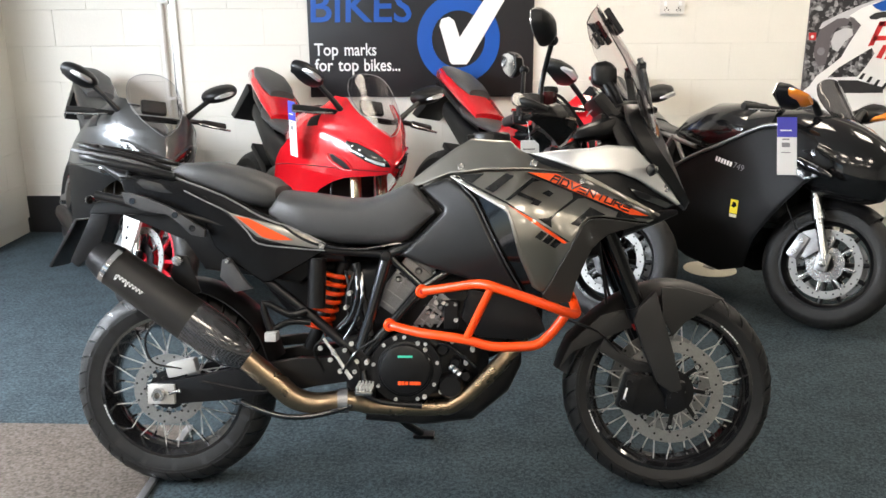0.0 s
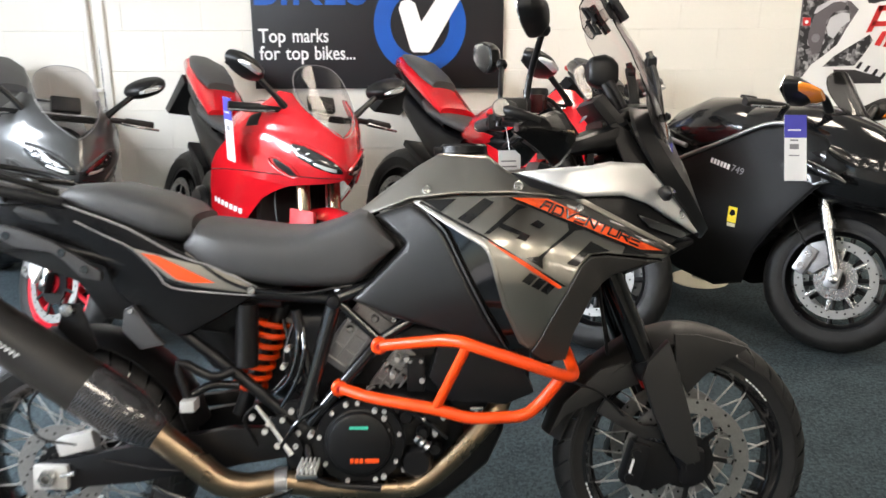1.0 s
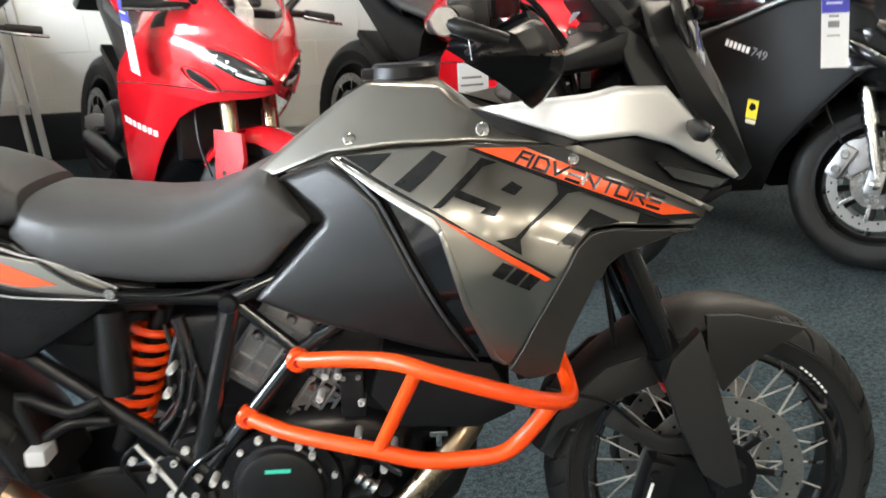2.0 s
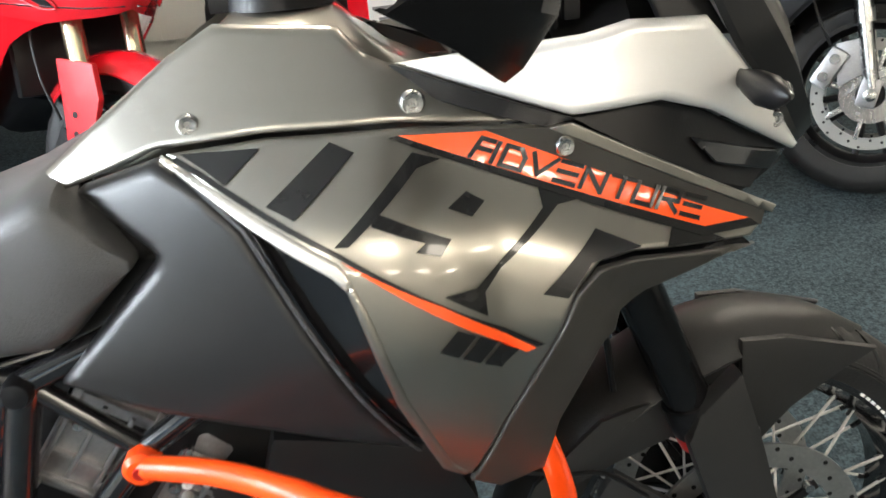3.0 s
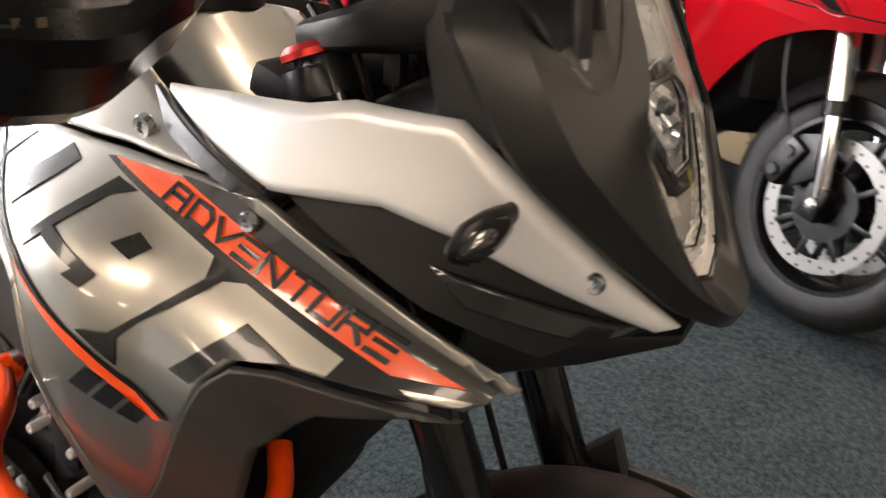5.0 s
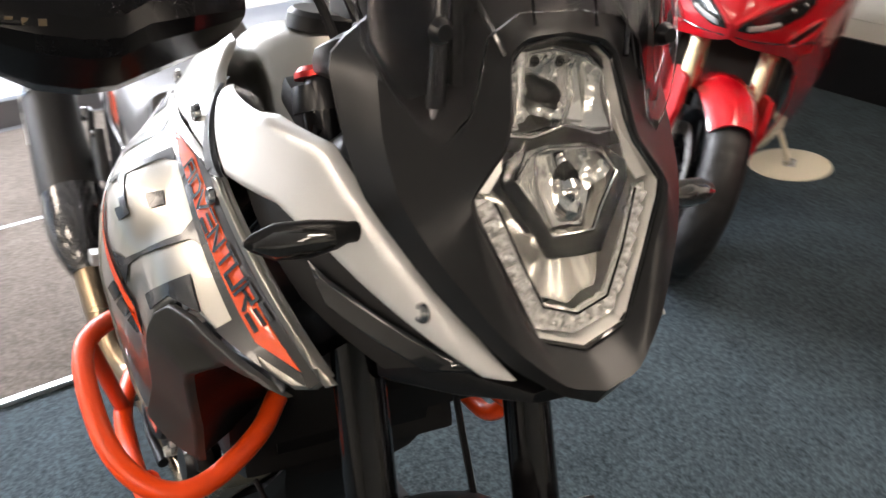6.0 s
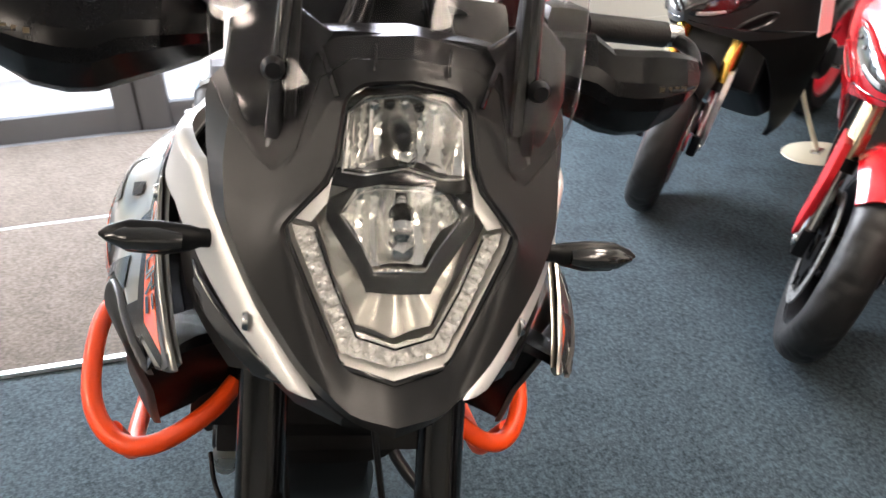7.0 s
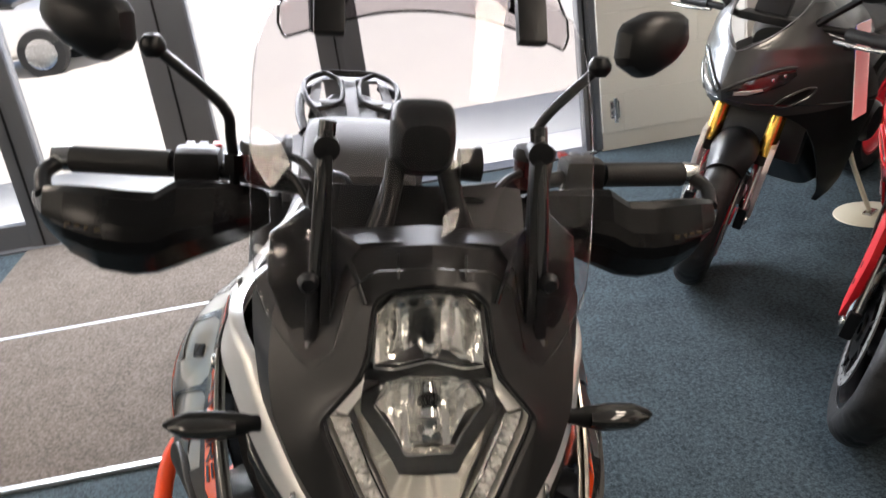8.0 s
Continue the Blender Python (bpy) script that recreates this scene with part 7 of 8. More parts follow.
for s in (-1, 1):
    part("rear_indicator", loft([[(-0.22 + r * 0.62 * math.cos(a), s * y, 0.915 + r * math.sin(a)) for a in [2 * math.pi * k / 12 for k in range(12)]] for y, r in ((0.145, 0.003), (0.135, 0.012), (0.11, 0.014), (0.09, 0.008), (0.05, 0.008))]), SMOKE, bike, "smoked rear indicator")


# ---- the sports bikes by the wall ----
def cast_wheel(name, parent, m, R, half, rimR, rim_mat, discs, spokes=5, disc_mat=None):
    w = part(name, ring_tyre(R, half, rimR), RUBBER, parent, "black road tyre on a cast rim", m)
    b = half * 0.78
    part("rim", lathe([(rimR - 0.012, -b), (rimR + 0.006, -b), (rimR + 0.006, b), (rimR - 0.012, b), (rimR - 0.03, b * 0.5), (rimR - 0.03, -b * 0.5)], 48), rim_mat, w)
    part("hub", lathe([(0.018, -0.075), (0.035, -0.075), (0.05, -0.03), (0.05, 0.03), (0.035, 0.075), (0.018, 0.075)], 24), rim_mat, w)
    arm = mesh_of("rim_spoke", join(
        tube([(0.035, 0, 0.012), (0.12, 0, 0.030), (rimR - 0.015, 0, 0.050)], [0.013, 0.010, 0.011], 8, 3, flat=0.8),
        tube([(0.035, 0, -0.012), (0.12, 0, -0.030), (rimR - 0.015, 0, -0.050)], [0.013, 0.010, 0.011], 8, 3, flat=0.8)), rim_mat)
    for k in range(spokes):
        piece("rim_spoke", arm, w, pose(0, 0, 0, 0, 360 * k / spokes, 0))
    for s in discs:
        part("brake_disc", lathe([(0.127, s - 0.0025), (0.162, s - 0.0025), (0.162, s + 0.0025), (0.127, s + 0.0025)], 48), DISC, w, "drilled steel brake disc")
        part("disc_carrier", lathe([(0.04, s - 0.004), (0.085, s - 0.004), (0.085, s + 0.004), (0.04, s + 0.004)], 32), disc_mat or STEEL, w)
        bob = mesh_of("bobbin", box(0.108, s, 0, 0.054, 0.008, 0.013, 0.003), disc_mat or STEEL)
        for k in range(8):
            piece("bobbin", bob, w, pose(0, 0, 0, 0, 45 * k, 0))
        hole = mesh_of("disc_hole", lathe([(0.0002, -0.0032), (0.0042, -0.0032), (0.0042, 0.0032), (0.0002, 0.0032)], 8, closed=False), BLACK_SATIN)
        for k in range(30):
            a, rr = 2 * math.pi * k / 30, 0.134 + 0.0105 * (k % 3)
            piece("disc_hole", hole, w, pose(rr * math.cos(a), s, rr * math.sin(a)))
    return w


def fairing_point(a, z):
    """A point on the one-piece front fairing: a is the angle round from the nose, z the height."""
    Z = (0.16, 0.22, 0.30, 0.40, 0.50, 0.60, 0.68, 0.74, 0.785, 0.81, 0.86, 0.92, 0.98, 1.02, 1.05)
    tip = float(np.interp(z, Z, (0.80, 0.92, 1.05, 1.18, 1.29, 1.37, 1.44, 1.497, 1.515, 1.507, 1.478, 1.440, 1.372, 1.315, 1.265)))
    wide = float(np.interp(z, Z, (0.15, 0.19, 0.225, 0.25, 0.268, 0.282, 0.292, 0.295, 0.295, 0.294, 0.284, 0.256, 0.212, 0.176, 0.155)))
    back = float(np.interp(z, Z, (0.80, 0.80, 0.82, 0.84, 0.85, 0.84, 0.85, 0.89, 0.95, 0.98, 1.03, 1.07, 1.10, 1.115, 1.13)))
    n = float(np.interp(z, (0.5, 0.68, 0.78, 0.90, 1.0), (1.22, 1.18, 1.32, 1.30, 1.0)))
    y = wide * math.copysign(abs(math.sin(a)) ** n, a)
    return Vector((back + (tip - back) * abs(math.cos(a)) ** n, y, z))


def on_fairing(s):
    """Lays outlines (angle x 0.3, height) on one side of the fairing."""
    def place(u, v, out):
        a = s * u / 0.3
        p = fairing_point(a, v)
        e = 0.01
        nrm = (fairing_point(a + e, v) - fairing_point(a - e, v)).cross(fairing_point(a, v + e) - fairing_point(a, v - e)).normalized()
        if nrm.dot(Vector((0.3, p.y, 0))) < 0:
            nrm = -nrm
        return p + nrm * out
    return place


def front_fairing(s, low, high):
    """Half of the fairing, open under the nose and in front of the screen."""
    heights = [0.16 + 0.02 * k for k in range(27)] + [0.69, 0.70, 0.715, 0.73, 0.745, 0.76, 0.78, 0.80, 0.82, 0.84, 0.86, 0.88, 0.90, 0.915, 0.93, 0.95, 0.97, 0.99, 1.01, 1.03, 1.05]
    heights = [z for z in heights if low - 1e-6 <= z <= high + 1e-6]
    at = on_fairing(s)
    outer, inner = [], []
    for z in heights:
        a0 = radians(float(np.interp(z, (0.16, 0.30, 0.40, 0.50, 0.60, 0.65, 0.68, 0.70, 0.72, 0.745, 0.91, 0.95, 0.99, 1.02, 1.05), (62, 57, 55, 52, 46, 40, 34, 26, 14, 0, 0, 19, 34, 44, 56))))
        row = [a0 + (radians(90) - a0) * (k / 20) for k in range(21)]
        outer.append([at(0.3 * a, z, 0.0) for a in row])
        inner.append([at(0.3 * a, z, -0.007) for a in row])
    bm = bmesh.new()
    O = [[bm.verts.new(p) for p in row] for row in outer]
    I = [[bm.verts.new(p) for p in row] for row in inner]
    R, C = len(O), len(O[0])
    for i in range(R - 1):
        for k in range(C - 1):
            bm.faces.new((O[i][k], O[i][k + 1], O[i + 1][k + 1], O[i + 1][k]))
            bm.faces.new((I[i][k], I[i + 1][k], I[i + 1][k + 1], I[i][k + 1]))
        for k in (0, C - 1):
            bm.faces.new((O[i][k], O[i + 1][k], I[i + 1][k], I[i][k]))
    for i in (0, R - 1):
        for k in range(C - 1):
            bm.faces.new((O[i][k], I[i][k], I[i][k + 1], O[i][k + 1]))
    return bm


def sports_bike(label, m, paint, lower, rim_mat, fork_mat, reach=0.0, steer=20.0, caliper=None, guard_paint=None, arm_paint=None):
    """A faired sports bike. Front axle over x = 1.43, leaning on its side stand."""
    dark = paint is BIKE_BLACK
    guard_paint = guard_paint or paint
    top = empty("sports_bike", label, "motorcycle", "sports bikes in a row", m=m)
    RF, RR, RX = 0.30, 0.32, (-0.08 if dark else -0.01)
    head = pose(1.43 - 0.034, 0, RF) @ Matrix.Rotation(radians(steer), 4, Vector((-math.sin(radians(24)), 0, math.cos(radians(24))))) @ pose(0.034, 0, 0)
    cast_wheel("front_wheel", top, head, RF, 0.060, 0.215, rim_mat, (-0.065, 0.065), 5, STEEL if dark else BLACK_METAL)
    cast_wheel("rear_wheel", top, pose(RX, 0, RR), RR, 0.095, 0.22, rim_mat, (-0.09,), 5)
    for s in (-1, 1):
        part("fork_leg", tube([(0.0, s * 0.10, 0.02), (-0.085, s * 0.10, 0.22)], 0.021, 14, 1), STEEL if dark else CHROME, top, "bright lower fork leg", head)
        part("fork_tube", tube([(-0.075, s * 0.10, 0.20), (-0.195, s * 0.10, 0.48)], 0.028, 16, 1), fork_mat, top, "anodised upper fork tube", head)
        part("fork_collar", tube([(-0.072, s * 0.10, 0.193), (-0.085, s * 0.10, 0.225)], 0.032, 16, 1), BLACK_METAL if not dark else STEEL, top, "", head)
        part("axle_clamp", box(-0.005, s * 0.10, 0.005, 0.055, 0.036, 0.085, 0.012), CAST_ALU if dark else BLACK_METAL, top, "", head)
        part("axle_end", lathe([(0.0005, -0.004), (0.010, -0.004), (0.018, 0.0), (0.018, 0.012), (0.0005, 0.012)], 18, closed=False), STEEL, top, "", head @ pose(0, s * 0.124, 0, 0, 0, 0 if s < 0 else 180))
        cal = part("brake_caliper", box(-0.128, s * 0.088, 0.05, 0.055, 0.060, 0.12, 0.016, Matrix.Rotation(radians(18), 3, "Y").to_4x4()), caliper or CAST_ALU, top, "cast brake caliper", head)
        for z in (-0.028, 0.028):
            part("piston_cover", lathe([(0.0003, -0.006), (0.014, -0.006), (0.016, 0.006), (0.0003, 0.006)], 16, closed=False, c=(-0.128 + z * 0.3, s * 0.119, 0.05 + z)), caliper or STEEL, cal)
        part("caliper_bracket", prism([(-0.13, 0.12), (-0.05, 0.16), (-0.03, 0.06), (-0.09, 0.0)], s * 0.086, s * 0.098, 0.004), caliper or CAST_ALU, top, "", head)
    part("brake_hose", tube([(-0.20, -0.09, 0.50), (-0.27, -0.12, 0.36), (-0.22, -0.13, 0.22), (-0.14, -0.12, 0.11)], 0.0045, 8, 5), BLACK_SATIN, top, "", head)
    rings = []
    for k in range(15):
        a = radians(58 + 92 * k / 14)
        outer, inner = [], []
        for j in range(11):
            b = -1 + 2 * j / 10
            wide = 0.082 - 0.018 * max(0, (84 - (58 + 92 * k / 14)) / 26)
            rr = RF + 0.020 - 0.060 * abs(b) ** 2.6
            outer.append((rr * math.cos(a), b * wide, rr * math.sin(a)))
            inner.append(((rr - 0.005) * math.cos(a), b * (wide - 0.004), (rr - 0.005) * math.sin(a)))
        rings.append(outer + inner[::-1])
    guard = part("mudguard", loft(rings), guard_paint if not dark else BLACK_SATIN, top, "", head)
    if arm_paint:
        for s in (-1, 1):
            part("mudguard_arm", prism([(-0.16, 0.27), (-0.03, 0.285), (0.004, 0.20), (-0.008, 0.06), (-0.042, -0.015), (-0.088, 0.01), (-0.112, 0.12)], s * 0.112, s * 0.132, 0.008), arm_paint, guard)
            for x, z in ((-0.075, 0.14), (-0.065, 0.09)):
                part("arm_hole", lathe([(0.0003, -0.001), (0.009, -0.001), (0.009, 0.001), (0.0003, 0.001)], 14, closed=False, c=(x, s * 0.1322, z)), BLACK_SATIN, guard)
    # nose and flanks
    d = reach
    f = d if dark else 0.06        # bars, mirrors and dials stand this far forward
    bars = pose(0 if dark else 0.095, 0, 0)
    tail = pose(0, 0, 0) if dark else pose(0.10, 0, 0.03)
    if dark:
        part("nose_cowl", body([(0.98, 0.235, 0.70, 0.975, 2.6), (1.12, 0.245, 0.66, 1.0, 2.6), (1.25, 0.235, 0.63, 1.005, 2.5), (1.37, 0.215, 0.605, 0.98, 2.4), (1.47, 0.180, 0.60, 0.945, 2.3), (1.55, 0.135, 0.61, 0.90, 2.2), (1.605, 0.075, 0.63, 0.85, 2.0), (1.625, 0.03, 0.66, 0.80, 1.9)], 40), BLACK_GLOSS, top, "glossy nose fairing")
        for s in (-1, 1):
            part("ram_duct", body([(-0.09, 0.010, -0.018, 0.018, 2.4), (-0.03, 0.020, -0.024, 0.022, 2.6), (0.05, 0.018, -0.020, 0.016, 2.6), (0.09, 0.006, -0.010, 0.006, 2.2)], 20), BLACK_GLOSS, top, "glossy air duct beside the nose", pose(1.40, s * 0.232, 0.735, 0, 16, -10 * s))
            part("duct_lip", tube([(1.33, s * 0.250, 0.770), (1.38, s * 0.256, 0.758), (1.43, s * 0.246, 0.742)], 0.005, 8, 3), STEEL, top, "bright duct lip")
    else:
        part("nose_lining", body([(0.92, 0.18, 0.68, 0.86, 3), (1.10, 0.19, 0.69, 0.86, 3), (1.24, 0.12, 0.70, 0.80, 2.6), (1.36, 0.03, 0.72, 0.76, 2)], 24), BLACK_SATIN, top, "black lining inside the nose")
    for s in (-1, 1):
        at = on_fairing(s)
        if dark:
            lens = part("headlight", body([(-0.12, 0.008, -0.004, 0.026, 2), (-0.08, 0.016, -0.016, 0.032, 2.2), (-0.02, 0.020, -0.022, 0.024, 2.4), (0.05, 0.014, -0.016, 0.010, 2.2), (0.10, 0.005, -0.008, 0.0, 2)], 24), SMOKE, top, "dark glossy headlight", pose(1.325 + d, s * 0.150, 0.785, 8 * s, 18, -48 * s))
        else:
            lens = part("headlight", panel([(0.026, 0.772), (0.075, 0.766), (0.140, 0.778), (0.196, 0.806), (0.224, 0.836), (0.218, 0.856), (0.180, 0.854), (0.115, 0.830), (0.055, 0.802)], at, 0.004, 0.012, 0.003, 0.0035), SMOKE, top, "dark glossy headlight slit")
            part("lamp_strip", panel([(0.060, 0.773), (0.105, 0.776), (0.146, 0.789), (0.143, 0.797), (0.105, 0.790), (0.064, 0.786)], at, 0.002, 0.008, 0.0015, 0.0048), CELL, lens, "bright strip of lamp cells")
            for k in range(2):
                q = at(0.165 + 0.028 * k, 0.824 + 0.012 * k, 0.006)
                part("lamp_bead", lathe([(0.0003, -0.004), (0.005, -0.003), (0.007, 0.0), (0.0003, 0.002)], 12, "x", closed=False), CHROME, lens, "", pose(q.x, q.y, q.z, 0, 0, 180 + s * 55))
            part("lamp_brow", tube([at(u, v, 0.004) for u, v in ((0.014, 0.786), (0.055, 0.806), (0.115, 0.835), (0.180, 0.860), (0.220, 0.862))], 0.0055, 8, 4), paint, lens)
            vent = part("air_intake", panel([(0.176, 0.730), (0.196, 0.727), (0.242, 0.752), (0.262, 0.778), (0.252, 0.782), (0.206, 0.758)], at, 0.003, 0.02, 0.002, 0.002), BLACK_SATIN, top, "black air intake")
            part("intake_lip", tube([at(u, v, 0.003) for u, v in ((0.168, 0.728), (0.198, 0.722), (0.248, 0.749), (0.270, 0.780), (0.250, 0.787), (0.200, 0.762))], 0.0035, 8, 4, closed=True), paint, vent)
            part("bar_scoop", panel([(0.36, 0.90), (0.41, 0.885), (0.44, 0.93), (0.40, 0.955)], at, 0.003, 0.03, 0.002, 0.003), BLACK_SATIN, top, "black scoop below the bar")
            part("panel_seam", tube([at(u, v, 0.001) for u, v in ((0.03, 0.752), (0.12, 0.738), (0.21, 0.722), (0.30, 0.705), (0.40, 0.68), (0.465, 0.66))], 0.0022, 6, 4), BLACK_GLOSS, top)
        part("mirror_stalk", tube([(1.17 + f, s * 0.150, 0.975), (1.16 + f, s * 0.21, 1.03), (1.14 + f, s * 0.275, 1.085 - d * 0.62)], [0.016, 0.012, 0.012], 10, 4, flat=1.3), BLACK_SATIN, top, "black mirror stalk")
        mi = part("mirror", body([(-0.045, 0.060, -0.030, 0.030, 2.3), (-0.03, 0.092, -0.042, 0.042, 2.3), (0.01, 0.088, -0.040, 0.040, 2.2), (0.05, 0.058, -0.028, 0.028, 2), (0.07, 0.02, -0.01, 0.01, 2)], 28), BLACK_SATIN, top, "black mirror with a built-in indicator", pose(1.13 + f, s * 0.335, (1.115 if dark else 1.128) - d * 0.62, 24 * s, 0, -12 * s))
        part("indicator_lens", body([(0.0, 0.058, -0.015, 0.015), (0.035, 0.050, -0.013, 0.013), (0.060, 0.030, -0.008, 0.008)], 16), AMBER if dark else CELL, mi, "", pose(0.024, s * 0.012, -0.008) @ Matrix.Scale(1.3 if dark else 1.0, 4))
        part("mirror_glass", box(-0.047, 0, 0, 0.003, 0.13, 0.062, 0.001), MIRROR, mi)
        def flank(u, v, out, s=s):
            w = 0.252 - 0.28 * (u - 1.0) ** 2 - 0.55 * max(0, 0.60 - v) ** 2 + 0.02 * max(0, 0.8 - v)
            return Vector((u, s * (w + out), v))
        if dark:
            shape = [(0.50, 0.56), (0.66, 0.66), (0.87, 0.76), (1.09, 0.875), (1.24, 0.905), (1.36, 0.87), (1.46, 0.76), (1.36, 0.66), (1.25, 0.50), (1.16, 0.36), (1.10, 0.20), (0.95, 0.15), (0.72, 0.17), (0.44, 0.26), (0.42, 0.36)]
        if not dark:
            part("nose_fairing", front_fairing(s, 0.68, 1.05), paint, top, "glossy painted nose fairing", angle=60)
            fair = part("side_fairing", front_fairing(s, 0.16, 0.68), lower, top, "side fairing", angle=60)
        else:
            fair = part("side_fairing", panel(shape, flank, 0.008, 0.07, 0.014), lower, top, "satin black side fairing")
        if paint is BIKE_RED and arm_paint and s < 0:
            for k in range(7):
                u, v = 0.432 - 0.020 * k, 0.524 - 0.003 * k
                part("brand_bar", panel([(u, v), (u - 0.014, v + 0.001), (u - 0.012, v + 0.024), (u + 0.002, v + 0.023)], at, 0.0008, 0.01, 0, 0.0020), WHITE, fair, "white brand bar")
        if dark:
            part("fairing_rail", tube([flank(0.52, 0.575, 0.004), flank(0.68, 0.675, 0.004), flank(0.88, 0.77, 0.004), flank(1.10, 0.885, 0.0), flank(1.22, 0.905, -0.01)], 0.009, 10, 4), CAST_ALU, fair, "grey fairing edge")
            if s < 0:
                note = part("yellow_sticker", panel([(1.018, 0.455), (1.062, 0.455), (1.062, 0.522), (1.018, 0.522)], flank, 0.001, 0.05, 0, 0.0015), YELLOW, fair, "yellow sticker with a black mark")
                part("black_mark", panel([(1.026, 0.490), (1.040, 0.482), (1.056, 0.492), (1.050, 0.508), (1.034, 0.512)], flank, 0.0006, 0.05, 0, 0.0022), BLACK_DECAL, note)
                part("pale_bar", panel([(1.020, 0.437), (1.060, 0.437), (1.060, 0.452), (1.020, 0.452)], flank, 0.001, 0.05, 0, 0.0015), TAG_CREAM, note)
                for k in range(6):
                    u, v = 0.872 + 0.0185 * k, 0.690 - 0.0028 * k
                    part("brand_bar", panel([(u, v), (u + 0.013, v - 0.002), (u + 0.016, v + 0.020), (u + 0.003, v + 0.022)], flank, 0.0006, 0.05, 0, 0.0012), WHITE, fair, "white brand bar")
                bm, (xa, xb) = lettering("749", 1.0)
                for vert in bm.verts:
                    t, h = (vert.co.x - xa) / (xb - xa), vert.co.y / 0.72
                    vert.co = flank(0.988 + 0.062 * t + 0.005 * h, 0.671 - 0.010 * t + 0.030 * h, 0.0014)
                part("lettering", bm, GREY_PRINT, fair, "grey number")
            part("brake_duct", panel([(1.27, 0.73), (1.40, 0.715), (1.42, 0.70), (1.36, 0.675), (1.29, 0.69)], flank, 0.003, 0.05, 0.002, off=0.004), BLACK_GLOSS, fair, "black intake trim")
        part("clip_on_bar", tube([(1.13, s * 0.12, 0.965), (1.12, s * 0.20, 0.975), (1.08, s * 0.36, 0.965)], 0.013, 10, 3), BLACK_METAL, top, "black clip-on bar", bars)
        part("grip", tube([(1.105, s * 0.26, 0.972), (1.075, s * 0.385, 0.963)], 0.018, 12, 1), RUBBER, top, "", bars)
        part("lever", tube([(1.16, s * 0.22, 0.97), (1.155, s * 0.30, 0.96), (1.12, s * 0.40, 0.95)], 0.006, 8, 3), STEEL, top, "", bars)
        part("footpeg", tube([(0.36, s * 0.14, 0.38), (0.36, s * 0.22, 0.38)], 0.011, 8, 1), STEEL, top)
        part("swingarm", prism([(RX - 0.05, 0.345), (0.05, 0.38), (0.40, 0.44), (0.48, 0.38), (0.08, 0.295), (RX - 0.05, 0.29)], s * 0.108, s * 0.138, 0.008), BLACK_METAL if dark else CAST_ALU, top)
    def screen_at(u, v, out):
        if dark:
            return Vector((1.315 + d * 0.9 - (v - 0.90) * (0.66 + d) - 3.0 * u * u + out, u, v))
        c = float(np.interp(v, (0.90, 0.93, 0.98, 1.03, 1.10, 1.15, 1.19), (1.459, 1.434, 1.382, 1.325, 1.245, 1.192, 1.155)))
        return Vector((c - 3.4 * u * u + out, u, v))
    half = [(0.0, 0.868), (0.04, 0.905), (0.085, 0.952), (0.118, 1.01), (0.124, 1.06), (0.105, 1.11), (0.055, 1.14), (0.0, 1.148)]
    if not dark:
        half = [(0.0, 0.908), (0.05, 0.935), (0.095, 0.975), (0.126, 1.03), (0.130, 1.085), (0.110, 1.138), (0.06, 1.170), (0.0, 1.178)]
    ring = half + [(-a, b) for a, b in half[-2:0:-1]]
    part("windscreen", panel(ring, screen_at, 0.003, 0.05, 0), SMOKE_SCREEN if dark else SCREEN, top, "smoky bubble windscreen" if dark else "clear bubble windscreen").visible_shadow = False
    part("screen_rim", tube([screen_at(a, b, 0.0) for a, b in ring], 0.0018, 6, 2, closed=True), GREY_PRINT if not dark else BLACK_GLOSS, top)
    part("clock", box(1.13, 0, 1.02, 0.03, 0.12, 0.07, 0.012, Matrix.Rotation(radians(-35), 3, "Y").to_4x4()), BLACK_SATIN, top, "black instrument panel", bars)
    part("top_yoke", box(1.10, 0, 0.965, 0.07, 0.25, 0.03, 0.012), BLACK_METAL, top, "", bars)
    part("fuel_tank", body([(0.40, 0.085, 0.74, 0.81, 2.2), (0.50, 0.13, 0.70, 0.91, 2.2), (0.66, 0.165, 0.68, 0.985, 2.3), (0.84, 0.17, 0.70, 1.0, 2.4), (0.98, 0.15, 0.76, 0.965, 2.4), (1.07, 0.10, 0.80, 0.92, 2.2)], 32), paint if not dark else BLACK_GLOSS, top, "painted fuel tank", pose(0.02 if dark else 0.06, 0, 0))
    part("filler_cap", lathe([(0.0005, 0.012), (0.035, 0.012), (0.04, 0.0), (0.0005, 0.0)], 24, "z", closed=False, c=(0.80, 0, 0.995)), BLACK_METAL, top, "", pose(0.02 if dark else 0.06, 0, 0))
    part("rider_seat", body([(0.0, 0.10, 0.86, 0.915, 2.6), (0.10, 0.135, 0.82, 0.875, 2.6), (0.26, 0.13, 0.78, 0.835, 2.6), (0.44, 0.085, 0.745, 0.81, 2.4)], 24), SEAT_VINYL, top, "black vinyl rider seat", pose(0 if dark else 0.10, 0, 0 if dark else 0.012))
    part("tail_lining", body([(-0.33, 0.05, 1.0, 1.03, 3), (-0.14, 0.105, 0.90, 0.96, 3), (0.06, 0.11, 0.80, 0.87, 3), (0.22, 0.10, 0.74, 0.82, 3)], 20), BLACK_SATIN, top, "black tail underside", tail)
    part("tail_unit", body([(-0.36, 0.04, 1.03, 1.065, 2.4), (-0.30, 0.088, 1.005, 1.090, 2.4), (-0.14, 0.122, 0.945, 1.048, 2.4), (0.04, 0.125, 0.865, 0.955, 2.4), (0.20, 0.115, 0.80, 0.86, 2.4)], 28), paint if not dark else BLACK_GLOSS, top, "upswept tail unit", tail)
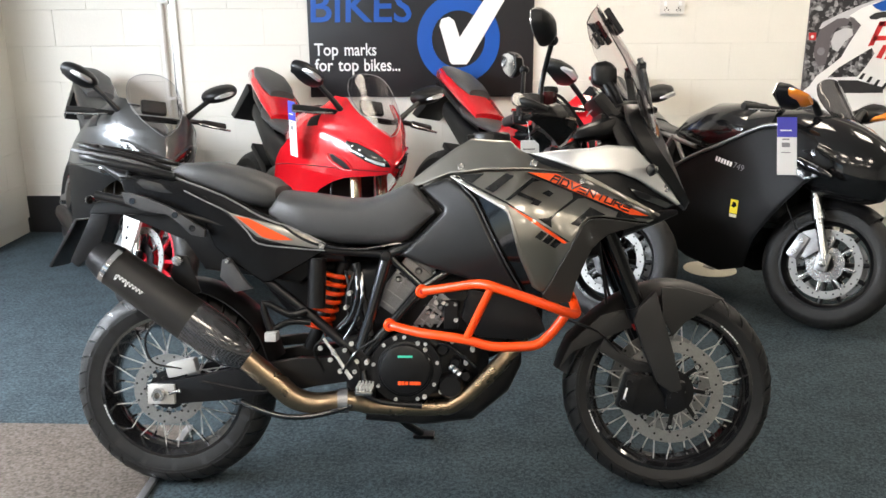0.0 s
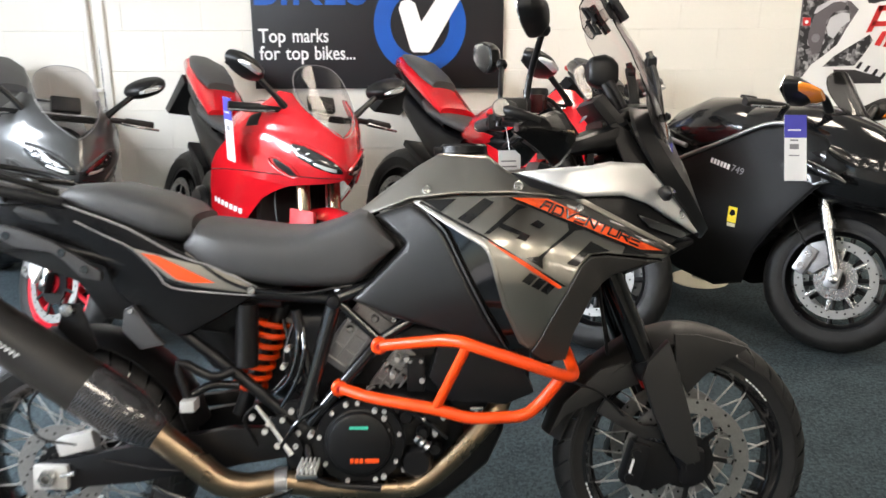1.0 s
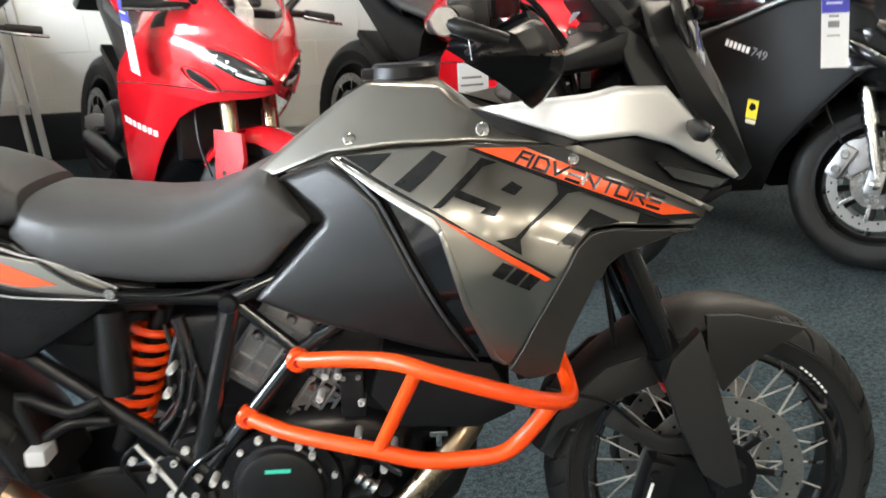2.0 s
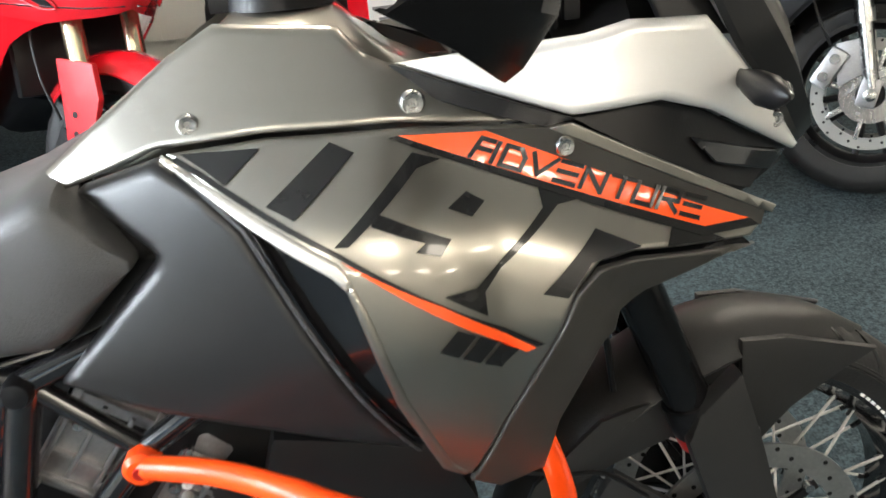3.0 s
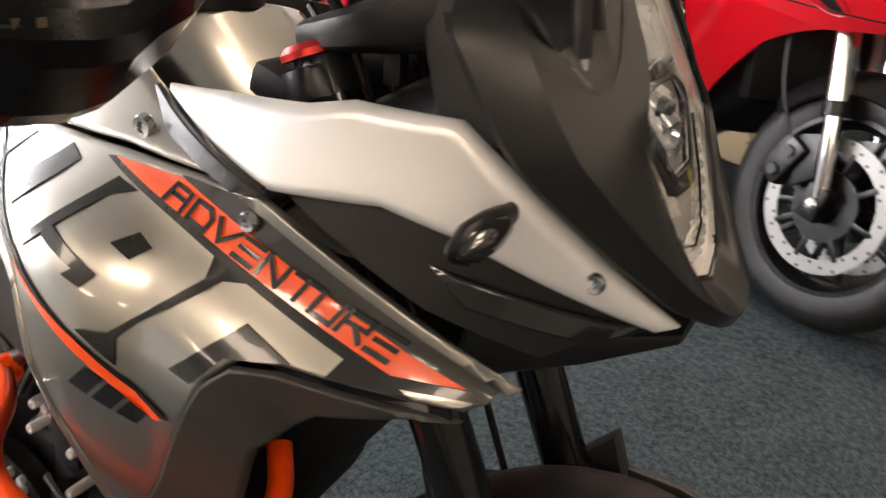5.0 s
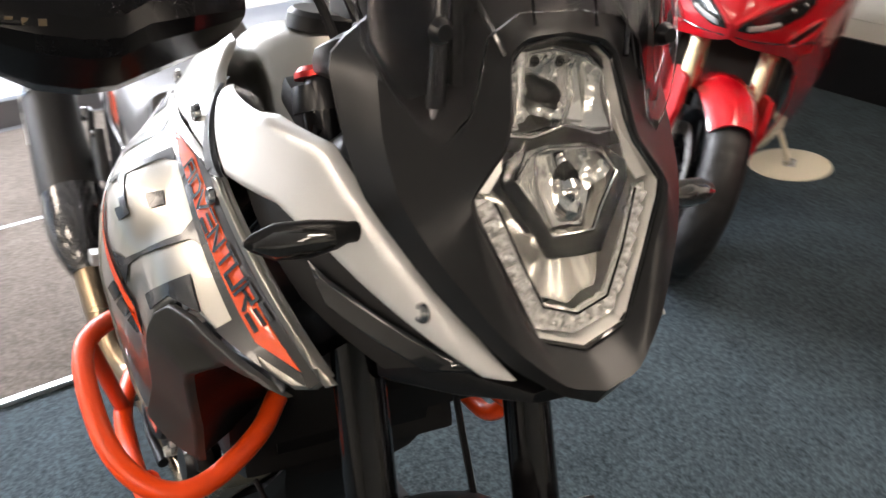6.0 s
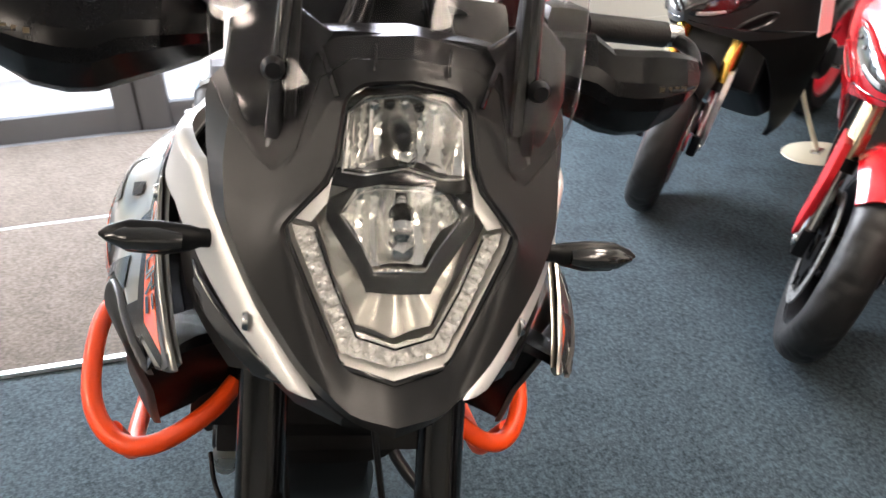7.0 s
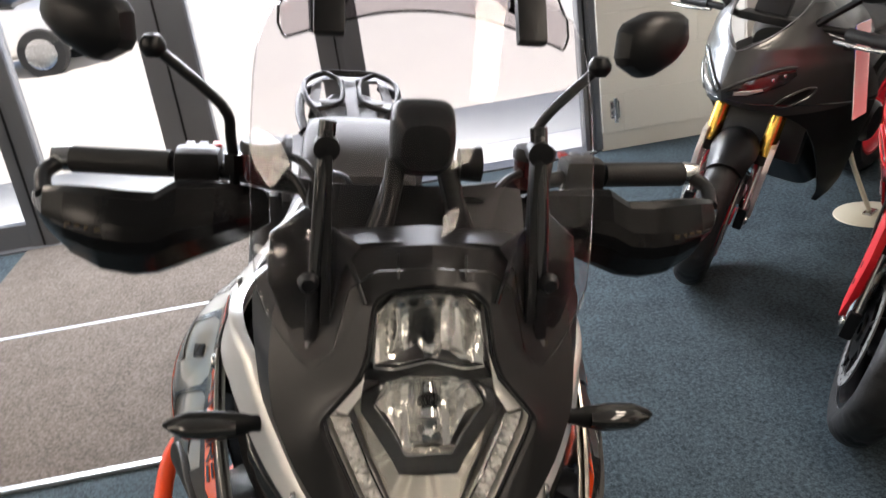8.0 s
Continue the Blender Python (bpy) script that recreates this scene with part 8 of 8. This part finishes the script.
    part("pillion_pad", body([(-0.29, 0.060, 1.07, 1.102, 2.4), (-0.17, 0.100, 1.02, 1.080, 2.4), (-0.04, 0.098, 0.96, 1.03, 2.4), (0.05, 0.075, 0.93, 0.985, 2.2)], 20), SEAT_VINYL, top, "black pillion pad", tail)
    part("tail_light", body([(-0.385, 0.03, 1.025, 1.055), (-0.35, 0.05, 1.015, 1.06), (-0.31, 0.05, 1.01, 1.055)], 16), RED_ANOD, top, "red tail light", tail)
    part("plate_holder", prism([(-0.30, 0.99), (-0.24, 0.95), (-0.44, 0.76), (-0.50, 0.78)], -0.09, 0.09, 0.006), BLACK_SATIN, top, "black number plate holder", tail)
    part("engine", body([(0.36, 0.13, 0.28, 0.60, 4), (0.60, 0.18, 0.24, 0.68, 4), (0.92, 0.185, 0.26, 0.72, 4), (1.06, 0.14, 0.40, 0.72, 4)], 24), BLACK_METAL, top, "dark engine block")
    for s in (-1, 1):
        part("clutch_cover", lathe([(0.0005, -0.03), (0.07, -0.03), (0.085, -0.018), (0.09, 0.0), (0.0005, 0.0)], 32, closed=False), BLACK_METAL, top, "round engine cover", pose(0.50, s * 0.175, 0.44, 0, 0, 0 if s < 0 else 180))
    part("radiator", box(1.09, 0, 0.56, 0.04, 0.32, 0.26, 0.006, Matrix.Rotation(radians(-18), 3, "Y").to_4x4()), BLACK_SATIN, top, "black radiator")
    part("underseat_frame", body([(-0.10, 0.07, 0.82, 0.92), (0.20, 0.08, 0.62, 0.80), (0.46, 0.09, 0.50, 0.76)], 16, 4), BLACK_SATIN, top)
    if dark:
        for s in (-1, 1):
            for a, b in (((0.30, 0.80), (0.42, 0.62)), ((0.42, 0.62), (0.50, 0.78)), ((0.50, 0.78), (0.62, 0.64)), ((0.30, 0.80), (0.66, 0.74))):
                part("trellis_tube", tube([(a[0], s * 0.155, a[1]), (b[0], s * 0.165, b[1])], 0.012, 10, 1), CAST_ALU, top, "silver trellis frame tube")
    part("silencer", body([(0.05, 0.05, 0.23, 0.31), (0.25, 0.055, 0.21, 0.31), (0.5, 0.05, 0.20, 0.29)], 20, 3), BLACK_METAL, top, "short exhaust silencer", pose(0, -0.13, 0))
    part("rear_hugger", prism([(-0.02, 0.68), (0.22, 0.58), (0.36, 0.44), (0.30, 0.42), (0.18, 0.54), (-0.03, 0.65)], -0.08, 0.08, 0.01), BLACK_SATIN, top, "black rear mudguard")
    leg = part("side_stand", tube([(0.56, 0.15, 0.32), (0.555, 0.19, 0.24), (0.55, 0.292, 0.075)], 0.0105, 10, 3), TAG_CREAM, top, "pale side stand leg")
    part("stand_foot", box(0.55, 0.298, 0.070, 0.07, 0.04, 0.010, 0.004, Matrix.Rotation(radians(10), 3, "X").to_4x4()), STEEL, leg)
    return top


TAG_CREAM = mat("cream_plastic", (0.66, 0.60, 0.46), 0.4, vary=0.06)


def stand_plate(x, y):
    p = empty("stand_plate", "round cream plate under a side stand on the carpet", "stand plate", "stand plates", m=pose(x, y, 0))
    part("disc", lathe([(0.0005, 0.007), (0.13, 0.007), (0.145, 0.005), (0.148, 0.0), (0.0005, 0.0)], 48, "z", closed=False), TAG_CREAM, p)
    return p


def price_tag(m, top_mat):
    t = empty("price_tag", "white price tag with a blue header hanging from the bike", "price tag", "price tags", m=m)
    part("card", box(0, 0, -0.13, 0.085, 0.002, 0.26, 0.0), WHITE, t)
    part("header", box(0, -0.0018, -0.045, 0.085, 0.002, 0.09, 0.0), TAG_BLUE, t, "blue header")
    for k, (w, h, z) in enumerate(((0.05, 0.006, -0.06), (0.03, 0.006, -0.10), (0.035, 0.02, -0.125), (0.04, 0.004, -0.16))):
        part("print_bar", box(-0.005, -0.0032 if k == 0 else -0.0018, z, w, 0.001, h, 0), WHITE if k == 0 else GREY_PRINT, t)
    return t


def parked(fx, fy, heading, lean=10.0):
    """The pose of a sports bike whose front tyre stands at (fx, fy), leaning to its left."""
    h = radians(heading)
    return pose(fx - 1.43 * math.cos(h), fy - 1.43 * math.sin(h), 0, 0, 0, heading) @ pose(0, 0, 0, -lean, 0, 0)


RED_ONE = parked(0.395, 1.43, -54.5, 12.0)
GREY_ONE = parked(-0.655, 1.43, -54.0, 11.0)
RED_TWO = parked(1.57, 1.472, -53.5, 12.0)
BLACK_ONE = parked(2.555, 1.43, -55.0, 11.0)
sports_bike("glossy red sports bike with champagne fork leaning on its stand", RED_ONE, BIKE_RED, BIKE_RED, BLACK_METAL, DULL_GOLD, caliper=BLACK_METAL, arm_paint=ARM_RED)
sports_bike("dark silver sports bike with gold fork and red wheels", GREY_ONE, BIKE_GREY, BIKE_BLACK, RIM_RED, GOLD, guard_paint=BLACK_SATIN, arm_paint=SILVER_PAINT)
sports_bike("glossy red sports bike with silver fork and black wheels", RED_TWO, BIKE_RED, BIKE_RED, BLACK_METAL, CHROME, guard_paint=BLACK_SATIN, caliper=BLACK_METAL, steer=22.0)
sports_bike("matt black sports bike with amber mirror indicators and silver fork", BLACK_ONE, BIKE_BLACK, BIKE_BLACK, BLACK_METAL, STEEL, reach=0.14, steer=20)
for bike_pose in (RED_ONE, GREY_ONE, RED_TWO, BLACK_ONE):
    foot = bike_pose @ Vector((0.55, 0.30, 0.065))
    stand_plate(foot.x, foot.y)


# ---- small things ----
bar_end = RED_ONE @ Vector((1.075, -0.40, 0.985))
price_tag(pose(bar_end.x + 0.05, bar_end.y - 0.02, bar_end.z, 0, 0, -56), TAG_BLUE)
price_tag(pose(2.345, 1.462, 0.985, -20, 0, -4), TAG_BLUE)
slip = empty("paper_tag", "small white paper tag tied to the handlebar", "tag", m=pose(1.138, 0.441, 1.044, -8, 0, 6))
part("card", box(0, 0, -0.045, 0.062, 0.002, 0.090, 0.0), WHITE, slip)
part("string", tube([(0, 0, -0.004), (-0.003, 0.006, 0.035), (-0.008, 0.018, 0.074)], 0.0012, 6, 3), WHITE, slip, "thin white string")
for z, w in ((-0.030, 0.040), (-0.045, 0.046), (-0.060, 0.030)):
    part("print_bar", box(-0.003, -0.0015, z, w, 0.001, 0.004, 0), GREY_PRINT, slip)


# ---- painted blocks of the walls ----
def block_mesh(w):
    return mesh_of("block", box(0, 0, 0, w - 0.0006, 0.03, 0.2240, 0.0009, None, 1), WALL_PAINT)


full, half_b = block_mesh(0.45), block_mesh(0.225)
for row in range(9):
    z = 0.1125 + 0.225 * row + 0.105
    x = WIN_X + 0.004 + (0.225 if row % 2 else 0)
    if row % 2:
        piece("block", half_b, wall_north, pose(WIN_X + 0.1165, WALL_Y - 0.001, z))
    while x + 0.45 < 5.4:
        piece("block", full, wall_north, pose(x + 0.225, WALL_Y - 0.001 - 0.0008 * ((row * 7 + int(x * 10)) % 3), z))
        x += 0.45
    for wall, x, low in ((wall_west, WIN_X - 0.001, 1.625), (pier, -2.081, 2.325)):
        y = WALL_Y - 0.016
        width = 0.225 if row % 2 else 0.45
        while y - low > 0.03:
            width = min(width, y - low)
            me = full if width == 0.45 else half_b if width == 0.225 else block_mesh(width)
            piece("block", me, wall, pose(x, y - width / 2, z, 0, 0, 90))
            y, width = y - width, 0.45
